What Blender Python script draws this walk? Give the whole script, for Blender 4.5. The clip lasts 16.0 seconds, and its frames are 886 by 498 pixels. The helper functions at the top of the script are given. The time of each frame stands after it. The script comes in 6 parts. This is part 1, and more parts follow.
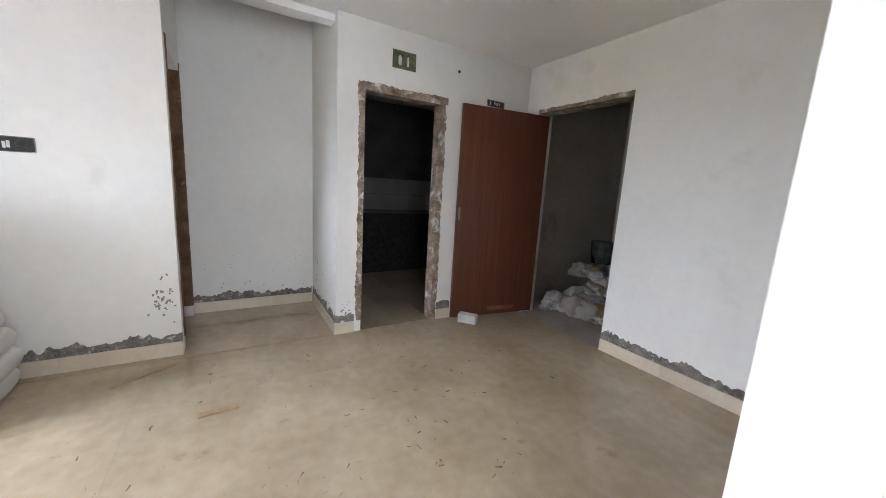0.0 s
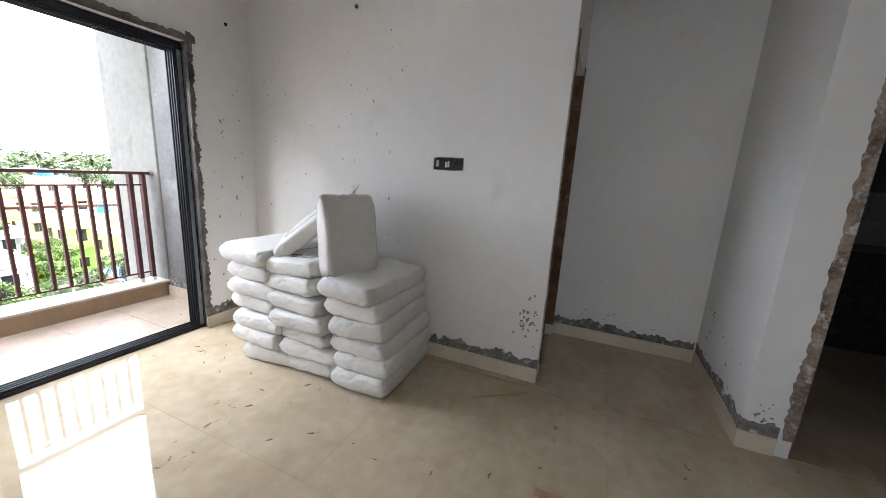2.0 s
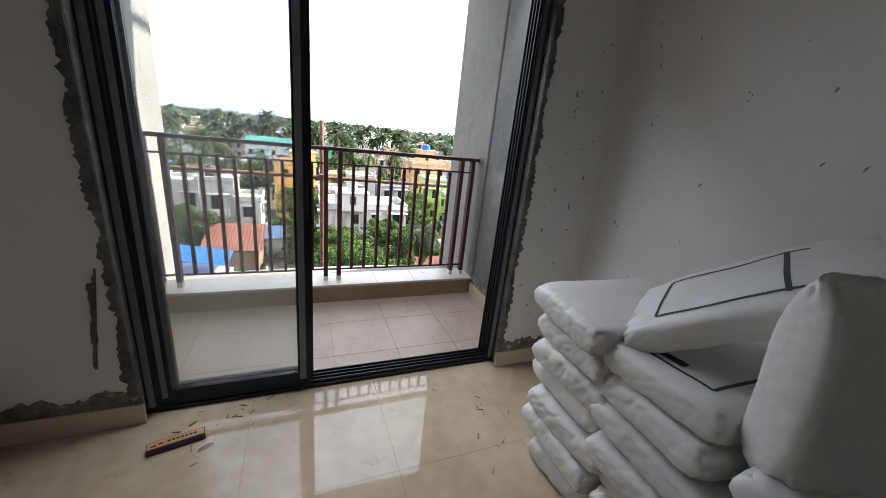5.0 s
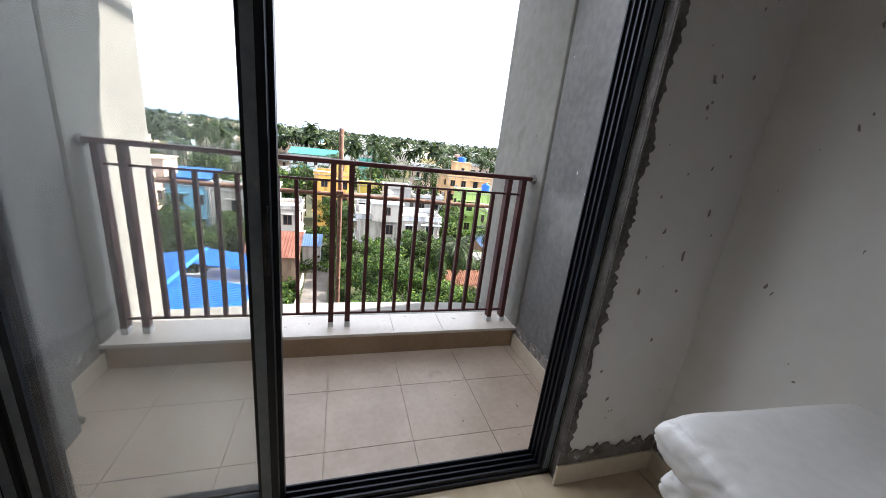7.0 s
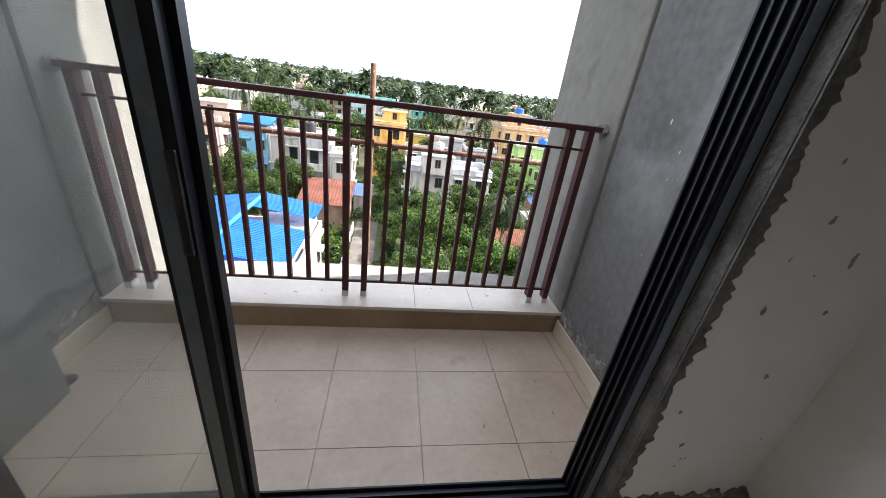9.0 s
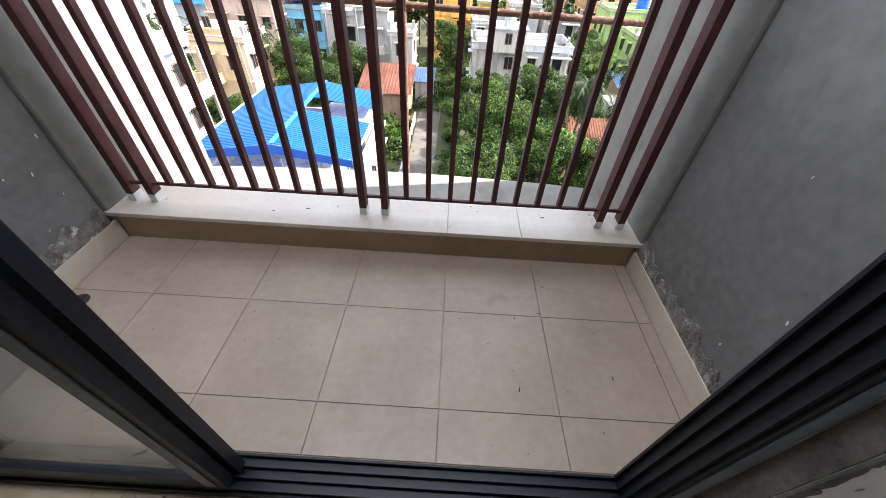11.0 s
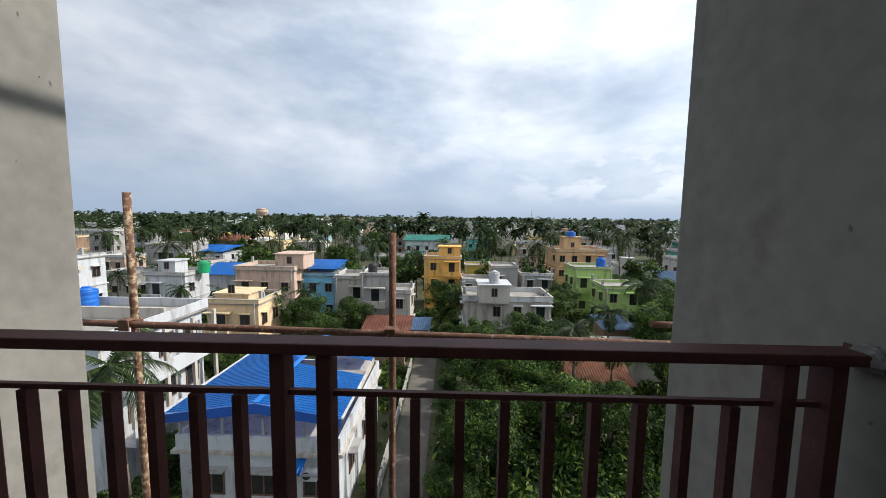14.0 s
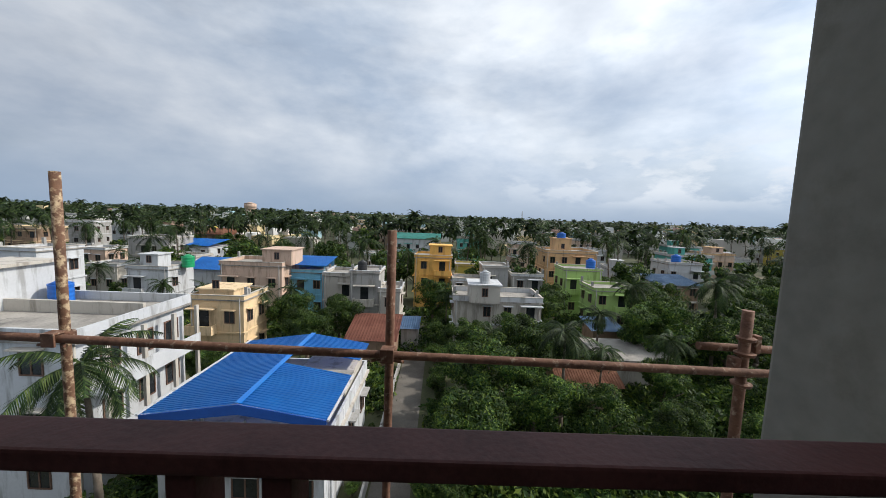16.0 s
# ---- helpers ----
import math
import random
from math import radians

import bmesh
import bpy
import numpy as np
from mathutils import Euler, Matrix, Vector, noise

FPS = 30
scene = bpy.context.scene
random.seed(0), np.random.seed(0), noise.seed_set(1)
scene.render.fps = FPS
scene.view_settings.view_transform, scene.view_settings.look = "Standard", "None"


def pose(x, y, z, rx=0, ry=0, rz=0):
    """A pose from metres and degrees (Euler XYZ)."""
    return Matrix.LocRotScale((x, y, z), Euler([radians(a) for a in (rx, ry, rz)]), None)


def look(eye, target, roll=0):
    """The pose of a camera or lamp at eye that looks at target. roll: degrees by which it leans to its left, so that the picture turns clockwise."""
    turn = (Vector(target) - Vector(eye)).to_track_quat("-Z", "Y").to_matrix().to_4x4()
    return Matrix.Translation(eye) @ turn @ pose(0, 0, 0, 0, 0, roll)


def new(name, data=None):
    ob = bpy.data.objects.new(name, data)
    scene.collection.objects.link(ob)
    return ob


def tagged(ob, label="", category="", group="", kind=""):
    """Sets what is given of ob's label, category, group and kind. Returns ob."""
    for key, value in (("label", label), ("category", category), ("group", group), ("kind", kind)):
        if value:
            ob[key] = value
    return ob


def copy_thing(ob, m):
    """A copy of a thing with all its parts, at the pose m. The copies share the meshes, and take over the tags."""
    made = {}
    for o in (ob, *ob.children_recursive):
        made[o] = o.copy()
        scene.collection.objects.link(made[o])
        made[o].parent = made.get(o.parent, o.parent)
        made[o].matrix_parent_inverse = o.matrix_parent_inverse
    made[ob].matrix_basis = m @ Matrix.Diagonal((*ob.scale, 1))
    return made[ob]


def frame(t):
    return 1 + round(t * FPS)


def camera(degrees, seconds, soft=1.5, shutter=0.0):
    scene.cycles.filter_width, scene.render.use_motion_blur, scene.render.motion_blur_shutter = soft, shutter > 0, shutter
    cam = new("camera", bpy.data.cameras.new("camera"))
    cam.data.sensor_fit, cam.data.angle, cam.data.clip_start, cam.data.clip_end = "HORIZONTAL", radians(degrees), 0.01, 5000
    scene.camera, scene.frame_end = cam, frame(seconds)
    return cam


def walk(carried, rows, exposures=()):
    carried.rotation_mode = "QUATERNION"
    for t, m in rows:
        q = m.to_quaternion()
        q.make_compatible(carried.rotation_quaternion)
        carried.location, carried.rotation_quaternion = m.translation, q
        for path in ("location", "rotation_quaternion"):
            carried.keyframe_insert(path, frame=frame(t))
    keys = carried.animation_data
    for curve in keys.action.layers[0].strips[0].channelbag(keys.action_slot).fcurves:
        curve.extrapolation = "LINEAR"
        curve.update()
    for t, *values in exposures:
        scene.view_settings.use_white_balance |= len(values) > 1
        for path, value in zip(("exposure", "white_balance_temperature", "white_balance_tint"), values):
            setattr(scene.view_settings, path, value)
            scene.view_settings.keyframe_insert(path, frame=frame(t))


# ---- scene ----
cam = camera(102.6, 16.0, soft=0.5)

PATH = [
    (0, (2.742, 3.004, 1.287), (4.428, 1.983, 0.948), 3.4),
    (0.5, (3.03, 3.055, 1.307), (4.8, 2.205, 0.927), 4.0),
    (1, (3.199, 3.144, 1.328), (5.09, 2.609, 0.955), 4.1),
    (1.5, (3.386, 3.139, 1.302), (5.347, 3.177, 0.914), 3.2),
    (2, (3.495, 3.108, 1.318), (5.297, 3.872, 0.907), 3.3),
    (2.5, (3.433, 3.376, 1.235), (5.068, 4.471, 0.878), 4.1),
    (3, (3.65, 3.589, 1.309), (5.07, 4.953, 0.954), 3.7),
    (3.5, (3.789, 3.743, 1.264), (4.934, 5.337, 0.881), 2.6),
    (4, (3.913, 3.869, 1.356), (4.821, 5.602, 0.94), 3.7),
    (6.3, (4.288, 4.659, 1.345), (4.823, 6.393, 0.502), 6.6),
    (6.5, (4.315, 4.697, 1.322), (4.784, 6.462, 0.506), 6.0),
    (7, (4.305, 4.885, 1.339), (4.871, 6.716, 0.767), 6.5),
    (7.5, (4.287, 5.044, 1.364), (4.778, 6.917, 0.867), 4.2),
    (8, (4.345, 5.114, 1.333), (4.686, 6.929, 0.566), 6.4),
    (8.2, (4.391, 5.14, 1.32), (4.689, 6.947, 0.516), 8.3),
    (10.3, (4.539, 5.531, 1.23), (4.852, 7.268, 0.289), 5.4),
    (10.5, (4.567, 5.594, 1.217), (4.805, 7.291, 0.187), 4.7),
    (11, (4.652, 5.671, 1.16), (4.645, 7.144, -0.193), 3.3),
    (11.5, (4.703, 5.686, 1.129), (4.634, 7.124, -0.258), 1.7),
    (12, (4.717, 5.723, 1.224), (4.57, 7.463, 0.249), 1.8),
    (12.5, (4.691, 5.804, 1.329), (4.632, 7.745, 0.851), 4.0),
    (13, (4.609, 5.996, 1.395), (4.705, 7.97, 1.093), 2.6),
    (13.5, (4.574, 6.128, 1.397), (4.763, 8.097, 1.101), 3.4),
    (14, (4.637, 6.251, 1.457), (4.598, 8.242, 1.274), 0.8),
    (14.5, (4.656, 6.349, 1.473), (4.3, 8.307, 1.273), 3.0),
    (15, (4.596, 6.41, 1.449), (4.033, 8.314, 1.209), 3.0),
    (15.5, (4.534, 6.542, 1.445), (4.126, 8.489, 1.234), 2.4),
    (16, (4.532, 6.629, 1.437), (4.548, 8.62, 1.248), 2.1),
]
EXPOSURES = [(t, stops, 6230 if t < 12 else 6180, 16 if t < 12 else 11) for t, stops in ((0, 5.0), (0.25, 5.25), (0.5, 5.4), (1.0, 5.3), (1.5, 4.68), (2.0, 3.75), (2.5, 2.5), (3.0, 2.05), (4.2, 1.95), (6.5, 1.98), (7.0, 1.95), (7.5, 1.58), (8.2, 1.66), (10.5, 1.85), (11.5, 1.83), (12.0, 1.74), (12.5, 0.75), (13.0, 0.13), (13.5, 0.1), (14.0, -0.06), (16.0, -0.28))]
walk(cam, [(t, look(eye, target, roll)) for t, eye, target, roll in PATH], EXPOSURES)

# ---- world, sun, exposure ----
SUN_AZ, SUN_EL = radians(11.0), radians(40.0)      # from +x towards +y, above the horizon
world = bpy.data.worlds.new("sky_world")
scene.world = world
world.use_nodes = True
wn, wl = world.node_tree.nodes, world.node_tree.links
wn.clear()
w_out = wn.new("ShaderNodeOutputWorld")
w_bg = wn.new("ShaderNodeBackground")
w_sky = wn.new("ShaderNodeTexSky")
w_sky.sky_type, w_sky.sun_disc = "NISHITA", False
w_sky.sun_elevation, w_sky.sun_rotation = SUN_EL, math.pi / 2 - SUN_AZ
w_sky.air_density, w_sky.dust_density, w_sky.ozone_density = 1.0, 1.6, 1.5
w_sky.altitude = 20
w_tc = wn.new("ShaderNodeTexCoord")
w_map = wn.new("ShaderNodeMapping")
w_map.inputs["Location"].default_value = (0.35, 0.1, 0.2)
w_map.inputs["Scale"].default_value = (1.0, 1.0, 2.2)
w_n1 = wn.new("ShaderNodeTexNoise")
w_n1.inputs["Scale"].default_value, w_n1.inputs["Detail"].default_value, w_n1.inputs["Roughness"].default_value = 1.7, 8, 0.5
w_n1.inputs["Distortion"].default_value = 0.35
w_r1 = wn.new("ShaderNodeValToRGB")
w_r1.color_ramp.elements[0].position, w_r1.color_ramp.elements[1].position = 0.3, 0.52
w_r1.color_ramp.elements[0].color = (0.45, 0.45, 0.45, 1)
w_n2 = wn.new("ShaderNodeTexNoise")
w_n2.inputs["Scale"].default_value, w_n2.inputs["Detail"].default_value, w_n2.inputs["Roughness"].default_value = 2.7, 9, 0.56
w_r2 = wn.new("ShaderNodeValToRGB")
w_r2.color_ramp.elements[0].position, w_r2.color_ramp.elements[1].position = 0.33, 0.62
w_r2.color_ramp.elements[0].color, w_r2.color_ramp.elements[1].color = (7.0, 8.3, 10.0, 1), (12.6, 13.2, 13.7, 1)
w_mix = wn.new("ShaderNodeMixRGB")
wl.new(w_tc.outputs["Generated"], w_map.inputs["Vector"])
wl.new(w_map.outputs["Vector"], w_n1.inputs["Vector"])
wl.new(w_map.outputs["Vector"], w_n2.inputs["Vector"])
wl.new(w_n1.outputs["Fac"], w_r1.inputs["Fac"])
wl.new(w_n2.outputs["Fac"], w_r2.inputs["Fac"])
wl.new(w_r1.outputs["Color"], w_mix.inputs["Fac"])
wl.new(w_sky.outputs["Color"], w_mix.inputs["Color1"])
wl.new(w_r2.outputs["Color"], w_mix.inputs["Color2"])
w_sep = wn.new("ShaderNodeSeparateXYZ")
wl.new(w_tc.outputs["Generated"], w_sep.inputs["Vector"])
w_hz = wn.new("ShaderNodeValToRGB")          # blue-grey haze low over the horizon
w_hz.color_ramp.elements[0].position, w_hz.color_ramp.elements[1].position = 0.0, 0.2
w_hz.color_ramp.elements[0].color, w_hz.color_ramp.elements[1].color = (0.85, 0.85, 0.85, 1), (0, 0, 0, 1)
wl.new(w_sep.outputs["Z"], w_hz.inputs["Fac"])
w_gl = wn.new("ShaderNodeValToRGB")          # clouds brighten towards the sun's side
w_gl.color_ramp.elements[0].position, w_gl.color_ramp.elements[1].position = 0.12, 0.78
w_gl.color_ramp.elements[0].color, w_gl.color_ramp.elements[1].color = (0.78, 0.78, 0.79, 1), (1.48, 1.46, 1.42, 1)
w_gl.color_ramp.elements.new(1.0).color = (2.4, 2.34, 2.22, 1)
w_side = wn.new("ShaderNodeMath")
w_side.operation = "MULTIPLY_ADD"
w_side.inputs[1].default_value, w_side.inputs[2].default_value = 0.5, 0.5
wl.new(w_sep.outputs["X"], w_side.inputs[0])
wl.new(w_side.outputs[0], w_gl.inputs["Fac"])
w_mul = wn.new("ShaderNodeMixRGB")
w_mul.blend_type = "MULTIPLY"
w_mul.inputs["Fac"].default_value = 1.0
wl.new(w_mix.outputs["Color"], w_mul.inputs["Color1"])
wl.new(w_gl.outputs["Color"], w_mul.inputs["Color2"])
w_mix2 = wn.new("ShaderNodeMixRGB")
w_mix2.inputs["Color2"].default_value = (5.0, 6.5, 8.4, 1)
wl.new(w_hz.outputs["Color"], w_mix2.inputs["Fac"])
wl.new(w_mul.outputs["Color"], w_mix2.inputs["Color1"])
w_n3 = wn.new("ShaderNodeTexNoise")           # small cumulus heads low over the horizon, on the sun's side
w_n3.inputs["Scale"].default_value, w_n3.inputs["Detail"].default_value, w_n3.inputs["Roughness"].default_value = 7.5, 10, 0.55
w_r3 = wn.new("ShaderNodeValToRGB")
w_r3.color_ramp.elements[0].position, w_r3.color_ramp.elements[1].position = 0.48, 0.56
w_band = wn.new("ShaderNodeValToRGB")
w_band.color_ramp.elements[0].position, w_band.color_ramp.elements[1].position = 0.03, 0.24
w_band.color_ramp.elements[0].color, w_band.color_ramp.elements[1].color = (0, 0, 0, 1), (0, 0, 0, 1)
w_band.color_ramp.elements.new(0.08).color = (0.8, 0.8, 0.8, 1)
w_band.color_ramp.elements.new(0.14).color = (0.6, 0.6, 0.6, 1)
w_east = wn.new("ShaderNodeMapRange")
w_east.inputs["From Min"].default_value, w_east.inputs["From Max"].default_value = 0.05, 0.45
w_a, w_b, w_mix3 = wn.new("ShaderNodeMath"), wn.new("ShaderNodeMath"), wn.new("ShaderNodeMixRGB")
w_a.operation = w_b.operation = "MULTIPLY"
w_mix3.inputs["Color2"].default_value = (14.2, 14.7, 15.0, 1)
wl.new(w_map.outputs["Vector"], w_n3.inputs["Vector"])
wl.new(w_n3.outputs["Fac"], w_r3.inputs["Fac"])
wl.new(w_sep.outputs["Z"], w_band.inputs["Fac"])
wl.new(w_sep.outputs["X"], w_east.inputs["Value"])
wl.new(w_r3.outputs["Color"], w_a.inputs[0])
wl.new(w_band.outputs["Color"], w_a.inputs[1])
wl.new(w_a.outputs[0], w_b.inputs[0])
wl.new(w_east.outputs["Result"], w_b.inputs[1])
wl.new(w_b.outputs[0], w_mix3.inputs["Fac"])
wl.new(w_mix2.outputs["Color"], w_mix3.inputs["Color1"])
wl.new(w_mix3.outputs["Color"], w_bg.inputs["Color"])
w_bg.inputs["Strength"].default_value = 0.073
wl.new(w_bg.outputs["Background"], w_out.inputs["Surface"])

sun_dir = Vector((math.cos(SUN_EL) * math.cos(SUN_AZ), math.cos(SUN_EL) * math.sin(SUN_AZ), math.sin(SUN_EL)))
sun = new("sun", bpy.data.lights.new("sun", "SUN"))
sun.data.energy, sun.data.angle, sun.data.color = 5.0, radians(0.6), (1.0, 0.93, 0.82)
sun.matrix_world = look(sun_dir * 50, (0, 0, 0))

# added sky stand-in lamps: under the balcony soffit, and for an unseen passage window
lamp = new("balcony_sky_fill", bpy.data.lights.new("balcony_sky_fill", "AREA"))
lamp.data.shape, lamp.data.size, lamp.data.size_y, lamp.data.energy, lamp.data.color = "RECTANGLE", 2.2, 0.6, 15, (0.9, 0.96, 1.0)
lamp.matrix_world = look((4.33, 6.36, 2.71), (4.33, 5.2, 1.75))
lamp = new("passage_sky_fill", bpy.data.lights.new("passage_sky_fill", "AREA"))
lamp.data.shape, lamp.data.size, lamp.data.size_y, lamp.data.energy, lamp.data.color = "RECTANGLE", 1.2, 1.3, 1.9, (0.88, 0.95, 1.0)
lamp.matrix_world = look((1.13, 2.95, 1.5), (6.0, 2.7, 1.35))

# ---- materials ----
MATS = {}


def mat(name, c1, c2, rough=0.8, big=3.0, fine=60.0, bump=0.15, metal=0.0, spec=0.5, lo=0.35, hi=0.65, per_object=0.0, stain=None, stain_scale=1.2, stain_at=0.62, local=False, rough_var=0.0, stretch=1.0):
    """A procedural surface: two tones mottled at two scales, stains, fine relief."""
    m = bpy.data.materials.new(name)
    m.use_nodes = True
    n, l = m.node_tree.nodes, m.node_tree.links
    b = n["Principled BSDF"]
    if local:
        tc = n.new("ShaderNodeTexCoord")
        vec = tc.outputs["Object"]
    else:
        geo = n.new("ShaderNodeNewGeometry")
        vec = geo.outputs["Position"]
    a = n.new("ShaderNodeTexNoise")
    a.inputs["Scale"].default_value, a.inputs["Detail"].default_value = big, 6
    f = n.new("ShaderNodeTexNoise")
    f.inputs["Scale"].default_value, f.inputs["Detail"].default_value = fine, 4
    l.new(vec, a.inputs["Vector"])
    l.new(vec, f.inputs["Vector"])
    mix = n.new("ShaderNodeMath")
    mix.operation = "MULTIPLY_ADD"
    mix.inputs[1].default_value = 0.35
    l.new(f.outputs["Fac"], mix.inputs[0])
    sub = n.new("ShaderNodeMath")
    sub.operation = "MULTIPLY"
    sub.inputs[1].default_value = 0.65
    l.new(a.outputs["Fac"], sub.inputs[0])
    l.new(sub.outputs[0], mix.inputs[2])
    ramp = n.new("ShaderNodeValToRGB")
    ramp.color_ramp.elements[0].position, ramp.color_ramp.elements[1].position = lo, hi
    ramp.color_ramp.elements[0].color, ramp.color_ramp.elements[1].color = (*c1, 1), (*c2, 1)
    l.new(mix.outputs[0], ramp.inputs["Fac"])
    col = ramp.outputs["Color"]
    if stain:
        s = n.new("ShaderNodeTexNoise")
        s.inputs["Scale"].default_value, s.inputs["Detail"].default_value, s.inputs["Roughness"].default_value = stain_scale, 9, 0.65
        if stretch != 1.0:
            st = n.new("ShaderNodeMapping")
            st.inputs["Scale"].default_value = (1, 1, stretch)
            l.new(vec, st.inputs["Vector"])
            l.new(st.outputs["Vector"], s.inputs["Vector"])
        else:
            l.new(vec, s.inputs["Vector"])
        sr = n.new("ShaderNodeValToRGB")
        sr.color_ramp.elements[0].position, sr.color_ramp.elements[1].position = stain_at, stain_at + 0.12
        l.new(s.outputs["Fac"], sr.inputs["Fac"])
        sm = n.new("ShaderNodeMixRGB")
        sm.inputs["Color2"].default_value = (*stain, 1)
        l.new(sr.outputs["Color"], sm.inputs["Fac"])
        l.new(col, sm.inputs["Color1"])
        col = sm.outputs["Color"]
    if per_object:
        oi = n.new("ShaderNodeObjectInfo")
        hsv = n.new("ShaderNodeHueSaturation")
        ma = n.new("ShaderNodeMath")
        ma.operation = "MULTIPLY_ADD"
        ma.inputs[1].default_value, ma.inputs[2].default_value = per_object, 1 - per_object / 2
        l.new(oi.outputs["Random"], ma.inputs[0])
        l.new(ma.outputs[0], hsv.inputs["Value"])
        l.new(col, hsv.inputs["Color"])
        col = hsv.outputs["Color"]
    l.new(col, b.inputs["Base Color"])
    b.inputs["Roughness"].default_value, b.inputs["Metallic"].default_value = rough, metal
    b.inputs["Specular IOR Level"].default_value = spec
    if rough_var:
        rm = n.new("ShaderNodeMath")
        rm.operation = "MULTIPLY_ADD"
        rm.inputs[1].default_value, rm.inputs[2].default_value = rough_var, rough - rough_var / 2
        l.new(a.outputs["Fac"], rm.inputs[0])
        l.new(rm.outputs[0], b.inputs["Roughness"])
    if bump:
        bp = n.new("ShaderNodeBump")
        bp.inputs["Strength"].default_value, bp.inputs["Distance"].default_value = bump, 0.01
        l.new(f.outputs["Fac"], bp.inputs["Height"])
        l.new(bp.outputs["Normal"], b.inputs["Normal"])
    MATS[name] = m
    return m


M_WALL = mat("white_putty_wall", (0.745, 0.73, 0.7), (0.805, 0.793, 0.767), 0.75, 1.3, 16, 0.02, stain=(0.64, 0.615, 0.57), stain_scale=0.9, stain_at=0.62)
M_CEIL = mat("white_ceiling", (0.8, 0.79, 0.77), (0.85, 0.84, 0.82), 0.8, 2, 50, 0.04)
M_MARBLE = mat("beige_marble", (0.4, 0.318, 0.212), (0.53, 0.44, 0.315), 0.035, 2.2, 14, 0.003, spec=0.6, per_object=0.06, stain=(0.32, 0.24, 0.15), stain_scale=4.5, stain_at=0.63, rough_var=0.05)
M_JOINT = mat("tile_joint", (0.34, 0.285, 0.215), (0.44, 0.375, 0.29), 0.8, 8, 80)
M_SKIRT = mat("beige_skirting", (0.58, 0.5, 0.38), (0.68, 0.6, 0.47), 0.25, 4, 30, 0.01, per_object=0.08)
M_MORTAR = mat("raw_mortar", (0.1, 0.09, 0.08), (0.27, 0.25, 0.22), 0.95, 14, 90, 0.8, stain=(0.62, 0.6, 0.57), stain_scale=17, stain_at=0.56)
M_MORTAR2 = mat("dark_fresh_mortar", (0.085, 0.08, 0.075), (0.2, 0.19, 0.175), 0.95, 10, 80, 0.7, stain=(0.3, 0.28, 0.26), stain_scale=9, stain_at=0.62)
M_BROKEN = mat("broken_plaster_edge", (0.13, 0.08, 0.045), (0.42, 0.34, 0.27), 0.95, 9, 60, 0.9, stain=(0.68, 0.66, 0.62), stain_scale=11, stain_at=0.53)
M_BRICK = mat("raw_brick_jamb", (0.1, 0.05, 0.028), (0.27, 0.15, 0.085), 0.95, 12, 90, 0.9, stain=(0.5, 0.45, 0.38), stain_scale=16, stain_at=0.62)
M_CEMENT = mat("grey_cement_plaster", (0.118, 0.116, 0.109), (0.2, 0.197, 0.186), 0.8, 1.6, 26, 0.2, lo=0.36, hi=0.62, stain=(0.25, 0.25, 0.24), stain_scale=1.5, stain_at=0.58)
M_COLUMN = mat("pale_cement_column", (0.16, 0.153, 0.137), (0.285, 0.274, 0.244), 0.9, 1.3, 16, 0.06, lo=0.3, hi=0.68, stain=(0.165, 0.152, 0.127), stain_scale=1.3, stain_at=0.6)
M_BALTILE = mat("matt_beige_tile", (0.325, 0.252, 0.194), (0.415, 0.332, 0.26), 0.4, 3, 40, 0.02, per_object=0.05, stain=(0.27, 0.208, 0.158), stain_scale=5, stain_at=0.62)
M_KERBTOP = mat("white_marble_kerb", (0.52, 0.465, 0.4), (0.63, 0.575, 0.505), 0.3, 3, 40, 0.02, stain=(0.5, 0.45, 0.39), stain_scale=4, stain_at=0.65)
M_ALU = mat("black_blue_aluminium", (0.009, 0.011, 0.016), (0.018, 0.021, 0.03), 0.42, 4, 90, 0.02, spec=0.32)
M_TAPE = mat("grey_protective_tape", (0.14, 0.17, 0.2), (0.22, 0.25, 0.28), 0.5, 9, 60, 0.05, stain=(0.32, 0.36, 0.4), stain_scale=14, stain_at=0.62)
M_RAIL = mat("maroon_painted_steel", (0.056, 0.0205, 0.019), (0.1, 0.038, 0.035), 0.55, 9, 120, 0.1, spec=0.2, stain=(0.26, 0.19, 0.18), stain_scale=18, stain_at=0.7)
M_WOOD = mat("red_brown_laminate", (0.095, 0.028, 0.012), (0.155, 0.05, 0.022), 0.42, 1.6, 5.0, 0.03, lo=0.32, hi=0.68, local=True, stain=(0.075, 0.02, 0.009), stain_scale=16, stain_at=0.5, stretch=0.05)
for nd in list(M_WOOD.node_tree.nodes):
    if nd.type == "TEX_NOISE":                       # draw the grain out along the height
        mp = M_WOOD.node_tree.nodes.new("ShaderNodeMapping")
        mp.inputs["Scale"].default_value = (11.0, 4.0, 0.8)
        M_WOOD.node_tree.links.new(nd.inputs["Vector"].links[0].from_socket, mp.inputs["Vector"])
        M_WOOD.node_tree.links.new(mp.outputs["Vector"], nd.inputs["Vector"])
M_PLANK = mat("pale_raw_wood", (0.3, 0.19, 0.1), (0.46, 0.32, 0.19), 0.8, 9, 90, 0.2)
M_BAG = mat("white_woven_sack", (0.7, 0.68, 0.64), (0.78, 0.765, 0.73), 0.5, 5, 40, 0.07, local=True, stain=(0.62, 0.59, 0.54), stain_scale=4, stain_at=0.66, per_object=0.08)
bn, bl = M_BAG.node_tree.nodes, M_BAG.node_tree.links         # crumpled film over the weave
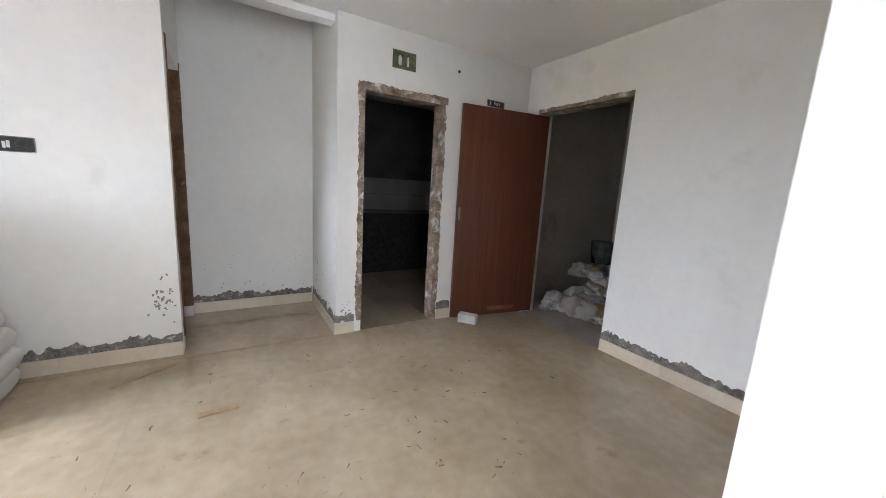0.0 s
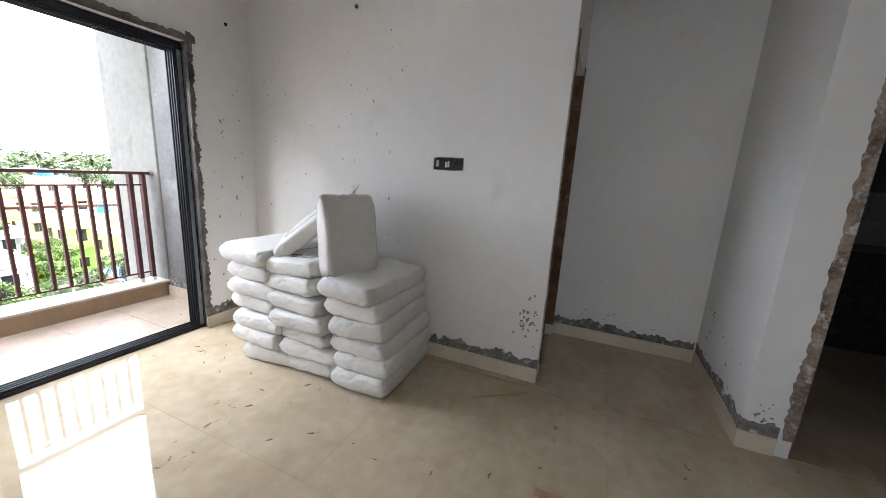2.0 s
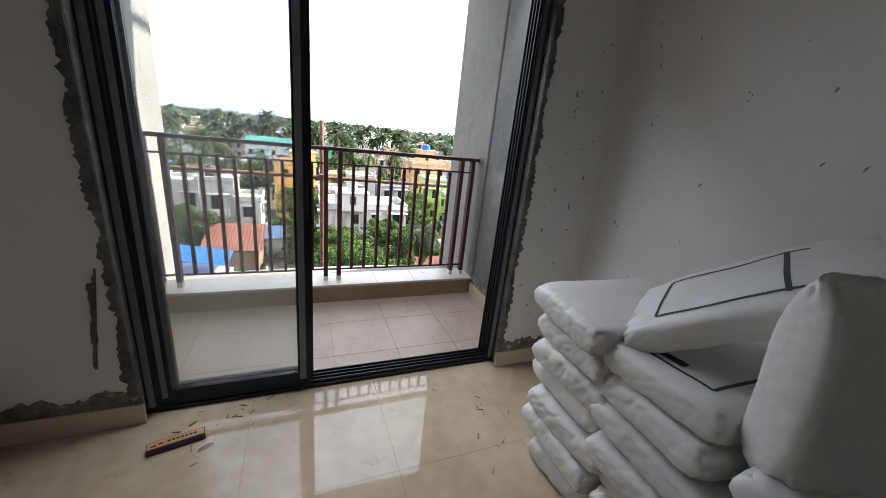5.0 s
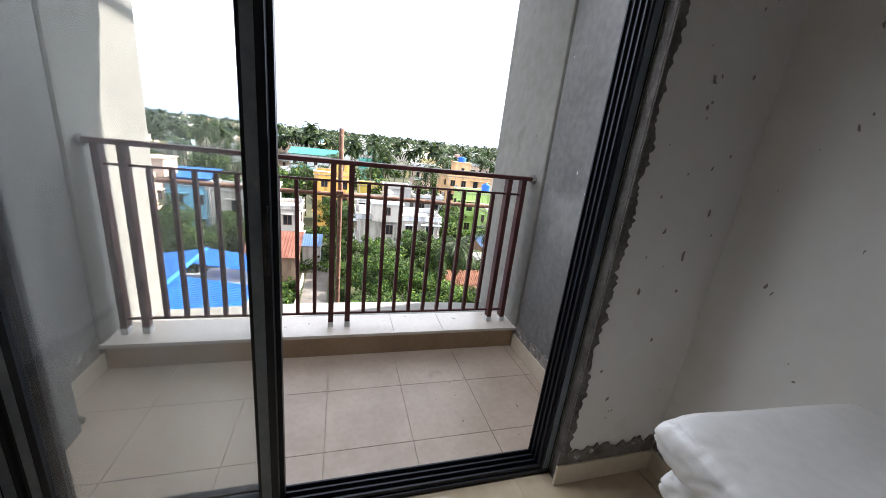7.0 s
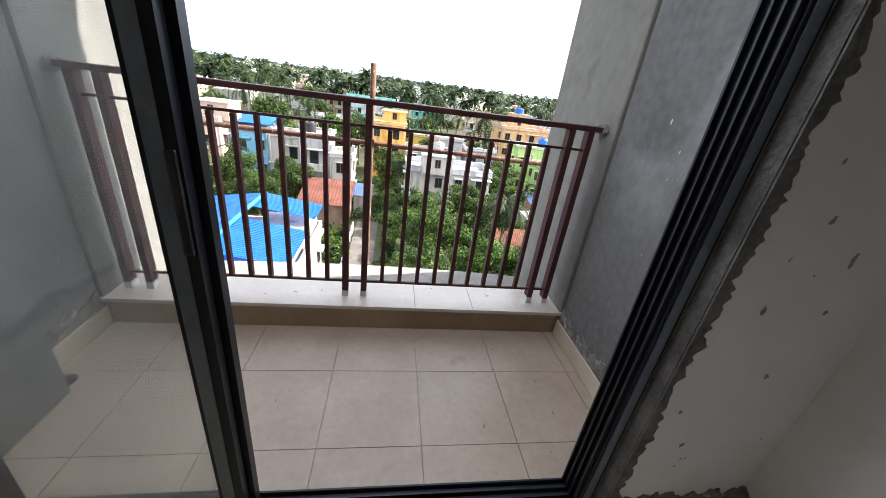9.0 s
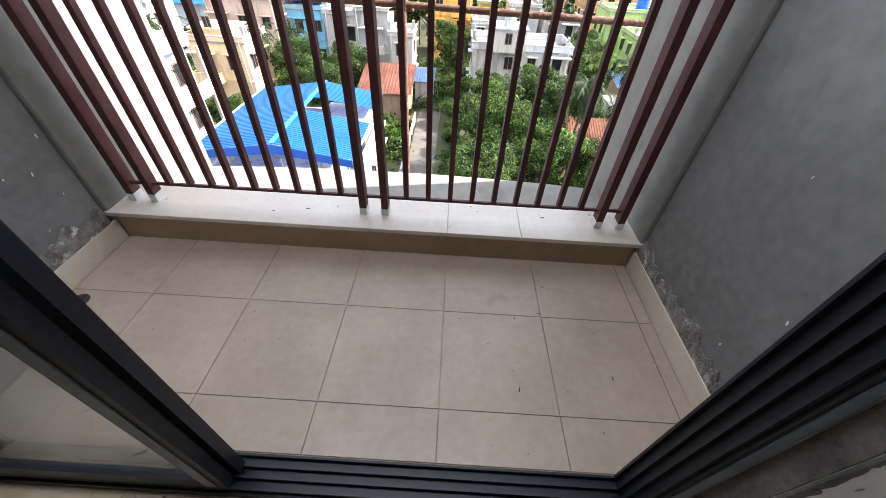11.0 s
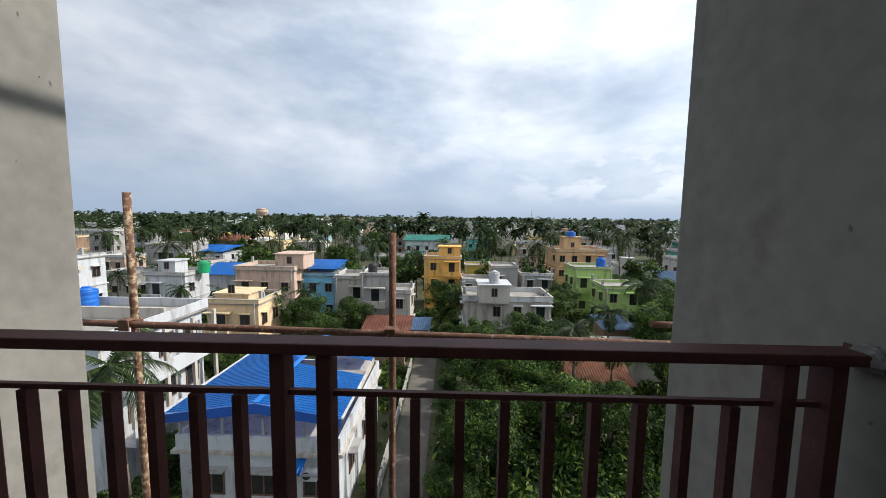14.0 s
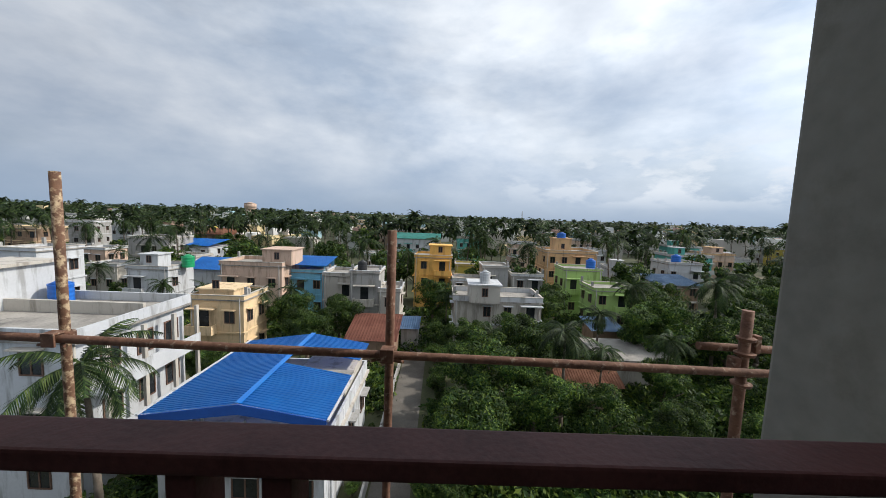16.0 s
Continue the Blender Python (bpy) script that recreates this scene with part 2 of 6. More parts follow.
b_tc, b_cr, b_bp = bn.new("ShaderNodeTexCoord"), bn.new("ShaderNodeTexNoise"), bn.new("ShaderNodeBump")
b_cr.noise_type = "RIDGED_MULTIFRACTAL"
b_cr.inputs["Scale"].default_value, b_cr.inputs["Detail"].default_value, b_cr.inputs["Distortion"].default_value = 11.0, 2, 0.5
b_bp.inputs["Strength"].default_value, b_bp.inputs["Distance"].default_value = 0.4, 0.008
bl.new(b_tc.outputs["Object"], b_cr.inputs["Vector"])
bl.new(b_cr.outputs["Fac"], b_bp.inputs["Height"])
bl.new(bn["Bump"].outputs["Normal"], b_bp.inputs["Normal"])
bl.new(b_bp.outputs["Normal"], bn["Principled BSDF"].inputs["Normal"])
M_PRINT = mat("green_print", (0.03, 0.05, 0.045), (0.06, 0.085, 0.075), 0.7, 9, 80)
# colour of grit and print, also painted in for the shade inside holes
M_DARK = mat("dark_grit_and_hole_shade", (0.012, 0.013, 0.012), (0.05, 0.05, 0.045), 0.9, 30, 90, 0.4, stain=(0.3, 0.3, 0.28), stain_scale=45, stain_at=0.62)
M_GREENBOX = mat("green_switch_box", (0.05, 0.09, 0.06), (0.2, 0.17, 0.07), 0.8, 22, 80, 0.3)
M_BLOCK = mat("white_brick_lump", (0.5, 0.49, 0.47), (0.68, 0.67, 0.64), 0.9, 9, 60, 0.5)
M_REDBRICK = mat("red_brick", (0.2, 0.075, 0.045), (0.32, 0.13, 0.08), 0.9, 9, 70, 0.4)
M_LITTER = mat("dry_litter", (0.1, 0.065, 0.04), (0.3, 0.21, 0.13), 0.9, 30, 90, 0.2)
M_SAND = mat("brown_sand", (0.14, 0.09, 0.05), (0.26, 0.18, 0.11), 0.95, 30, 90, 0.2)
M_SCUFF = mat("dark_scuff", (0.2, 0.18, 0.15), (0.36, 0.33, 0.29), 0.9, 40, 120, 0.2)
M_SPLASHED = mat("mortar_splashed_pipe", (0.1, 0.05, 0.03), (0.2, 0.105, 0.06), 0.85, 14, 60, 0.4, stain=(0.5, 0.38, 0.24), stain_scale=34, stain_at=0.49)
M_CHALK = mat("faint_chalk", (0.2, 0.2, 0.2), (0.3, 0.3, 0.295), 0.9, 9, 60, 0.1)
M_KERBFACE = mat("brown_beige_kerb_tile", (0.32, 0.215, 0.125), (0.42, 0.295, 0.18), 0.3, 4, 30, 0.01)
# lobby walls toned down so that their colour carries the dimness
M_LOBBY = mat("grey_brown_dimmed_lobby_wall", (0.26, 0.235, 0.2), (0.38, 0.345, 0.3), 0.9, 1.4, 20, 0.1, stain=(0.2, 0.175, 0.145), stain_scale=1.1, stain_at=0.58)
M_RUST = mat("rusty_steel_pipe", (0.085, 0.038, 0.022), (0.2, 0.1, 0.06), 0.85, 14, 60, 0.4, stain=(0.34, 0.26, 0.19), stain_scale=30, stain_at=0.57)
M_PLASTICBAG = mat("grey_plastic_debris", (0.16, 0.15, 0.14), (0.5, 0.48, 0.44), 0.5, 9, 40, 0.4, stain=(0.1, 0.2, 0.18), stain_scale=5, stain_at=0.62)
M_CARDBOARD = mat("brown_debris", (0.22, 0.14, 0.07), (0.36, 0.25, 0.14), 0.85, 6, 40, 0.3)
# tile tone lowered to carry the unlit kitchen's dimness
M_KTILE = mat("wall_tile_dimmed_for_kitchen", (0.2, 0.19, 0.18), (0.28, 0.27, 0.25), 0.25, 4, 30, 0.02)
M_COUNTER = mat("black_granite", (0.02, 0.02, 0.02), (0.05, 0.05, 0.05), 0.2, 20, 200, 0.02)
# near-black base colour stands in for the kitchen's lack of light
M_UNLIT = mat("cement_with_unlit_gloom", (0.035, 0.034, 0.033), (0.075, 0.072, 0.068), 0.9, 3, 40, 0.2)
M_PURPLE = mat("purple_printed_card", (0.05, 0.025, 0.06), (0.09, 0.04, 0.1), 0.5, 12, 80, 0.05)
M_ORANGE = mat("faded_orange_card", (0.42, 0.22, 0.09), (0.55, 0.32, 0.15), 0.5, 12, 80, 0.05)
M_DUST = mat("dusty_cement_floor", (0.24, 0.21, 0.18), (0.34, 0.31, 0.27), 0.9, 4, 50, 0.3)

m_glass = bpy.data.materials.new("clear_glass")
m_glass.use_nodes = True
gb = m_glass.node_tree.nodes["Principled BSDF"]
gb.inputs["Base Color"].default_value = (0.965, 0.98, 0.975, 1)
gb.inputs["Roughness"].default_value, gb.inputs["IOR"].default_value = 0.0, 1.45
gb.inputs["Transmission Weight"].default_value = 1.0
gn, gl = m_glass.node_tree.nodes, m_glass.node_tree.links
g_dust, g_mix, g_noise, g_amt = gn.new("ShaderNodeBsdfDiffuse"), gn.new("ShaderNodeMixShader"), gn.new("ShaderNodeTexNoise"), gn.new("ShaderNodeMapRange")   # a film of cement dust
g_dust.inputs["Color"].default_value = (0.72, 0.74, 0.74, 1)
g_noise.inputs["Scale"].default_value, g_noise.inputs["Detail"].default_value = 3.0, 6
g_amt.inputs["From Min"].default_value, g_amt.inputs["From Max"].default_value, g_amt.inputs["To Min"].default_value, g_amt.inputs["To Max"].default_value = 0.3, 0.7, 0.035, 0.1
gl.new(g_noise.outputs["Fac"], g_amt.inputs["Value"])
gl.new(g_amt.outputs["Result"], g_mix.inputs["Fac"])
gl.new(gb.outputs["BSDF"], g_mix.inputs[1])
gl.new(g_dust.outputs["BSDF"], g_mix.inputs[2])
gl.new(g_mix.outputs["Shader"], gn["Material Output"].inputs["Surface"])


# ---- mesh helpers ----
def box(bm, x0, x1, y0, y1, z0, z1):
    vs = [bm.verts.new((x, y, z)) for z in (z0, z1) for x, y in ((x0, y0), (x1, y0), (x1, y1), (x0, y1))]
    for q in ((3, 2, 1, 0), (4, 5, 6, 7), (0, 1, 5, 4), (1, 2, 6, 5), (2, 3, 7, 6), (3, 0, 4, 7)):
        bm.faces.new([vs[i] for i in q])
    return vs


def boxes(*lims, bevel=0.0):
    bm = bmesh.new()
    for b in lims:
        box(bm, *b)
    if bevel:
        bmesh.ops.bevel(bm, geom=bm.edges[:], offset=bevel, segments=2, affect="EDGES", profile=0.6)
    return bm


def tube(bm, a, b, r, n=10, r2=None):
    a, b = Vector(a), Vector(b)
    q = (b - a).to_track_quat("Z", "Y")
    rings = []
    for p, rr in ((a, r), (b, r if r2 is None else r2)):
        rings.append([bm.verts.new(p + q @ Vector((rr * math.cos(2 * math.pi * i / n), rr * math.sin(2 * math.pi * i / n), 0))) for i in range(n)])
    for i in range(n):
        bm.faces.new((rings[0][i], rings[0][(i + 1) % n], rings[1][(i + 1) % n], rings[1][i])).smooth = True
    bm.faces.new(rings[0][::-1])
    bm.faces.new(rings[1])


def mesh_of(name, bm, material):
    me = bpy.data.meshes.new(name)
    bm.normal_update()
    bm.to_mesh(me)
    bm.free()
    me.materials.append(material)
    return me


def thing(name, label, category, group="", kind="", at=(0, 0, 0), rz=0):
    e = new(name)
    e.empty_display_size = 0.1
    e.matrix_world = pose(*at, 0, 0, rz)
    return tagged(e, label, category, group, kind)


def solid(name, bm, material, label="", category="", group="", kind="structure"):
    return tagged(new(name, mesh_of(name, bm, material)), label, category, group, kind)


def part(name, bm, material, parent, label=""):
    ob = new(name, bm if isinstance(bm, bpy.types.Mesh) else mesh_of(name, bm, material))
    ob.parent = parent
    if label:
        ob["label"] = label
    return ob


def ragged(path_a, path_b, wide, out, amp, seed, step=0.02, thick=0.004):
    """A strip of broken plaster from a to b, 'wide' across (a vector), with torn edges, standing 'thick' proud along out."""
    rnd = random.Random(seed)
    a, b, wide, out = Vector(path_a), Vector(path_b), Vector(wide), Vector(out).normalized()
    n = max(2, int((b - a).length / step))
    bm = bmesh.new()
    wdir = wide.normalized()
    rows = []
    drift = 0
    for i in range(n + 1):
        p = a.lerp(b, i / n)
        drift = 0.8 * drift + rnd.uniform(-amp, amp) * 0.6
        e = drift + rnd.uniform(-amp, amp) * 0.5
        rows.append([bm.verts.new(p), bm.verts.new(p + out * thick), bm.verts.new(p + wide * 0.5 + out * (thick * rnd.uniform(0.5, 1.6))),
                     bm.verts.new(p + wide + wdir * e + out * thick), bm.verts.new(p + wide + wdir * e)])
    for r, s in zip(rows, rows[1:]):
        for k in range(4):
            bm.faces.new((r[k], r[k + 1], s[k + 1], s[k]))
    bm.faces.new(rows[0])
    bm.faces.new(rows[-1][::-1])
    bmesh.ops.recalc_face_normals(bm, faces=bm.faces[:])
    return bm


# ---- the flat: shell ----
X0, X1, XK, Y0, Y1, HC = 2.95, 5.72, 5.645, 0.32, 5.85, 2.53       # living room inner faces, ceiling
solid("floor_slab", boxes((0.9, 8.4, -1.75, 6.0, -0.2, -0.006)), M_JOINT, "concrete floor slab under the marble tiles", "floor")
HN = 2.76                                            # the ceiling is higher beside the balcony
solid("ceiling", boxes((0.9, X1 + 0.12, -1.75, 3.33, HC, HN + 0.2), (X1 + 0.12, 8.4, -1.75, 2.2, HC, HN + 0.2), (X1 + 0.12, 8.4, 2.2, 3.33, HN, HN + 0.2), (0.9, 8.4, 3.33, 6.0, HN, HN + 0.2)), M_CEIL, "white painted flat ceiling", "ceiling")
solid("beam", boxes((X1 + 0.002, X1 + 0.12, 2.27, 3.33, HC - 0.05, HC - 0.001)), M_CEIL, "white plastered beam over the recess", "beam")
# bag wall, with the recess and its side doorway
solid("wall_east", boxes((X1, X1 + 0.13, 3.33, Y1, 0, HN)), M_WALL, "white putty wall behind the stacked sacks", "wall")
solid("wall_recess_back", boxes((6.61, 6.76, 2.13, 3.46, 0, HN)), M_WALL, "white putty wall at the back of the recess", "wall")
solid("wall_recess_side", boxes((X1 + 0.13, 6.54, 3.331, 3.46, 2.1, HN), (6.54, 6.61, 3.331, 3.46, 0, HN)), M_WALL, "white wall over the side doorway of the recess", "wall")
solid("wall_bedroom", boxes((X1 + 0.13, 8.2, 4.6, 4.7, 0, HN), (8.1, 8.2, 3.46, 4.6, 0, HN), (6.76, 8.1, 3.36, 3.46, 0, HN)), M_WALL, "plain white wall of the side room", "wall")
# kitchen wall with its doorway
KY0, KY1, KZ = 1.345, 2.055, 2.02
solid("wall_kitchen", boxes((XK, XK + 0.13, Y0, KY0, 0, HC), (XK, XK + 0.13, KY1, 2.27, 0, HC), (XK, XK + 0.13, KY0, KY1, KZ, HC), (XK + 0.13, 6.61, 2.14, 2.27, 0, HN)), M_WALL, "white putty wall with a raw kitchen doorway", "wall")
# the unlit room's darkness is put into this wall colour
solid("wall_kitchen_inner", boxes((8.2, 8.3, -0.3, 2.2, 0, HC), (XK + 0.13, 8.2, -0.4, -0.3, 0, HC), (6.76, 8.2, 2.14, 2.24, 0, HC)), M_UNLIT, "kitchen inner wall, its unlit gloom put into the colour", "wall")
# south wall with the entrance
SX0, SX1, SZ = 4.485, 5.475, 2.075
solid("wall_south", boxes((X0, SX0, 0.13, Y0, 0, HC), (SX1, XK + 0.13, 0.13, Y0, 0, HC), (SX0, SX1, 0.13, Y0, SZ, HC)), M_WALL, "white putty wall with the entrance opening", "wall")
solid("wall_lobby", boxes((XK, XK + 0.13, -1.4, 0.13, 0, HC), (3.0, XK + 0.13, -1.5, -1.4, 0, HC), (3.0, 3.1, -1.4, 0.13, 0, HC)), M_LOBBY, "grey-brown stair lobby wall, its dimness put into the colour", "wall")
# west wall with the opening through which the walk comes in
solid("wall_west", boxes((X0 - 0.13, X0, 0.13, 2.25, 0, HC), (X0 - 0.13, X0, 3.55, Y1, 0, HN), (X0 - 0.13, X0, 2.25, 3.33, 2.15, HC), (X0 - 0.13, X0, 3.33, 3.55, 2.15, HN)), M_WALL, "white putty wall with an opening", "wall")
solid("wall_passage", boxes((1.0, 1.1, 1.6, 4.3, 0, HN), (1.1, X0 - 0.13, 1.6, 1.7, 0, HC), (1.1, X0 - 0.13, 4.2, 4.3, 0, HN)), M_WALL, "plain white wall of the passage", "wall")
# window wall
WX0, WX1, WZ = 3.42, 5.225, 2.115
solid("wall_north", boxes((X0 - 0.13, WX0, Y1, 6.0, 0, HN), (WX1, 8.3, Y1, 6.0, 0, HN), (WX0, WX1, Y1, 6.0, WZ, HN)), M_WALL, "white putty wall around the balcony door", "wall")
solid("wall_north_outside", boxes((2.6, WX0, 6.0, 6.012, -0.2, 3.0), (WX1, 6.1, 6.0, 6.012, -0.2, 3.0), (WX0, WX1, 6.0, 6.012, WZ, 3.0)), M_CEMENT, "grey cement plaster outside the balcony door", "wall")

# ---- balcony shell ----
BX0, BX1 = 3.13, 5.53
solid("balcony_slab", boxes((2.6, 6.1, 6.0, 7.12, -0.2, -0.016)), M_JOINT, "concrete balcony slab under the tiles", "floor")
bm = bmesh.new()
arc = [(2.6, 7.12), (6.1, 7.12)] + [(6.1 - 3.5 * i / 24, 7.4 + 0.16 * math.sin(math.pi * i / 24) ** 0.7) for i in range(25)]
low = [bm.verts.new((x, y, -0.12)) for x, y in arc]
top = [bm.verts.new((x, y, 0.035)) for x, y in arc]
bm.faces.new(low[::-1])
bm.faces.new(top)
for i in range(len(arc)):
    j = (i + 1) % len(arc)
    bm.faces.new((low[i], low[j], top[j], top[i]))
solid("outer_ledge", bm, M_COLUMN, "pale cement ledge with a curved edge outside the railing", "ledge")
bm = bmesh.new()
low = [bm.verts.new((x, y, 2.9)) for x, y in arc]
top = [bm.verts.new((x, y, 3.055)) for x, y in arc]
bm.faces.new(low[::-1])
bm.faces.new(top)
for i in range(len(arc)):
    j = (i + 1) % len(arc)
    bm.faces.new((low[i], low[j], top[j], top[i]))
solid("upper_ledge", bm, M_COLUMN, "pale cement ledge of the storey above", "ledge")
solid("balcony_ceiling", boxes((2.6, 6.1, 6.012, 7.1, 2.9, 3.1)), M_CEMENT, "grey cement soffit over the balcony", "ceiling")
solid("balcony_wall_west", boxes((2.95, BX0, 6.012, 6.876, -0.2, 2.9)), M_CEMENT, "grey cement balcony side wall", "wall")
solid("balcony_wall_east", boxes((BX1, 5.71, 6.012, 6.872, -0.2, 2.9)), M_CEMENT, "grey cement balcony side wall", "wall")
solid("balcony_pier", boxes((BX0, 3.27, 6.0125, 6.455, -0.2, 2.9), bevel=0.006), M_CEMENT, "grey cement pier beside the balcony door", "pier")
solid("column_west", boxes((2.75, BX0 + 0.013, 6.888, 7.64, -0.2, 6.0), bevel=0.012), M_COLUMN, "pale cement column beside the balcony", "column")
solid("column_east", boxes((BX1 - 0.013, 5.91, 6.884, 7.64, -0.2, 6.0), bevel=0.012), M_COLUMN, "pale cement column beside the balcony", "column")
kerb = thing("kerb", "beige tiled kerb with a white marble top", "kerb", kind="structure")
part("kerb_body", boxes((BX0, BX1, 6.906, 7.12, -0.016, 0.129)), M_KERBFACE, kerb, "brownish beige tiled kerb face")
for xa, xb in ((BX0, 4.66), (4.66, 4.99), (4.99, BX1)):
    part("kerb_slab", boxes((xa + 0.0008, xb - 0.0008, 6.876, 7.125, 0.13, 0.15), bevel=0.002), M_KERBTOP, kerb, "white marble slab")
for nm, x0, x1, y0 in (("west", BX0 + 0.001, BX0 + 0.012, 6.56), ("east", BX1 - 0.012, BX1 - 0.001, 6.03)):
    solid("baseboard_balcony_" + nm, boxes((x0, x1, y0, 6.9, -0.012, 0.095), bevel=0.002), M_SKIRT, "beige tile skirting of the balcony", "skirting")

# ---- sliding balcony door ----
slider = thing("sliding_door", "black aluminium sliding balcony door, panels slid open to one side", "sliding door")
FY0, FY1 = 5.90, 6.0
part("frame_head", boxes((WX0 + 0.004, WX1 - 0.004, FY0, FY1, WZ - 0.055, WZ - 0.004), bevel=0.003), M_ALU, slider)
part("frame_jamb", boxes((WX0 + 0.004, WX0 + 0.05, FY0, FY1, 0.002, WZ - 0.056), bevel=0.003), M_ALU, slider)
part("frame_jamb", boxes((WX1 - 0.05, WX1 - 0.004, FY0, FY1, 0.002, WZ - 0.056), bevel=0.003), M_ALU, slider)
part("frame_sill", boxes((WX0 + 0.05, WX1 - 0.05, FY0, FY1, 0.0, 0.022), bevel=0.002), M_ALU, slider)
for k in range(4):
    yy = FY0 + 0.008 + k * 0.027
    part("track_rail", boxes((WX0 + 0.051, WX1 - 0.051, yy, yy + 0.006, 0.023, 0.042)), M_ALU, slider)
    part("jamb_channel", boxes((WX1 - 0.062, WX1 - 0.051, yy, yy + 0.006, 0.043, WZ - 0.057)), M_ALU, slider)
    part("head_channel", boxes((WX0 + 0.051, WX1 - 0.063, yy, yy + 0.006, WZ - 0.07, WZ - 0.057)), M_ALU, slider)
for nm, xx in (("left", WX0 + 0.012), ("right", WX1 - 0.04)):
    part("tape_strip", boxes((xx, xx + 0.026, FY0 - 0.003, FY0 - 0.0005, 0.03, WZ - 0.06)), M_TAPE, slider, "grey protective tape on the frame")
for k, (px, py) in enumerate(((3.472, 5.908), (3.486, 5.944))):
    pw, ph0, ph1 = 0.655, 0.044, WZ - 0.075
    panel = part("door_panel", boxes((px, px + 0.052, py, py + 0.028, ph0, ph1), (px + pw - 0.062, px + pw, py, py + 0.028, ph0, ph1),
                                     (px + 0.053, px + pw - 0.063, py, py + 0.028, ph0, ph0 + 0.06), (px + 0.053, px + pw - 0.063, py, py + 0.028, ph1 - 0.055, ph1)), M_ALU, slider)
    g = part("pane", boxes((px + 0.052, px + pw - 0.062, py + 0.011, py + 0.016, ph0 + 0.06, ph1 - 0.055)), m_glass, panel, "clear glass with a faint haze")
    g.visible_shadow = False
    if k == 0:
        part("tape_strip", boxes((px + pw - 0.052, px + pw - 0.022, py - 0.003, py - 0.0005, ph0 + 0.02, ph1 - 0.02)), M_TAPE, panel, "grey protective tape on the stile")
        part("tape_strip", boxes((px + 0.012, px + 0.034, py - 0.003, py - 0.0005, ph0 + 0.02, ph1 - 0.02)), M_TAPE, panel, "grey protective tape on the stile")
        part("handle", boxes((px + pw - 0.02, px + pw - 0.003, py - 0.012, py - 0.001, 0.93, 1.13), bevel=0.004), M_COUNTER, panel, "black recessed pull handle")
# rough mortar round the frame
surround = thing("mortar_surround", "rough grey mortar torn round the door frame", "mortar", kind="structure")
part("mortar_strip", ragged((WX1 - 0.002, Y1 - 0.0005, 0.1), (WX1 - 0.002, Y1 - 0.0005, 2.18), (0.03, 0, 0), (0, -1, 0), 0.013, 1, 0.011), M_MORTAR2, surround)
part("mortar_strip", ragged((WX0 + 0.002, Y1 - 0.0005, 0.1), (WX0 + 0.002, Y1 - 0.0005, 2.18), (-0.034, 0, 0), (0, -1, 0), 0.013, 2, 0.011), M_MORTAR2, surround)
part("mortar_strip", ragged((WX0 - 0.09, Y1 - 0.0005, WZ - 0.002), (WX1 + 0.06, Y1 - 0.0005, WZ - 0.002), (0, 0, 0.05), (0, -1, 0), 0.012, 3), M_MORTAR2, surround)
part("mortar_strip", ragged((WX0 - 0.05, Y1 - 0.0007, 0.74), (WX0 - 0.11, Y1 - 0.0007, 0.3), (-0.012, 0, 0), (0, -1, 0), 0.006, 4), M_MORTAR2, surround)
part("mortar_strip", ragged((WX0 - 0.07, Y1 - 0.0007, 0.68), (WX0 - 0.09, Y1 - 0.0007, 0.42), (-0.014, 0, 0), (0, -1, 0), 0.006, 5), M_MORTAR2, surround)
part("reveal_mortar", boxes((WX1 - 0.0035, WX1 - 0.0005, Y1 + 0.002, 5.898, 0.0, WZ)), M_MORTAR2, surround)
part("reveal_mortar", boxes((WX0 + 0.0005, WX0 + 0.0035, Y1 + 0.002, 5.898, 0.0, WZ)), M_MORTAR2, surround)

# ---- skirtings, damp bands ----
def skirting(name, a, b, out, seed, damp=0.095):
    """Beige tile skirting along the wall from a to b with the raw mortar band that shows above it."""
    a, b, out = Vector((*a, 0)), Vector((*b, 0)), Vector((*out, 0))
    s = thing(name, "beige marble skirting with raw mortar above", "skirting", kind="structure")
    ln, d = (b - a).length, (b - a).normalized()
    k, at = max(1, round(ln / 0.6)), 0.0
    for i in range(k):
        p0, p1 = a + d * (ln * i / k + 0.001), a + d * (ln * (i + 1) / k - 0.001)
        q0, q1 = p0 + out * 0.001, p1 + out * 0.014
        part("skirting_tile", boxes((min(q0.x, q1.x), max(q0.x, q1.x), min(q0.y, q1.y), max(q0.y, q1.y), 0.0, 0.1), bevel=0.0015), M_SKIRT, s)
    part("mortar_band", ragged(a + out * 0.0005 + Vector((0, 0, 0.1)), b + out * 0.0005 + Vector((0, 0, 0.1)), (0, 0, damp - 0.03), out, 0.022, seed, 0.015, 0.005), M_MORTAR, s)


skirting("baseboard_east", (X1, 3.33), (X1, Y1), (-1, 0), 11)
skirting("baseboard_recess", (6.61, 2.285), (6.61, 3.33), (-1, 0), 12)
skirting("baseboard_recess_side", (XK, 2.27), (6.595, 2.27), (0, 1), 13)
skirting("baseboard_pillar", (XK, 2.115), (XK, 2.285), (-1, 0), 14)
skirting("baseboard_kitchen", (XK, 1.14), (XK, 1.29), (-1, 0), 15)
skirting("baseboard_south", (X0, Y0), (SX0, Y0), (0, 1), 16)
skirting("baseboard_north_right", (WX1 - 0.02, Y1), (X1 - 0.016, Y1), (0, -1), 17)
skirting("baseboard_north_left", (X0, Y1), (WX0 + 0.02, Y1), (0, -1), 18)
skirting("baseboard_west", (X0, 3.55), (X0, Y1 - 0.016), (1, 0), 19)
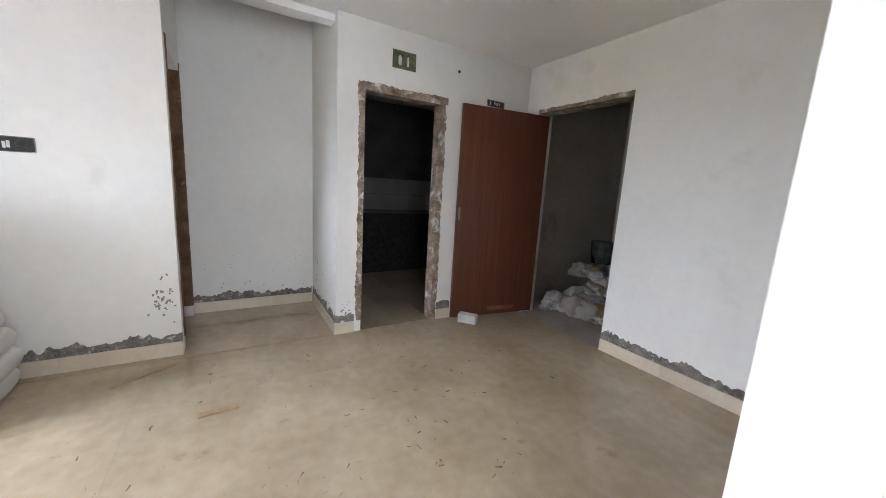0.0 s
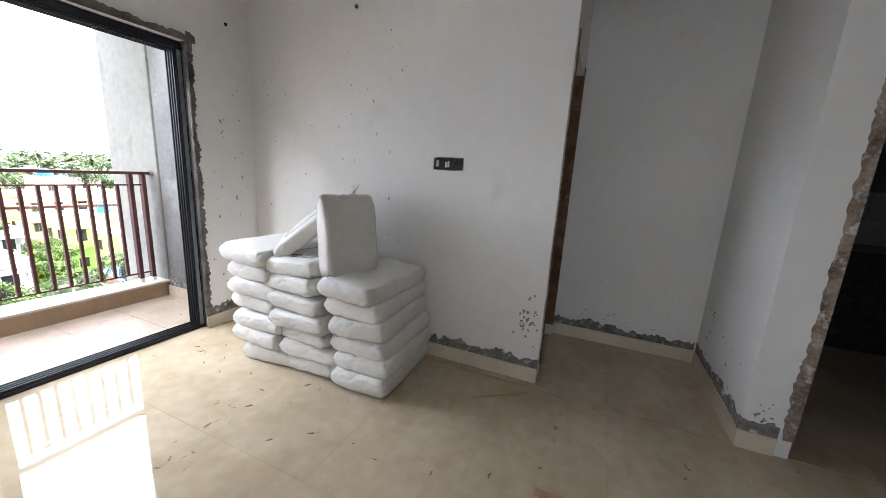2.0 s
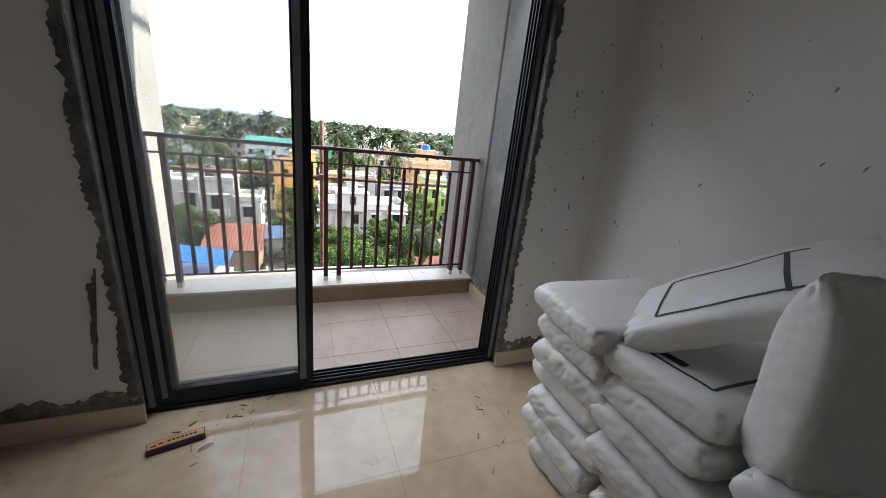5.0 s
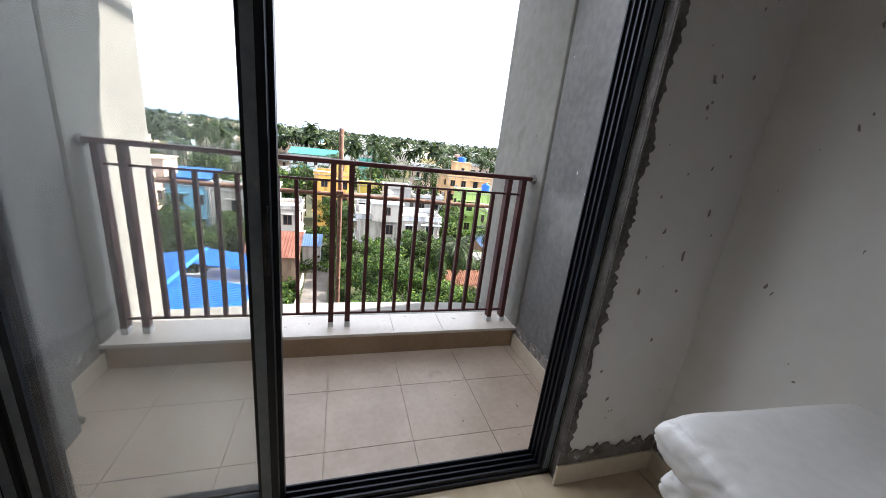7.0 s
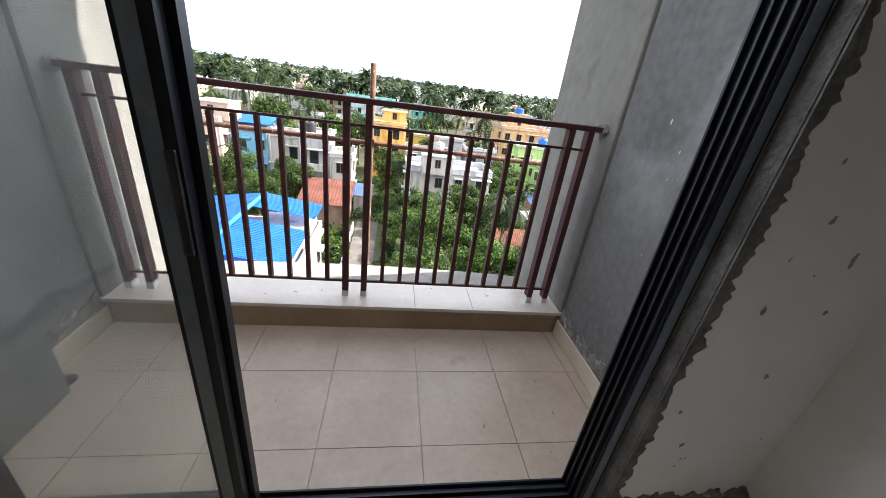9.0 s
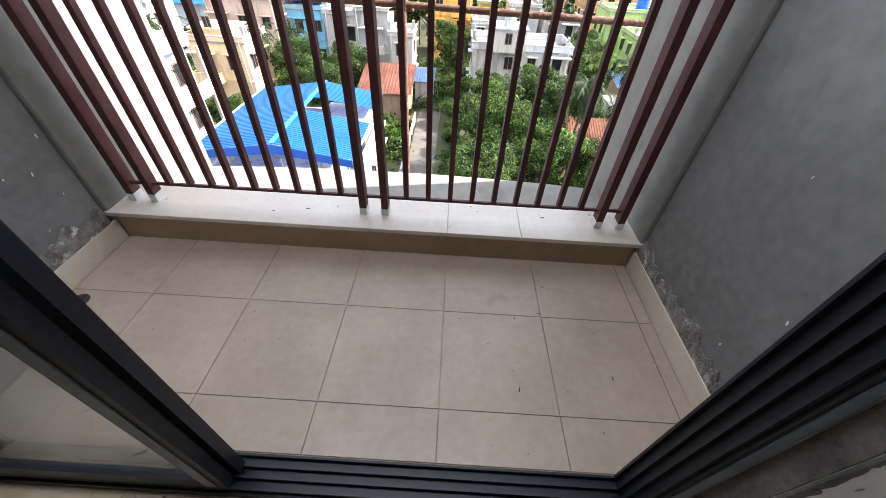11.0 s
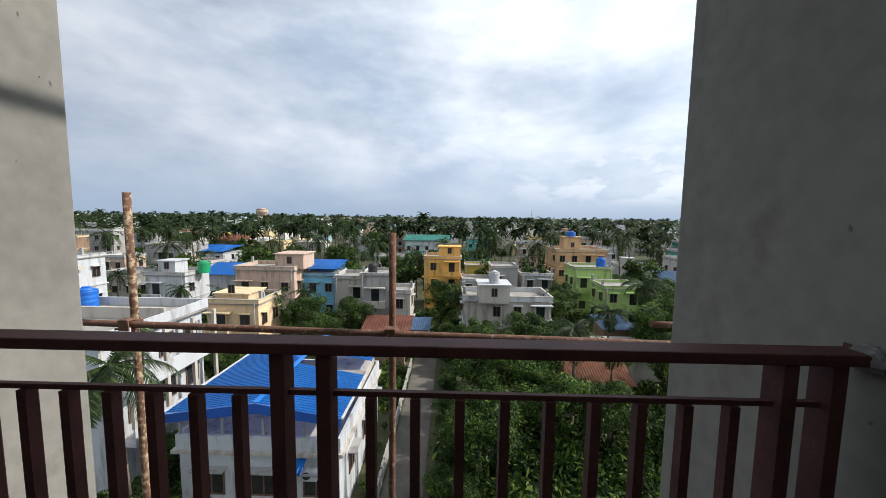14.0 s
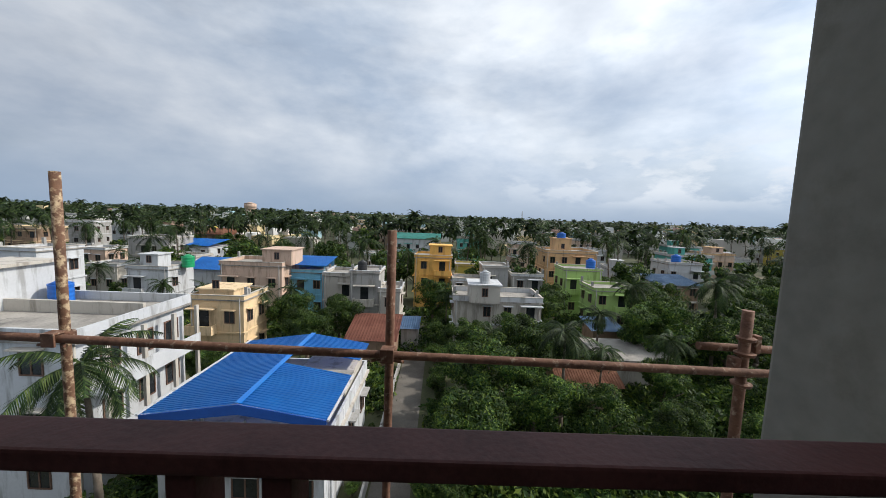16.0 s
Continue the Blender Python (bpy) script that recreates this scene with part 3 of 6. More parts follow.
skirting("baseboard_west_south", (X0, Y0 + 0.016), (X0, 2.25), (1, 0), 20)

# ---- broken plaster of the doorways ----
kd = thing("doorway_kitchen", "raw kitchen doorway with broken plaster edges", "doorway", kind="structure")
part("plaster_edge", ragged((XK - 0.0005, KY1 - 0.004, 0.1), (XK - 0.0005, KY1 - 0.004, 2.06), (0, 0.05, 0), (-1, 0, 0), 0.008, 31, 0.018, 0.006), M_BROKEN, kd)
part("plaster_edge", ragged((XK - 0.0005, KY0 + 0.004, 0.0), (XK - 0.0005, KY0 + 0.004, 2.06), (0, -0.055, 0), (-1, 0, 0), 0.008, 32, 0.018, 0.006), M_BROKEN, kd)
part("plaster_edge", ragged((XK - 0.001, KY0 - 0.06, KZ), (XK - 0.001, KY1 + 0.05, KZ), (0, 0, 0.06), (-1, 0, 0), 0.007, 33, 0.018, 0.006), M_BROKEN, kd)
part("jamb_face", boxes((XK + 0.002, XK + 0.129, KY1 - 0.004, KY1 - 0.001, 0, KZ)), M_BROKEN, kd)
part("jamb_face", boxes((XK + 0.002, XK + 0.129, KY0 + 0.001, KY0 + 0.004, 0, KZ)), M_BROKEN, kd)
part("head_face", boxes((XK + 0.002, XK + 0.129, KY0 + 0.005, KY1 - 0.005, KZ - 0.004, KZ - 0.001)), M_BROKEN, kd)
rd = thing("doorway_recess", "raw brick jamb of the recess doorway", "doorway", kind="structure")
part("brick_jamb", boxes((6.532, 6.539, 3.327, 3.459, 0.1, 2.1)), M_BRICK, rd)
part("plaster_edge", ragged((6.54, 3.3295, 0.1), (6.54, 3.3295, 2.16), (0.03, 0, 0), (0, -1, 0), 0.01, 34, 0.02, 0.005), M_BRICK, rd)
part("plaster_edge", ragged((X1 + 0.132, 3.3295, 0.1), (X1 + 0.132, 3.3295, 2.16), (-0.05, 0, 0), (0, -1, 0), 0.015, 35, 0.02, 0.005), M_BRICK, rd)
ed = thing("doorway_entrance", "raw entrance opening with chipped plaster", "doorway", kind="structure")
part("plaster_edge", ragged((SX0, Y0 + 0.0005, SZ), (SX1, Y0 + 0.0005, SZ), (0, 0, 0.03), (0, 1, 0), 0.008, 36), M_BROKEN, ed)
part("head_face", boxes((SX0, SX1, 0.14, Y0 - 0.001, SZ - 0.004, SZ - 0.001)), M_BROKEN, ed)
part("jamb_face", boxes((SX0 + 0.001, SX0 + 0.004, 0.14, Y0 - 0.001, 0, SZ - 0.005)), M_BROKEN, ed)

# ---- entrance door leaf ----
leaf = thing("wooden_door", "red-brown wood-grain door leaf standing open against the wall", "door", at=(5.468, 0.19, 0.012), rz=82.0)
part("leaf", boxes((0.0, 0.965, -0.018, 0.018, 0.0, 2.045), bevel=0.003), M_WOOD, leaf)
part("hinge_edge", boxes((0.0, 0.03, -0.028, -0.019, 0.0, 2.045), bevel=0.002), M_WOOD, leaf)
part("bottom_bar", boxes((0.24, 0.55, 0.019, 0.03, 0.045, 0.085), bevel=0.003), M_REDBRICK, leaf, "small red-brown rail near the foot")
part("latch_plate", boxes((0.935, 0.955, 0.019, 0.022, 0.98, 1.1), bevel=0.001), M_TAPE, leaf, "dull metal latch plate")

# ---- holes in the walls ----
def wall_box(name, label, c, size, out, material, cavity, cat):
    """An unfinished electrical recess: a thin rim, a flat plate coloured like the hole's shade, and wire stubs."""
    c, out = Vector(c), Vector(out)
    w, h = size
    side = Vector((abs(out.y), abs(out.x), 0))
    e = thing(name, label, cat)
    def quadbox(s0, s1, z0, z1, d0, d1):
        p, q = c + side * s0 + out * d0, c + side * s1 + out * d1
        return boxes((min(p.x, q.x), max(p.x, q.x), min(p.y, q.y), max(p.y, q.y), c.z + z0, c.z + z1))
    part("cavity", quadbox(-w / 2, w / 2, -h / 2, h / 2, 0.001, 0.003), cavity, e)
    rnd = random.Random(int(c.y * 1000))
    part("rim", quadbox(-w / 2 - 0.004, w / 2 + 0.004, h / 2, h / 2 + 0.005, 0.001, 0.005), material, e)
    part("rim", quadbox(-w / 2 - 0.004, w / 2 + 0.004, -h / 2 - 0.005, -h / 2, 0.001, 0.005), material, e)
    part("rim", quadbox(-w / 2 - 0.005, -w / 2, -h / 2, h / 2, 0.001, 0.005), material, e)
    part("rim", quadbox(w / 2, w / 2 + 0.005, -h / 2, h / 2, 0.001, 0.005), material, e)
    for i in range(4):
        s = rnd.uniform(-w / 2.4, w / 2.6)
        part("plaster_bit", quadbox(s, s + 0.012, -h / 3 + rnd.uniform(0, 0.01), h / 6 + rnd.uniform(0, 0.01), 0.003, 0.008), M_BLOCK, e)


wall_box("switch_recess", "open switch box recess with plaster crumbs", (X1, 4.047, 1.387), (0.205, 0.075), (-1, 0, 0), M_MORTAR, M_DARK, "switch box")
wall_box("switch_recess", "small open socket recess beside the door", (3.155, Y1, 1.43), (0.062, 0.06), (0, -1, 0), M_MORTAR, M_DARK, "switch box")
wall_box("meter_recess", "square open recess with a green box above the doorway", (XK, 1.725, 2.30), (0.2, 0.13), (-1, 0, 0), M_MORTAR, M_GREENBOX, "junction box")
wall_box("conduit_recess", "small slotted recess above the door leaf", (XK, 0.745, 2.118), (0.2, 0.05), (-1, 0, 0), M_MORTAR, M_DARK, "junction box")
# solid stubs; the dark of the open bore is in their colour
for c, o in (((XK, 1.185, 2.325), (-1, 0, 0)), ((X1, 4.795, 2.405), (-1, 0, 0)), ((5.525, Y1, 2.327), (0, -1, 0))):
    bm = bmesh.new()
    tube(bm, Vector(c) + Vector(o) * 0.001, Vector(c) + Vector(o) * 0.012, 0.014, 10, 0.009)
    e = tagged(new("conduit_stub", mesh_of("conduit_stub", bm, M_DARK)), "dark open conduit end in the wall", "conduit", kind="")

from mathutils.bvhtree import BVHTree

# ---- sacks ----
def sack_mesh(seed, lx=0.63, ly=0.39, lz=0.122, nx=66, ny=44, nz=12, slack=1.0, pinch=0.0):
    """A filled woven sack: bull-nosed sides, a domed top, pinched corner ears, gathered ends and creases."""
    rnd = random.Random(seed)
    off = Vector((rnd.uniform(0, 50), rnd.uniform(0, 50), rnd.uniform(0, 50)))
    bm = bmesh.new()
    grid = {}
    r = lz * 0.15
    core = Vector((lx / 2 - r, ly / 2 - r, lz / 2 - r))
    def vert(i, j, k):
        if (i, j, k) not in grid:
            u, v, w = 2 * i / nx - 1, 2 * j / ny - 1, 2 * k / nz - 1
            q = Vector((u * lx / 2, v * ly / 2, w * lz / 2))
            c = Vector([max(-h, min(h, x)) for x, h in zip(q, core)])
            n = (q - c).normalized()
            p = c + n * r
            x, y, z = p
            ear = (abs(u) * abs(v)) ** 9
            end = abs(u) ** 9
            side = max(end, abs(v) ** 9)
            belly = 1 - w * w
            p.x += math.copysign(0.011 * belly * end, u)
            p.y += math.copysign(0.01 * belly * abs(v) ** 9, v)
            p.z *= 1 - 0.2 * ear - 0.1 * end
            p -= Vector((math.copysign(0.014, u), math.copysign(0.012, v), 0)) * ear * (1 - belly)
            p.z += (0.01 if w > 0 else 0.003) * (1 - u * u) * (1 - v * v)
            p.z *= 1 - pinch * max(0.0, u) ** 3
            near_end = abs(u) ** 5
            corner = (abs(u) * abs(v)) ** 4
            gather = max(0.0, 1 - 9.0 * abs(noise.noise(Vector((y * 17 + z * 12, z * 11, x * 6)) + off)))
            fan = max(0.0, 1 - 9.0 * abs(noise.noise(Vector((x * 14 + y * 12, y * 15 - z * 18, z * 14)) + off * 3)))
            crisp = max(0.0, 1 - 7.0 * abs(noise.noise(Vector((x * 30 - y * 22, y * 30 + z * 30, z * 26)) + off * 5)))
            fold = noise.noise(Vector((x * 6, y * 8, z * 10)) + off) * 0.006 * (1 - 0.6 * side)
            p += n * (fold - slack * (0.007 * gather * end + 0.010 * fan * max(corner, 0.45 * near_end) + 0.006 * crisp * max(corner, 0.6 * near_end, 0.25 * abs(v) ** 12)))
            p.z += 0.008 * noise.noise(Vector((x * 4, y * 4, 0)) + off)
            grid[(i, j, k)] = bm.verts.new(p)
        return grid[(i, j, k)]
    def face(*c):
        bm.faces.new([vert(*q) for q in c]).smooth = True
    for i in range(nx):
        for j in range(ny):
            face((i, j, nz), (i + 1, j, nz), (i + 1, j + 1, nz), (i, j + 1, nz))
            face((i, j + 1, 0), (i + 1, j + 1, 0), (i + 1, j, 0), (i, j, 0))
        for k in range(nz):
            face((i, 0, k), (i + 1, 0, k), (i + 1, 0, k + 1), (i, 0, k + 1))
            face((i + 1, ny, k), (i, ny, k), (i, ny, k + 1), (i + 1, ny, k + 1))
    for j in range(ny):
        for k in range(nz):
            face((0, j + 1, k), (0, j, k), (0, j, k + 1), (0, j + 1, k + 1))
            face((nx, j, k), (nx, j + 1, k), (nx, j + 1, k + 1), (nx, j, k + 1))
    return mesh_of("sack", bm, M_BAG)


SACKS = [sack_mesh(s, slack=0.72) for s in range(6)]
rnd = random.Random(5)
# foot and top of each column along the wall, height, sacks in it, width of a sack
cols = ((4.285, 4.37, 0.69, 6, 0.365), (4.69, 4.80, 0.745, 7, 0.415), (5.075, 5.165, 0.785, 7, 0.395))
for ci, (y_foot, y_top, high, count, wide) in enumerate(cols):
    step = high / count
    for k in range(count):
        s = new("sack", SACKS[(k * 2 + ci) % 6])
        cy = y_foot + (y_top - y_foot) * k / (count - 1)
        s.matrix_world = pose(5.368 + rnd.uniform(-0.03, 0.03), cy + rnd.uniform(-0.022, 0.022), step * (k + 0.5), rnd.uniform(-2.4, 2.4), rnd.uniform(-1.2, 1.2), rnd.uniform(-5, 5)) @ Matrix.Diagonal((1, wide / 0.39, step / 0.116, 1))
        tagged(s, "filled white woven sack lying in the stack", "sack", "stacked sacks")
        if k == count - 1 and ci == 1:
            printed = s
up = new("sack", sack_mesh(21, 0.485, 0.33, 0.16, slack=1.2, pinch=0.75))
up.matrix_world = pose(5.25, 4.495, 0.915, 0, -95, -114)
tagged(up, "filled white sack standing upright on the stack", "sack", "stacked sacks")
lean = new("sack", sack_mesh(22, 0.64, 0.36, 0.1, slack=1.8, pinch=0.8))
lean.matrix_world = pose(5.34, 4.81, 0.975, 18, -39, -73)
tagged(lean, "half-slumped white sack leaning on the stack with a dark border print", "sack", "stacked sacks")


def print_line(sack, pts_, wide=0.011):
    """A dark printed border line laid on the upper face of a sack, through points of its own plane."""
    tree = BVHTree.FromPolygons([v.co for v in sack.data.vertices], [p.vertices for p in sack.data.polygons])
    bm = bmesh.new()
    last = None
    for (x0, y0), (x1, y1) in zip(pts_, pts_[1:]):
        d = Vector((x1 - x0, y1 - y0, 0))
        side_ = Vector((-d.y, d.x, 0)).normalized() * wide / 2
        n_ = max(2, int(d.length / 0.012))
        last = None
        for i in range(n_ + 1):
            p = Vector((x0, y0, 0.4)) + d * i / n_
            row = []
            for q in (p - side_, p + side_):
                hit = tree.ray_cast(q, Vector((0, 0, -1)))[0]
                row.append(bm.verts.new((hit or Vector((q.x, q.y, 0.05))) + Vector((0, 0, 0.0016))))
            if last:
                bm.faces.new((last[0], row[0], row[1], last[1]))
            last = row
    part("printed_border", bm, M_PRINT, sack, "dark green printed border line")


print_line(printed, [(0.2, 0.12), (-0.24, 0.12), (-0.24, -0.12), (0.2, -0.12)])
print_line(printed, [(-0.2, 0.07), (-0.2, -0.02)], 0.03)
print_line(lean, [(0.18, 0.12), (-0.2, 0.12), (-0.2, -0.12), (0.18, -0.12)])
print_line(lean, [(0.13, 0.13), (0.14, -0.13)], 0.014)

# ---- railing ----
railing = thing("railing", "maroon painted steel balcony railing with square bars", "railing")
RY = 7.0
part("top_rail", boxes((BX0 + 0.014, BX1 - 0.014, RY - 0.03, RY + 0.03, 1.16, 1.185), bevel=0.004), M_RAIL, railing)
part("upper_bar", boxes((3.2, 5.46, RY - 0.006, RY + 0.006, 1.06, 1.072)), M_RAIL, railing)
part("lower_bar", boxes((3.2, 5.46, RY - 0.006, RY + 0.006, 0.23, 0.242)), M_RAIL, railing)
for x in (3.20, 3.30, 4.27, 4.37, 5.35, 5.45):
    pt = part("post", boxes((x - 0.0155, x + 0.0155, RY - 0.026, RY + 0.026, 0.1505, 1.159), bevel=0.002), M_RAIL, railing)
    part("foot", boxes((x - 0.0165, x + 0.0165, RY - 0.027, RY + 0.027, 0.1503, 0.183 + 0.02 * (x % 0.3)), bevel=0.001), M_BLOCK, pt, "bare grey foot where the paint is worn off")
for xa, xb in ((3.30, 4.27), (4.37, 5.35)):
    for i in range(1, 10):
        x = xa + (xb - xa) * i / 10
        part("baluster", boxes((x - 0.0105, x + 0.0105, RY - 0.013, RY + 0.013, 0.243, 1.059)), M_RAIL, railing)
for x in (BX0 + 0.0135, BX1 - 0.0205):
    part("wall_plate", boxes((x, x + 0.007, RY - 0.032, RY + 0.032, 1.152, 1.192)), M_RAIL, railing)

# ---- scaffolding ----
def pole(name, a, b, r, label, mat_=None):
    """A scaffold tube: one skin of rings, slightly uneven."""
    bm = bmesh.new()
    a, b = Vector(a), Vector(b)
    q = (b - a).to_track_quat("Z", "Y")
    n, m, last = max(6, int((b - a).length / 0.6)), 12, None
    for i in range(n + 1):
        rr = r * (1 + 0.03 * math.sin(i * 2.1))
        row = [bm.verts.new(a.lerp(b, i / n) + q @ Vector((rr * math.cos(2 * math.pi * k / m), rr * math.sin(2 * math.pi * k / m), 0))) for k in range(m)]
        if last:
            for k in range(m):
                bm.faces.new((last[k], last[(k + 1) % m], row[(k + 1) % m], row[k])).smooth = True
        else:
            bm.faces.new(row[::-1])
        last = row
    bm.faces.new(last)
    return tagged(new(name, mesh_of(name, bm, mat_ or M_RUST)), label, "scaffold pole", "scaffolding outside the balcony")


SY = 8.26
pole("scaffold_standard", (2.80, SY, -14.0), (2.785, SY, 1.57), 0.0205, "tall rusty steel scaffold tube, pitted and paint-splashed", M_SPLASHED)
pole("scaffold_standard", (4.29, SY, -14.0), (4.31, SY, 1.36), 0.021, "tall rusty steel scaffold tube")
pole("scaffold_standard", (6.07, SY + 0.05, -14.0), (6.04, SY + 0.05, 1.03), 0.0245, "short rusty steel scaffold tube beside the column")
pole("scaffold_ledger", (1.2, SY - 0.05, 0.84), (7.2, SY - 0.05, 0.74), 0.0195, "rusty horizontal scaffold tube")
pole("scaffold_ledger", (1.2, SY - 0.05, -0.5), (7.2, SY - 0.05, -0.56), 0.022, "rusty horizontal scaffold tube below the ledge")
pole("scaffold_transom", (5.85, SY + 0.1, 0.83), (6.6, SY + 0.1, 0.81), 0.02, "short rusty scaffold tube stub")
# unseen tube added to cast the shadow band across the west column
pole("scaffold_transom", (6.5, 7.68, 4.72), (6.5, 8.7, 4.7), 0.03, "unseen rusty scaffold tube added above to cast a shadow")
# unseen upright added behind the column to carry that tube
pole("scaffold_standard", (6.55, 7.75, -14.0), (6.55, 7.75, 5.2), 0.024, "unseen rusty scaffold tube added behind the column")


def lathe(bm, cx, cy, rows, m=14):
    """A turned ring from rows of (radius, height)."""
    prev = None
    for rr, zz in rows + rows[:1]:
        row = [bm.verts.new((cx + rr * math.cos(2 * math.pi * k / m), cy + rr * math.sin(2 * math.pi * k / m), zz)) for k in range(m)]
        if prev:
            for k in range(m):
                bm.faces.new((prev[k], prev[(k + 1) % m], row[(k + 1) % m], row[k]))
        prev = row
    bmesh.ops.remove_doubles(bm, verts=bm.verts[:], dist=0.0005)
    bmesh.ops.recalc_face_normals(bm, faces=bm.faces[:])
    return bm


for cx, cz in ((2.79, 0.812), (4.308, 0.79)):
    cl = thing("scaffold_clamp", "rusty scaffold coupler joining two tubes", "scaffold clamp", "scaffolding outside the balcony", at=(cx, SY, cz))
    part("collar", lathe(bmesh.new(), 0, 0, [(0.021, -0.022), (0.034, -0.018), (0.036, 0.0), (0.034, 0.018), (0.021, 0.022)]), M_RUST, cl)
    part("flap", boxes((-0.03, 0.03, -0.078, -0.0245, 0.024, 0.034), (-0.03, 0.03, -0.084, -0.074, -0.03, 0.034), bevel=0.003), M_RUST, cl)
    bm = bmesh.new()
    tube(bm, (0.02, -0.04, -0.03), (0.075, -0.075, -0.022), 0.008, 8)
    part("bolt", bm, M_RUST, cl)
    bm = bmesh.new()
    tube(bm, (-0.075, -0.055, -0.03), (-0.02, -0.035, -0.026), 0.007, 8)
    part("bolt", bm, M_RUST, cl)
cl = thing("scaffold_clamp", "rusty stacked cup rings around the short tube", "scaffold clamp", "scaffolding outside the balcony", at=(6.045, SY + 0.05, 0.76))
for zz, rr in ((0.13, 0.046), (0.055, 0.05), (-0.045, 0.048), (-0.1, 0.05)):
    part("cup_ring", lathe(bmesh.new(), 0, 0, [(0.025, zz - 0.012), (rr * 0.84, zz - 0.008), (rr * 0.84 + 0.004, zz + 0.006), (0.025, zz + 0.012)]), M_RUST, cl)
part("wedge", boxes((0.035, 0.062, -0.02, 0.02, 0.06, 0.15), bevel=0.005), M_RUST, cl)
part("wedge", boxes((-0.07, -0.034, -0.03, 0.02, -0.04, 0.04), bevel=0.006), M_RUST, cl)

# ---- the town: materials ----
G = -14.0
def paint(name, c, rough=0.85, dirt=0.6):
    a = tuple(v * 0.86 for v in c)
    return mat(name, a, c, rough, 0.5, 7, 0.1, stain=tuple(v * dirt * k for v, k in zip(c, (0.96, 0.94, 0.9))), stain_scale=1.5, stain_at=0.52, stretch=0.16)


P = {
    "white": paint("white_house_paint", (0.53, 0.54, 0.55)), "grey": paint("grey_house_plaster", (0.36, 0.35, 0.33)), "cream": paint("cream_house_paint", (0.74, 0.55, 0.33)),
    "pink": paint("pinkish_house_paint", (0.58, 0.42, 0.32)), "blue": paint("sky_blue_house_paint", (0.2, 0.48, 0.64)), "orange": paint("orange_house_paint", (0.8, 0.45, 0.11)),
    "tan": paint("tan_house_paint", (0.66, 0.41, 0.21)), "green": paint("lime_green_house_paint", (0.42, 0.58, 0.19)), "yellow": paint("yellow_house_paint", (0.6, 0.48, 0.1)),
    "brown": paint("brown_house_plaster", (0.3, 0.2, 0.13)), "teal": paint("teal_house_paint", (0.1, 0.38, 0.33)), "stone": paint("pale_stone_plaster", (0.5, 0.46, 0.4)),
}
M_ROOFTOP = mat("weathered_concrete_roof", (0.2, 0.185, 0.165), (0.36, 0.335, 0.295), 0.9, 0.6, 6, 0.2, stain=(0.1, 0.095, 0.085), stain_scale=0.5, stain_at=0.54)
M_BLUEROOF = mat("bright_blue_roof_sheet", (0.008, 0.14, 0.5), (0.014, 0.19, 0.6), 0.34, 0.8, 9, 0.02, stain=(0.05, 0.18, 0.5), stain_scale=0.8, stain_at=0.66)
M_BLUEFADED = mat("faded_blue_grey_roof_sheet", (0.07, 0.15, 0.28), (0.13, 0.22, 0.36), 0.5, 0.8, 9, 0.02, stain=(0.2, 0.24, 0.28), stain_scale=0.9, stain_at=0.58)
M_BLUEDARK = mat("dark_blue_fascia", (0.01, 0.07, 0.32), (0.014, 0.09, 0.4), 0.5, 1, 9, 0.02)
M_REDROOF = mat("rusty_red_roof_sheet", (0.2, 0.07, 0.045), (0.32, 0.13, 0.085), 0.8, 0.8, 9, 0.1, stain=(0.12, 0.06, 0.04), stain_scale=1, stain_at=0.6)
M_TILEROOF = mat("clay_tile_roof", (0.22, 0.09, 0.05), (0.36, 0.17, 0.1), 0.9, 2, 9, 0.3)
# for window panes, and for doorways whose inner shade is put into colour
M_WINDARK = mat("dark_glass_and_doorway_shade", (0.012, 0.014, 0.016), (0.03, 0.034, 0.038), 0.15, 1, 5, 0.0)
M_FRAME = mat("brown_window_frame", (0.1, 0.055, 0.035), (0.16, 0.09, 0.06), 0.7, 5, 30, 0.05)
M_TANKBLUE = mat("blue_water_tank", (0.01, 0.1, 0.42), (0.02, 0.15, 0.55), 0.4, 2, 12, 0.02)
M_TANKGREEN = mat("green_water_tank", (0.01, 0.24, 0.09), (0.02, 0.34, 0.13), 0.4, 2, 12, 0.02)
M_TANKBLACK = mat("black_water_tank", (0.015, 0.015, 0.016), (0.03, 0.03, 0.032), 0.5, 2, 12, 0.02)
M_ASPHALT = mat("dusty_lane", (0.075, 0.066, 0.055), (0.14, 0.125, 0.105), 0.95, 0.8, 12, 0.3, stain=(0.1, 0.09, 0.08), stain_scale=0.7, stain_at=0.6)
M_EARTH = mat("green_brown_earth", (0.03, 0.04, 0.014), (0.075, 0.075, 0.03), 0.95, 0.25, 5, 0.4, stain=(0.12, 0.095, 0.06), stain_scale=0.12, stain_at=0.6)
M_BARK = mat("grey_brown_bark", (0.07, 0.055, 0.04), (0.16, 0.13, 0.1), 0.95, 3, 20, 0.5, local=True)


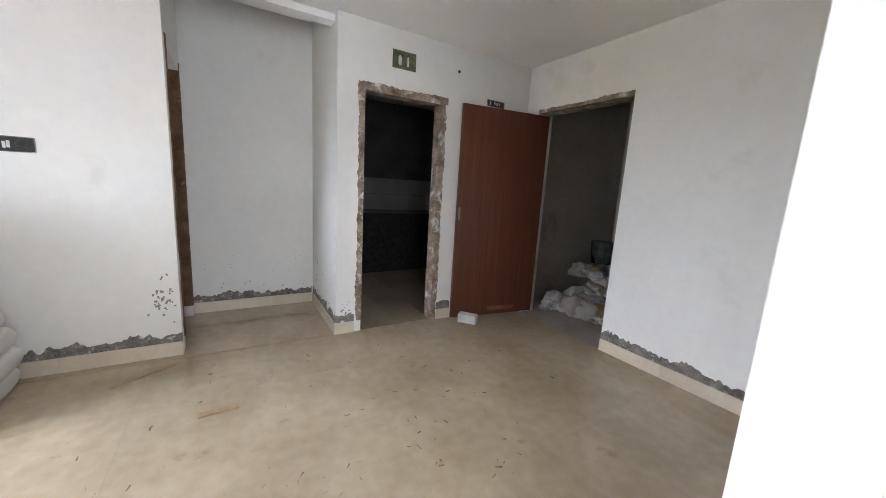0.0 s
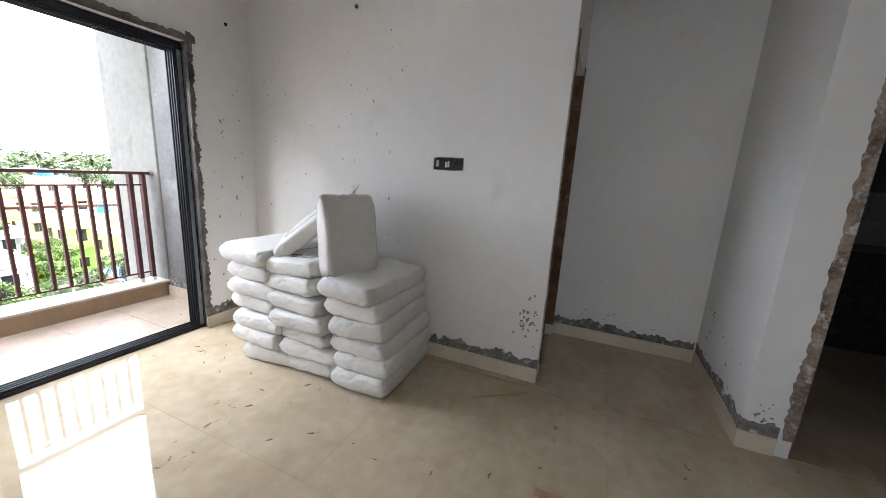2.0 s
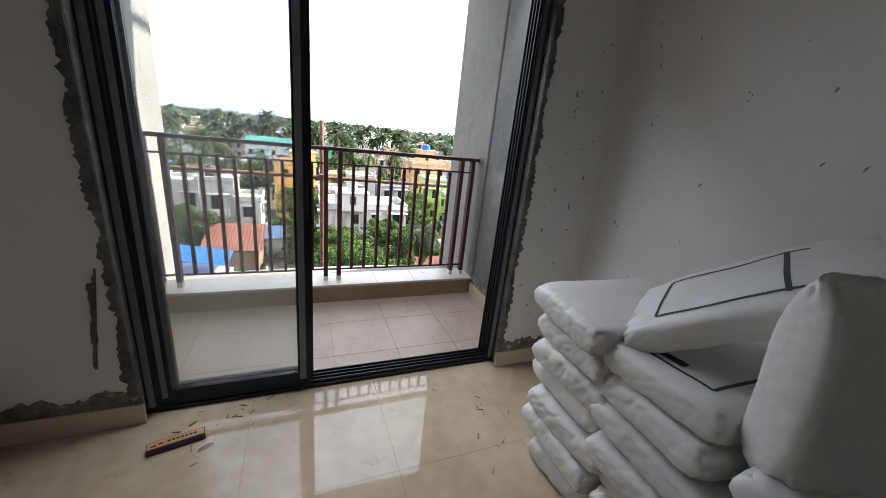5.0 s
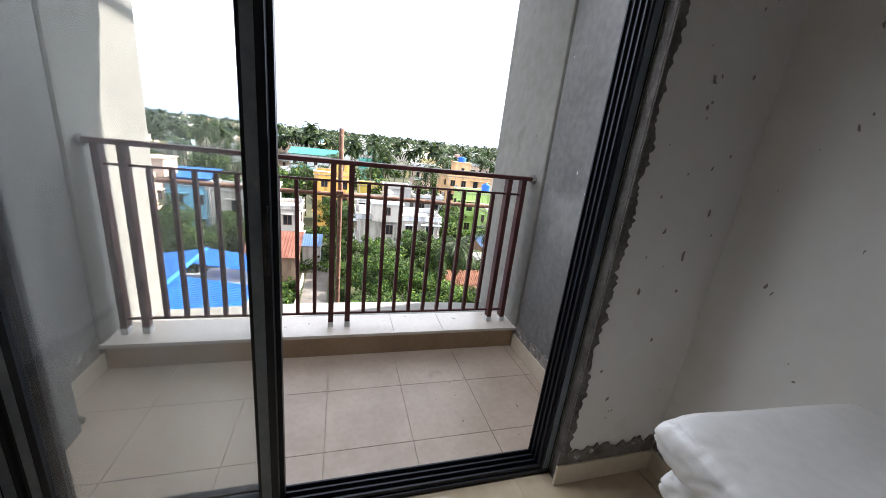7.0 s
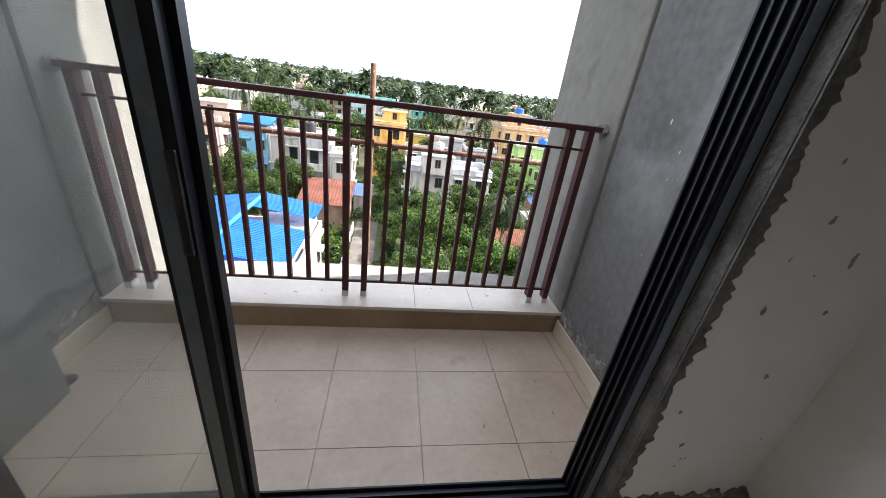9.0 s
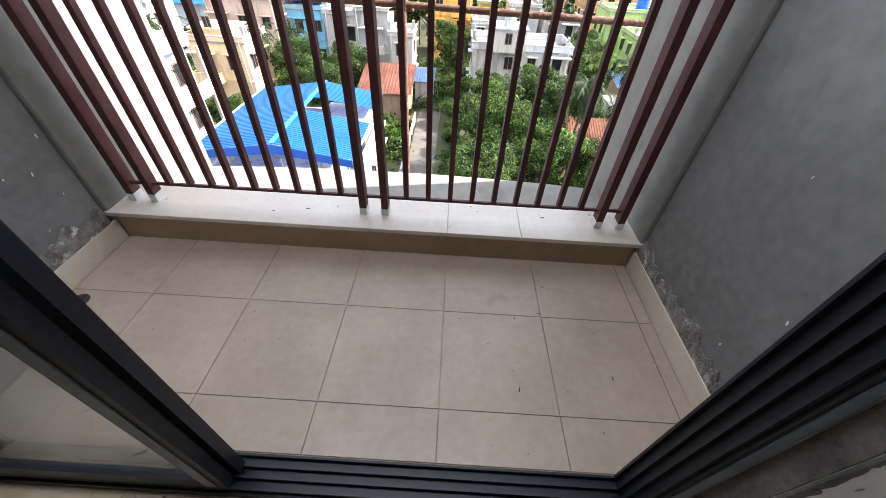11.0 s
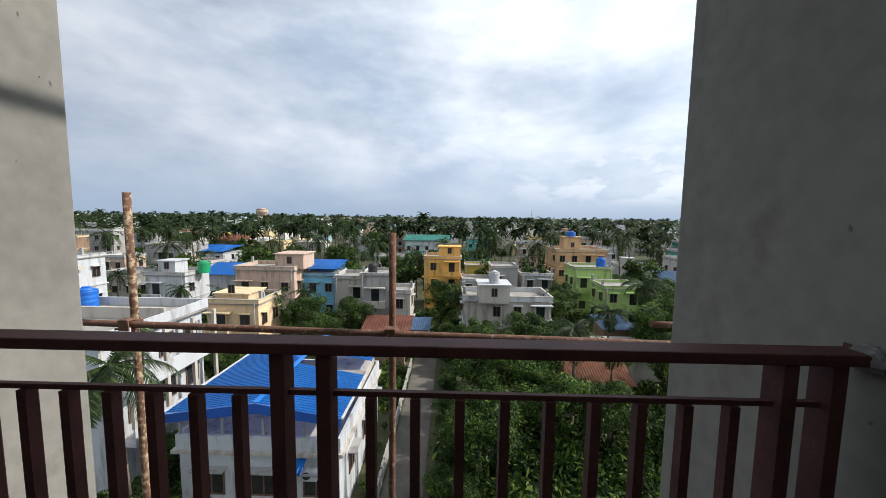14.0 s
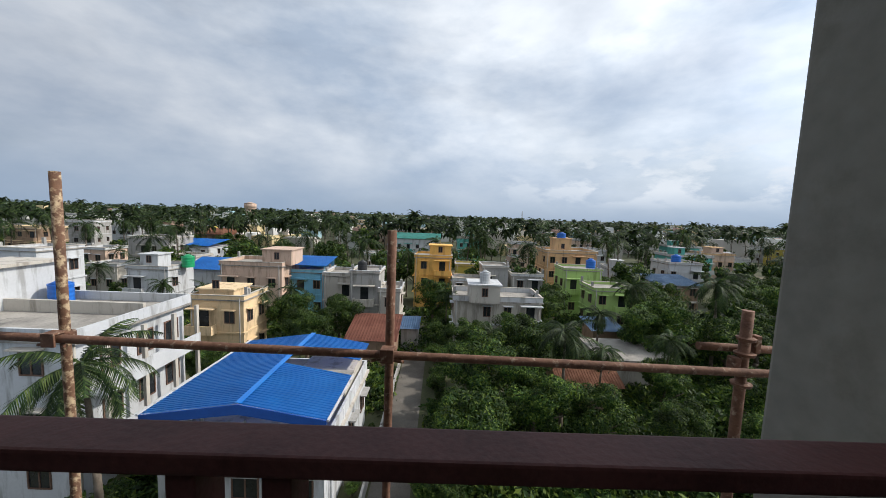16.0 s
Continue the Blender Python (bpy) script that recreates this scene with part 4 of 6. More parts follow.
def leaf_mat(name, c1, c2, c3, patch=0.8):
    m = bpy.data.materials.new(name)
    m.use_nodes = True
    n, l = m.node_tree.nodes, m.node_tree.links
    b = n["Principled BSDF"]
    geo = n.new("ShaderNodeNewGeometry")
    ramp = n.new("ShaderNodeValToRGB")
    ramp.color_ramp.elements[0].color, ramp.color_ramp.elements[1].color = (*c1, 1), (*c3, 1)
    e = ramp.color_ramp.elements.new(0.6)
    e.color = (*c2, 1)
    l.new(geo.outputs["Random Per Island"], ramp.inputs["Fac"])
    oi = n.new("ShaderNodeObjectInfo")
    hsv = n.new("ShaderNodeHueSaturation")
    ma = n.new("ShaderNodeMath")
    ma.operation = "MULTIPLY_ADD"
    ma.inputs[1].default_value, ma.inputs[2].default_value = 0.5, 0.75
    l.new(oi.outputs["Random"], ma.inputs[0])
    l.new(ma.outputs[0], hsv.inputs["Value"])
    clump, span, both = n.new("ShaderNodeTexNoise"), n.new("ShaderNodeMapRange"), n.new("ShaderNodeMixRGB")
    clump.inputs["Scale"].default_value, clump.inputs["Detail"].default_value = patch, 3       # light and dark clumps put into the colour, like sunlit sprays and shaded gaps
    span.inputs["From Min"].default_value, span.inputs["From Max"].default_value = 0.33, 0.67
    span.inputs["To Min"].default_value, span.inputs["To Max"].default_value = 0.38, 1.45
    both.blend_type = "MULTIPLY"
    both.inputs["Fac"].default_value = 1.0
    l.new(geo.outputs["Position"], clump.inputs["Vector"])
    l.new(clump.outputs["Fac"], span.inputs["Value"])
    l.new(ramp.outputs["Color"], both.inputs["Color1"])
    l.new(span.outputs["Result"], both.inputs["Color2"])
    l.new(both.outputs["Color"], hsv.inputs["Color"])
    l.new(hsv.outputs["Color"], b.inputs["Base Color"])
    b.inputs["Roughness"].default_value = 0.6
    b.inputs["Specular IOR Level"].default_value = 0.2
    tr = n.new("ShaderNodeBsdfTranslucent")
    l.new(hsv.outputs["Color"], tr.inputs["Color"])
    mx = n.new("ShaderNodeMixShader")
    mx.inputs["Fac"].default_value = 0.3
    l.new(b.outputs["BSDF"], mx.inputs[1])
    l.new(tr.outputs["BSDF"], mx.inputs[2])
    l.new(mx.outputs["Shader"], n["Material Output"].inputs["Surface"])
    return m


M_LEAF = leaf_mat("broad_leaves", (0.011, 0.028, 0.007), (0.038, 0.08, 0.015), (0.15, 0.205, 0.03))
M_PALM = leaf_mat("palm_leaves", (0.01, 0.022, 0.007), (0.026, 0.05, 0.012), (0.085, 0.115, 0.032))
# distance haze is put into the leaf colour: lifted darks, weaker contrast
M_FAR = leaf_mat("haze_toned_far_leaves", (0.03, 0.055, 0.024), (0.055, 0.095, 0.038), (0.1, 0.14, 0.06), 0.06)


# ---- ground and lane ----
solid("ground", boxes((-2500, 2500, 8.8, 4500, G - 1, G)), M_EARTH, "green and brown earth of the town, out to the horizon", "ground")
solid("road", boxes((1.05, 3.35, 9.0, 60, G + 0.004, G + 0.03)), M_ASPHALT, "narrow dusty concrete lane", "road")
solid("facade_below", boxes((-6, 14, 6.3, 7.1, G, -0.21)), M_CEMENT, "cement wall of the storeys under the balcony", "wall")
bm = bmesh.new()
for k in range(9):
    box(bm, 0.78, 0.92, 21 + k * 2.3, 23.2 + k * 2.3, G, G + 0.75 + 0.06 * (k % 3))
solid("lane_wall", bm, P["grey"], "low worn wall along the lane", "wall")


# ---- houses ----
def ring(x0, x1, y0, y1, z0, z1, t):
    return boxes((x0, x1, y0, y0 + t, z0, z1), (x0, x1, y1 - t, y1, z0, z1), (x0, x0 + t, y0 + t, y1 - t, z0, z1), (x1 - t, x1, y0 + t, y1 - t, z0, z1))


def window(parent, axis, u, v, z, w, h, shade, wallmat):
    """A framed window on a face: axis 'f' (front, at y=v), 'r' (at x=v facing +x) or 'l' (facing -x)."""
    def bx(a0, a1, d0, d1, z0, z1):
        if axis == "f":
            return (u + a0, u + a1, v - d1, v - d0, z + z0, z + z1)
        return (v + d0, v + d1, u + a0, u + a1, z + z0, z + z1) if axis == "r" else (v - d1, v - d0, u + a0, u + a1, z + z0, z + z1)
    t = 0.07
    f = part("window", boxes(bx(0, w, 0.003, 0.06, 0, t), bx(0, w, 0.003, 0.06, h - t, h), bx(0, t, 0.003, 0.06, t, h - t), bx(w - t, w, 0.003, 0.06, t, h - t), bx(w / 2 - t / 2, w / 2 + t / 2, 0.003, 0.05, t, h - t)), M_FRAME, parent)
    part("pane", boxes(bx(t, w - t, 0.002, 0.015, t, h - t)), M_WINDARK, f)
    if shade:
        part("sunshade", boxes(bx(-0.15, w + 0.15, 0.003, 0.45, h + 0.08, h + 0.16)), wallmat, parent)


PLOTS = []


def house(x, y, w, d, h, wall, label, trim="stone", side="r", floors=2, parapet=0.6, tower=None, shade=True, tw=1.0, seed=0, z0=None, roof=None, name="house"):
    rnd = random.Random(seed + int(x * 7 + y * 13))
    PLOTS.append((x, y, w, d))
    e = thing(name, label, "house", at=(x, y, G), group="houses of the town")
    part("wall", boxes((0, w, 0, d, 0, h)), P[wall], e)
    part("roof", boxes((-0.18, w + 0.18, -0.18, d + 0.18, h + 0.002, h + 0.12)), M_ROOFTOP, e)
    if parapet:
        part("parapet", ring(-0.1, w + 0.1, -0.1, d + 0.1, h + 0.122, h + parapet, 0.12), P[trim], e)
    fh = h / floors
    loggia = rnd.randrange(max(1, round(w / 2.6))) if floors > 1 and w > 3.5 else -1
    for k in range(1, floors):
        part("floor_band", ring(-0.12, w + 0.12, -0.12, d + 0.12, fh * k - 0.08, fh * k + 0.08, 0.119), P[trim], e)
    for k in range(floors):
        n = max(1, round(w / 2.6))
        for i in range(n):
            if i == loggia and k:                    # a balcony; a dark plate paints its shaded doorway
                xm, zb = (i + 0.5) * w / n, fh * k
                half = min(1.3, w / n / 2)
                b_ = part("balcony", boxes((xm - half, xm + half, -0.95, -0.122, zb - 0.06, zb + 0.07)), P[trim], e)
                part("balcony_wall", boxes((xm - half, xm + half, -0.95, -0.85, zb + 0.072, zb + 0.85), (xm - half, xm - half + 0.1, -0.849, -0.122, zb + 0.072, zb + 0.85), (xm + half - 0.1, xm + half, -0.849, -0.122, zb + 0.072, zb + 0.85)), P[trim if k % 2 else wall], b_)
                part("door", boxes((xm - 0.5, xm + 0.5, -0.04, -0.003, zb + 0.1, zb + 2.2)), M_WINDARK, e)
                part("awning", boxes((xm - half, xm + half, -0.8, -0.003, zb + 2.4, zb + 2.5)), P[trim], e)
            elif rnd.random() < 0.88:
                window(e, "f", (i + 0.5) * w / n - tw / 2 + rnd.uniform(-0.15, 0.15), 0, fh * k + 0.95, tw, 1.25, shade, P[trim])
        n = max(1, round(d / 3.0))
        for i in range(n):
            if rnd.random() < 0.8:
                window(e, side, (i + 0.5) * d / n - tw / 2, w if side == "r" else 0, fh * k + 0.95, tw, 1.25, shade, P[trim])
    for xx in (0.25, w - 0.3)[: 1 + (w > 5)]:
        bm_ = bmesh.new()
        tube(bm_, (xx, -0.17, 0), (xx, -0.17, h + 0.3), 0.055, 6)
        part("drain_pipe", bm_, P["grey"], e)
    if parapet > 0.3:
        for i in range(3):
            px_, py_ = rnd.choice((0.02, w - 0.02)), rnd.uniform(0.3, d - 0.3)
            part("roof_post", boxes((px_ - 0.14, px_ + 0.14, py_ - 0.14, py_ + 0.14, h + parapet + 0.002, h + parapet + rnd.uniform(0.3, 0.9))), P["grey"], e)
        part("parapet_coping", ring(-0.16, w + 0.16, -0.16, d + 0.16, h + parapet + 0.001, h + parapet + 0.07, 0.22), P["stone" if trim != "stone" else "white"], e)
    if tower:
        tx, ty, tw_, td, th = tower
        t = part("stair_tower", boxes((tx, tx + tw_, ty, ty + td, h + 0.125, h + th)), P[wall], e)
        part("tower_roof", boxes((tx - 0.2, tx + tw_ + 0.2, ty - 0.2, ty + td + 0.2, h + th + 0.002, h + th + 0.14)), P[trim], t)
        window(e, "f", tx + tw_ / 2 - 0.35, ty, h + 0.9, 0.7, 1.0, False, P[trim])
    if roof:
        for q in roof:
            part("roof_sheet", q[0], q[1], e)
    return e


def tank(x, y, z, r, h, m, label):
    e = thing("water_tank", label, "water tank", at=(x, y, z), group="rooftop water tanks")
    bm, last = bmesh.new(), None
    for k in range(17):
        rr = r * (0.95 if k % 4 == 0 and 0 < k < 16 else 1.0)
        row = [bm.verts.new((rr * math.cos(a * math.pi / 9), rr * math.sin(a * math.pi / 9), h * k / 16)) for a in range(18)]
        if last:
            for a in range(18):
                bm.faces.new((last[a], last[(a + 1) % 18], row[(a + 1) % 18], row[a])).smooth = True
        last = row
    bm.faces.new(last)
    part("body", bm, m, e)
    bm = bmesh.new()
    tube(bm, (0, 0, h), (0, 0, h * 1.14), r * 0.92, 18, r * 0.4)
    tube(bm, (0, 0, h * 1.14), (0, 0, h * 1.2), r * 0.36, 14)
    part("lid", bm, m, e)


def sheet(a, b, c, d, pitch=0.2, amp=0.028):
    """Ribbed roof sheet: a-b is one eave edge, d-c the opposite edge; ribs run from a-b to d-c."""
    a, b, c, d = map(Vector, (a, b, c, d))
    nrm = (b - a).cross(d - a).normalized()
    n = max(2, int((b - a).length / pitch))
    bm = bmesh.new()
    cols = []
    for i in range(n):
        for s, off in ((0.0, 0), (0.55, 0), (0.68, amp), (0.87, amp)):
            u = (i + s) / n
            cols.append((bm.verts.new(a.lerp(b, u) + nrm * off), bm.verts.new(d.lerp(c, u) + nrm * off)))
    cols.append((bm.verts.new(b), bm.verts.new(c)))
    for p, q in zip(cols, cols[1:]):
        bm.faces.new((p[0], q[0], q[1], p[1]))
    bmesh.ops.solidify(bm, geom=bm.faces[:], thickness=0.012)
    return bm


# the house with the blue sheet roof, beside the lane
bh = thing("blue_roof_house", "white house with a bright blue ribbed sheet roof over its terrace", "house", at=(0, 0, 0))
part("wall", boxes((-8.5, -0.6, 22.45, 31.6, G, -10.2)), P["white"], bh)
part("terrace_slab", boxes((-8.75, -0.35, 22.2, 31.8, -10.198, -10.02)), P["stone"], bh)
part("parapet", ring(-8.6, -0.5, 22.35, 31.7, -10.018, -9.3, 0.15), P["white"], bh)
part("roof_slab", boxes((-4.3, -0.7, 26.6, 28.5, -8.75, -8.6)), M_ROOFTOP, bh, "weathered flat concrete roof between the sheets")
part("terrace_room", boxes((-4.2, -0.8, 26.7, 31.4, -10.016, -8.76)), P["stone"], bh)
ZE, ZR = -8.0, -7.38
part("roof_sheet", sheet((-8.85, 22.0, ZE - 0.05), (-8.85, 31.6, ZE - 0.05), (-4.37, 31.6, ZR), (-4.37, 22.0, ZR)), M_BLUEROOF, bh)
part("roof_sheet", sheet((-0.35, 26.55, ZE - 0.02), (-0.35, 22.0, ZE - 0.02), (-4.37, 22.0, ZR), (-4.37, 26.55, ZR)), M_BLUEROOF, bh)
part("roof_sheet", sheet((-0.35, 31.6, ZE), (-0.35, 28.6, ZE), (-4.37, 28.6, ZR), (-4.37, 31.6, ZR)), M_BLUEROOF, bh)
part("ridge_cap", boxes((-4.52, -4.22, 21.98, 31.62, ZR + 0.012, ZR + 0.05), bevel=0.02), M_BLUEROOF, bh)
for (xe, ze) in ((-8.85, ZE - 0.06), (-0.35, ZE - 0.03)):
    prism = bmesh.new()
    rings = [[prism.verts.new(p) for p in ((xe, yy, ze), (-4.37, yy, ZR - 0.012), (-4.37, yy, ZR - 0.5), (xe, yy, ze - 0.42))] for yy in (21.93, 21.985)]
    prism.faces.new(rings[0])
    prism.faces.new(rings[1])
    for k in range(4):
        prism.faces.new((rings[0][k], rings[0][(k + 1) % 4], rings[1][(k + 1) % 4], rings[1][k]))
    bmesh.ops.recalc_face_normals(prism, faces=prism.faces[:])
    part("fascia", prism, M_BLUEDARK, bh, "dark blue gable sheet")
part("gutter", boxes((-8.97, -8.87, 21.95, 31.6, ZE - 0.12, ZE - 0.01)), P["white"], bh, "white eave trim")
part("gutter", boxes((-0.33, -0.24, 21.95, 26.55, ZE - 0.09, ZE + 0.01)), P["white"], bh, "white eave trim")
for xx in (-8.4, -6.3, -4.3, -2.2, -0.75):
    part("post", boxes((xx - 0.05, xx + 0.05, 22.4, 22.5, -9.3, -8.4)), P["grey"], bh)
for xx in (-7.6, -5.0, -2.4):
    window(bh, "f", xx, 22.45, -12.4, 1.3, 1.3, True, P["grey"])
for yy in (24, 27, 30):
    window(bh, "r", yy, -0.6, -12.4, 1.0, 1.2, True, P["grey"])
for yy in (23.2, 25.4, 27.9):
    bm = bmesh.new()
    tube(bm, (-0.5, yy, G), (-0.5, yy, -9.4), 0.06, 8)
    part("drain_pipe", bm, P["white"], bh)
part("blue_awning", sheet((-3.2, 21.7, -10.75), (-2.2, 21.7, -10.75), (-2.2, 22.4, -10.4), (-3.2, 22.4, -10.4)), M_BLUEROOF, bh, "small bright blue awning")
ac = thing("air_conditioner", "white outdoor air conditioner unit on the house wall", "air conditioner", at=(-2.4, 22.25, -11.35))
part("case", boxes((0, 0.8, -0.15, 0.195, 0, 0.55), bevel=0.02), P["white"], ac)
bm = bmesh.new()
tube(bm, (0.3, -0.16, 0.28), (0.3, -0.152, 0.28), 0.2, 16)
part("fan_grille", bm, M_TANKBLACK, ac, "dark round fan grille")

# the white house with balconies
wh = thing("balcony_house", "large white three-storey house with stepped side balconies", "house", group="houses of the town", at=(0, 0, 0))
part("wall", boxes((-25, -13.4, 23.6, 31.2, G, -5.5)), P["white"], wh)
part("roof", boxes((-25.2, -13.0, 23.4, 31.4, -5.498, -5.35)), M_ROOFTOP, wh)
part("parapet", ring(-25.2, -13.0, 23.4, 31.4, -5.348, -4.75, 0.15), P["white"], wh)
part("roof_divider", boxes((-25, -13.5, 28.0, 28.2, -5.348, -4.6)), P["stone"], wh)
for zz in (-8.3, -11.2):
    part("balcony", boxes((-13.398, -12.3, 24.2, 31.3, zz - 0.15, zz)), P["white"], wh)
    part("balcony_wall", boxes((-12.395, -12.3, 24.2, 31.3, zz + 0.002, zz + 0.85)), P["white"], wh)
    for yy in (24.35, 26.7, 29.0, 31.1):
        part("balcony_post", boxes((-12.5, -12.32, yy - 0.12, yy + 0.12, zz + 0.852, zz + 2.85)), P["stone"], wh)
    for yy in (25.0, 27.3, 29.4):
        window(wh, "r", yy, -13.395, zz + 0.7, 1.2, 1.4, False, P["stone"])
part("roof_room", boxes((-25, -22.0, 26.2, 31, -5.347, -2.7)), P["white"], wh)
part("roof_room_slab", boxes((-25.2, -21.7, 26.0, 31.2, -2.698, -2.5)), P["stone"], wh)
tank(-20.9, 30.3, -5.345, 0.65, 1.3, M_TANKBLUE, "blue plastic water tank lying on the white roof")
for k in range(9):
    xx = -24 + k * 1.35
    if k in (3, 6):
        continue
    bm = bmesh.new()
    tube(bm, (xx, 23.54, -5.5), (xx, 23.54, G), 0.05, 6)
    part("drain_pipe", bm, P["stone"], wh) if k % 4 == 0 else bm.free()
for xx in (-23, -19.5, -16):
    for zz in (-7.2, -10.3, -13.2):
        window(wh, "f", xx, 23.6, zz, 1.2, 1.3, True, P["stone"])

# further houses, each by its place, size and colour
house(-19.6, 40.6, 5.2, 4.5, 6.4, "cream", "cream two-storey house with a stepped flat roof", "cream", "r", 2, 0.5, (0.5, 0.6, 3.4, 3.0, 0.9))
house(-25.2, 54.5, 8.3, 6, 7.6, "pink", "pinkish-brown house with a pale sheet roof room", "pink", "r", 2, 0.6, (5.2, 1.0, 4.0, 4.0, 2.2))
house(-19.0, 57.5, 7.0, 5, 6.4, "blue", "sky-blue house under a blue sheet roof", "blue", "r", 2, 0.5, roof=[(sheet((-0.3, -0.4, 7.6), (7.3, -0.4, 7.6), (7.3, 5.3, 8.3), (-0.3, 5.3, 8.3)), M_BLUEROOF), (boxes((0.1, 0.2, 0.1, 0.2, 6.6, 7.6), (6.8, 6.9, 0.1, 0.2, 6.6, 7.6), (0.1, 6.9, 4.7, 4.8, 6.6, 8.1)), P["blue"])])
house(-11.2, 54.5, 4.0, 5, 6.6, "stone", "weathered grey house with a flat roof", "stone", "r", 2, 0.5)
house(-6.6, 50.6, 3.6, 4.4, 7.8, "grey", "grey-brown house with arched windows and stepped floors", "stone", "r", 2, 0.35)
house(-2.9, 50.2, 2.6, 4.4, 5.6, "stone", "low grey house wing with balconies", "stone", "r", 2, 0.5)
house(0.4, 65.0, 6.1, 6, 8.3, "orange", "bright orange-yellow house with dark windows", "orange", "l", 3, 0.5, (2.4, 0.8, 3.6, 3, 2.0))
house(6.4, 47.8, 10.4, 5.5, 5.4, "stone", "pale grey-white house with a roof terrace", "white", "l", 2, 0.7, (1.7, -1.2, 3.5, 3.4, 2.2), tw=0.9)
house(25.8, 77, 10.2, 8, 8.7, "tan", "tan-orange three-storey house with a roof room", "tan", "l", 3, 0.6, (1.8, 1, 3.4, 3, 2.9))
house(24.7, 63.0, 6.0, 5, 7.3, "green", "lime-green house with a flat roof", "green", "l", 2, 0.4)
house(26.4, 55.6, 5.3, 5, 5.6, "green", "lime-green house wing with a low parapet", "green", "l", 2, 0.5)
house(41.2, 65.2, 7.2, 6, 4.9, "brown", "brown house with a faded blue sheet roof", "stone", "l", 2, 0.2, roof=[(sheet((-0.5, -0.6, 5.25), (7.7, -0.6, 5.25), (7.7, 6.4, 6.1), (-0.5, 6.4, 6.1)), M_BLUEFADED)])
house(51, 78, 7, 6, 7.1, "white", "white house with a blue roof tank", "white", "l", 2, 0.5)
house(73, 97, 7.4, 7, 7.6, "pink", "pink house at the edge of the palms", "tan", "l", 2, 0.6, (2, 1, 3, 3, 2))
house(-67, 88, 9.4, 8, 7.6, "grey", "grey two-storey house with a flat roof", "stone", "r", 2, 0.5)
house(-61.5, 93, 9.6, 8, 5.4, "white", "white house under a blue sheet roof", "white", "r", 2, 0.2, roof=[(sheet((-0.5, -0.5, 6.0), (10.1, -0.5, 6.0), (10.1, 8.4, 7.0), (-0.5, 8.4, 7.0)), M_BLUEROOF)])
house(-86, 139, 12.6, 9, 5, "brown", "house with a red tiled roof", "stone", "r", 1, 0.2, roof=[(sheet((-0.6, -0.6, 5.3), (13.2, -0.6, 5.3), (13.2, 9.4, 7.2), (-0.6, 9.4, 7.2)), M_TILEROOF)])
house(-38, 54.6, 5.6, 5, 6.6, "white", "white house with roof turrets", "white", "r", 2, 0.5, (1.5, 0.5, 2.4, 2.4, 2.0))
house(-37.2, 65.5, 7.5, 7, 5.0, "white", "long shed with a bright blue curved sheet roof", "white", "r", 1, 0.0, roof=[(sheet((-0.5, -0.6, 5.1), (8, -0.6, 5.1), (8, 4, 6.6), (-0.5, 4, 6.6)), M_BLUEROOF)])
house(-42.2, 44, 4.2, 5, 10.0, "white", "tall plain white house", "white", "r", 3, 0.4)
house(7.9, 78.8, 4.9, 5, 5.2, "yellow", "olive-yellow low house with a flat roof", "yellow", "l", 1, 0.4)
house(11.6, 64, 4.2, 5, 7.1, "grey", "grey two-storey house with a flat roof", "stone", "l", 2, 0.4)
house(6.8, 62.8, 4.7, 4, 5.0, "stone", "grey house with a deep veranda", "white", "l", 2, 0.5)
house(16.8, 65.6, 5.2, 5, 5.6, "grey", "grey low house with a flat roof", "white", "l", 2, 0.5)
house(-9.8, 118.5, 14, 8, 7.5, "white", "long white house with a teal sheet roof", "teal", "r", 2, 0.2, roof=[(sheet((-0.5, -0.6, 7.8), (14.5, -0.6, 7.8), (14.5, 8.4, 9.2), (-0.5, 8.4, 9.2)), P["teal"])])
house(10.4, 130, 8, 7, 7.6, "teal", "teal house with a flat roof", "stone", "l", 2, 0.5)
house(25.6, 112, 7.6, 7, 7.6, "pink", "pink house with a white wing", "white", "l", 2, 0.6)
house(-25, 148, 22, 9, 8.6, "pink", "long pale pink house row", "white", "r", 3, 0.6, (9, 1, 3, 3, 3))
house(-100, 92, 8.1, 7, 8.6, "brown", "brown three-storey house with cream bands", "cream", "r", 3, 0.6)
house(-57, 68, 5.5, 5, 4.4, "stone", "low pale house among the trees", "white", "r", 1, 0.5)
house(-48, 74, 6, 5, 5.6, "white", "white flat-roofed house among the trees", "stone", "r", 2, 0.5)
house(-66, 76, 5, 5, 6.2, "pink", "pinkish two-storey house among the trees", "white", "r", 2, 0.5)
# small sheds
sh = thing("tin_shed", "low shed with a rusty red sheet roof beside the lane", "shed", at=(-4.4, 40.8, G))
part("wall", boxes((0, 4.6, 0, 5, 0, 2.8)), P["brown"], sh)
part("roof_sheet", sheet((-0.3, -0.4, 2.9), (5.0, -0.4, 2.9), (5.0, 5.2, 4.1), (-0.3, 5.2, 4.1), 0.3), M_REDROOF, sh)
sh = thing("tin_shed", "small brick shed with a blue-grey sheet roof", "shed", at=(21.7, 44.6, G))
part("wall", boxes((0, 3.1, 0, 3, 0, 3.4)), P["brown"], sh)
part("doorway", boxes((1.2, 2.2, -0.02, -0.003, 0.2, 2.6)), M_WINDARK, sh, "dark plate painting the shade of an open doorway")
part("roof_sheet", sheet((-0.4, -0.5, 3.5), (3.5, -0.5, 3.5), (3.5, 3.3, 4.1), (-0.4, 3.3, 4.1), 0.25), M_BLUEFADED, sh)
sh = thing("cottage", "low cottage with a flat concrete roof", "house", at=(19.8, 37.5, G))
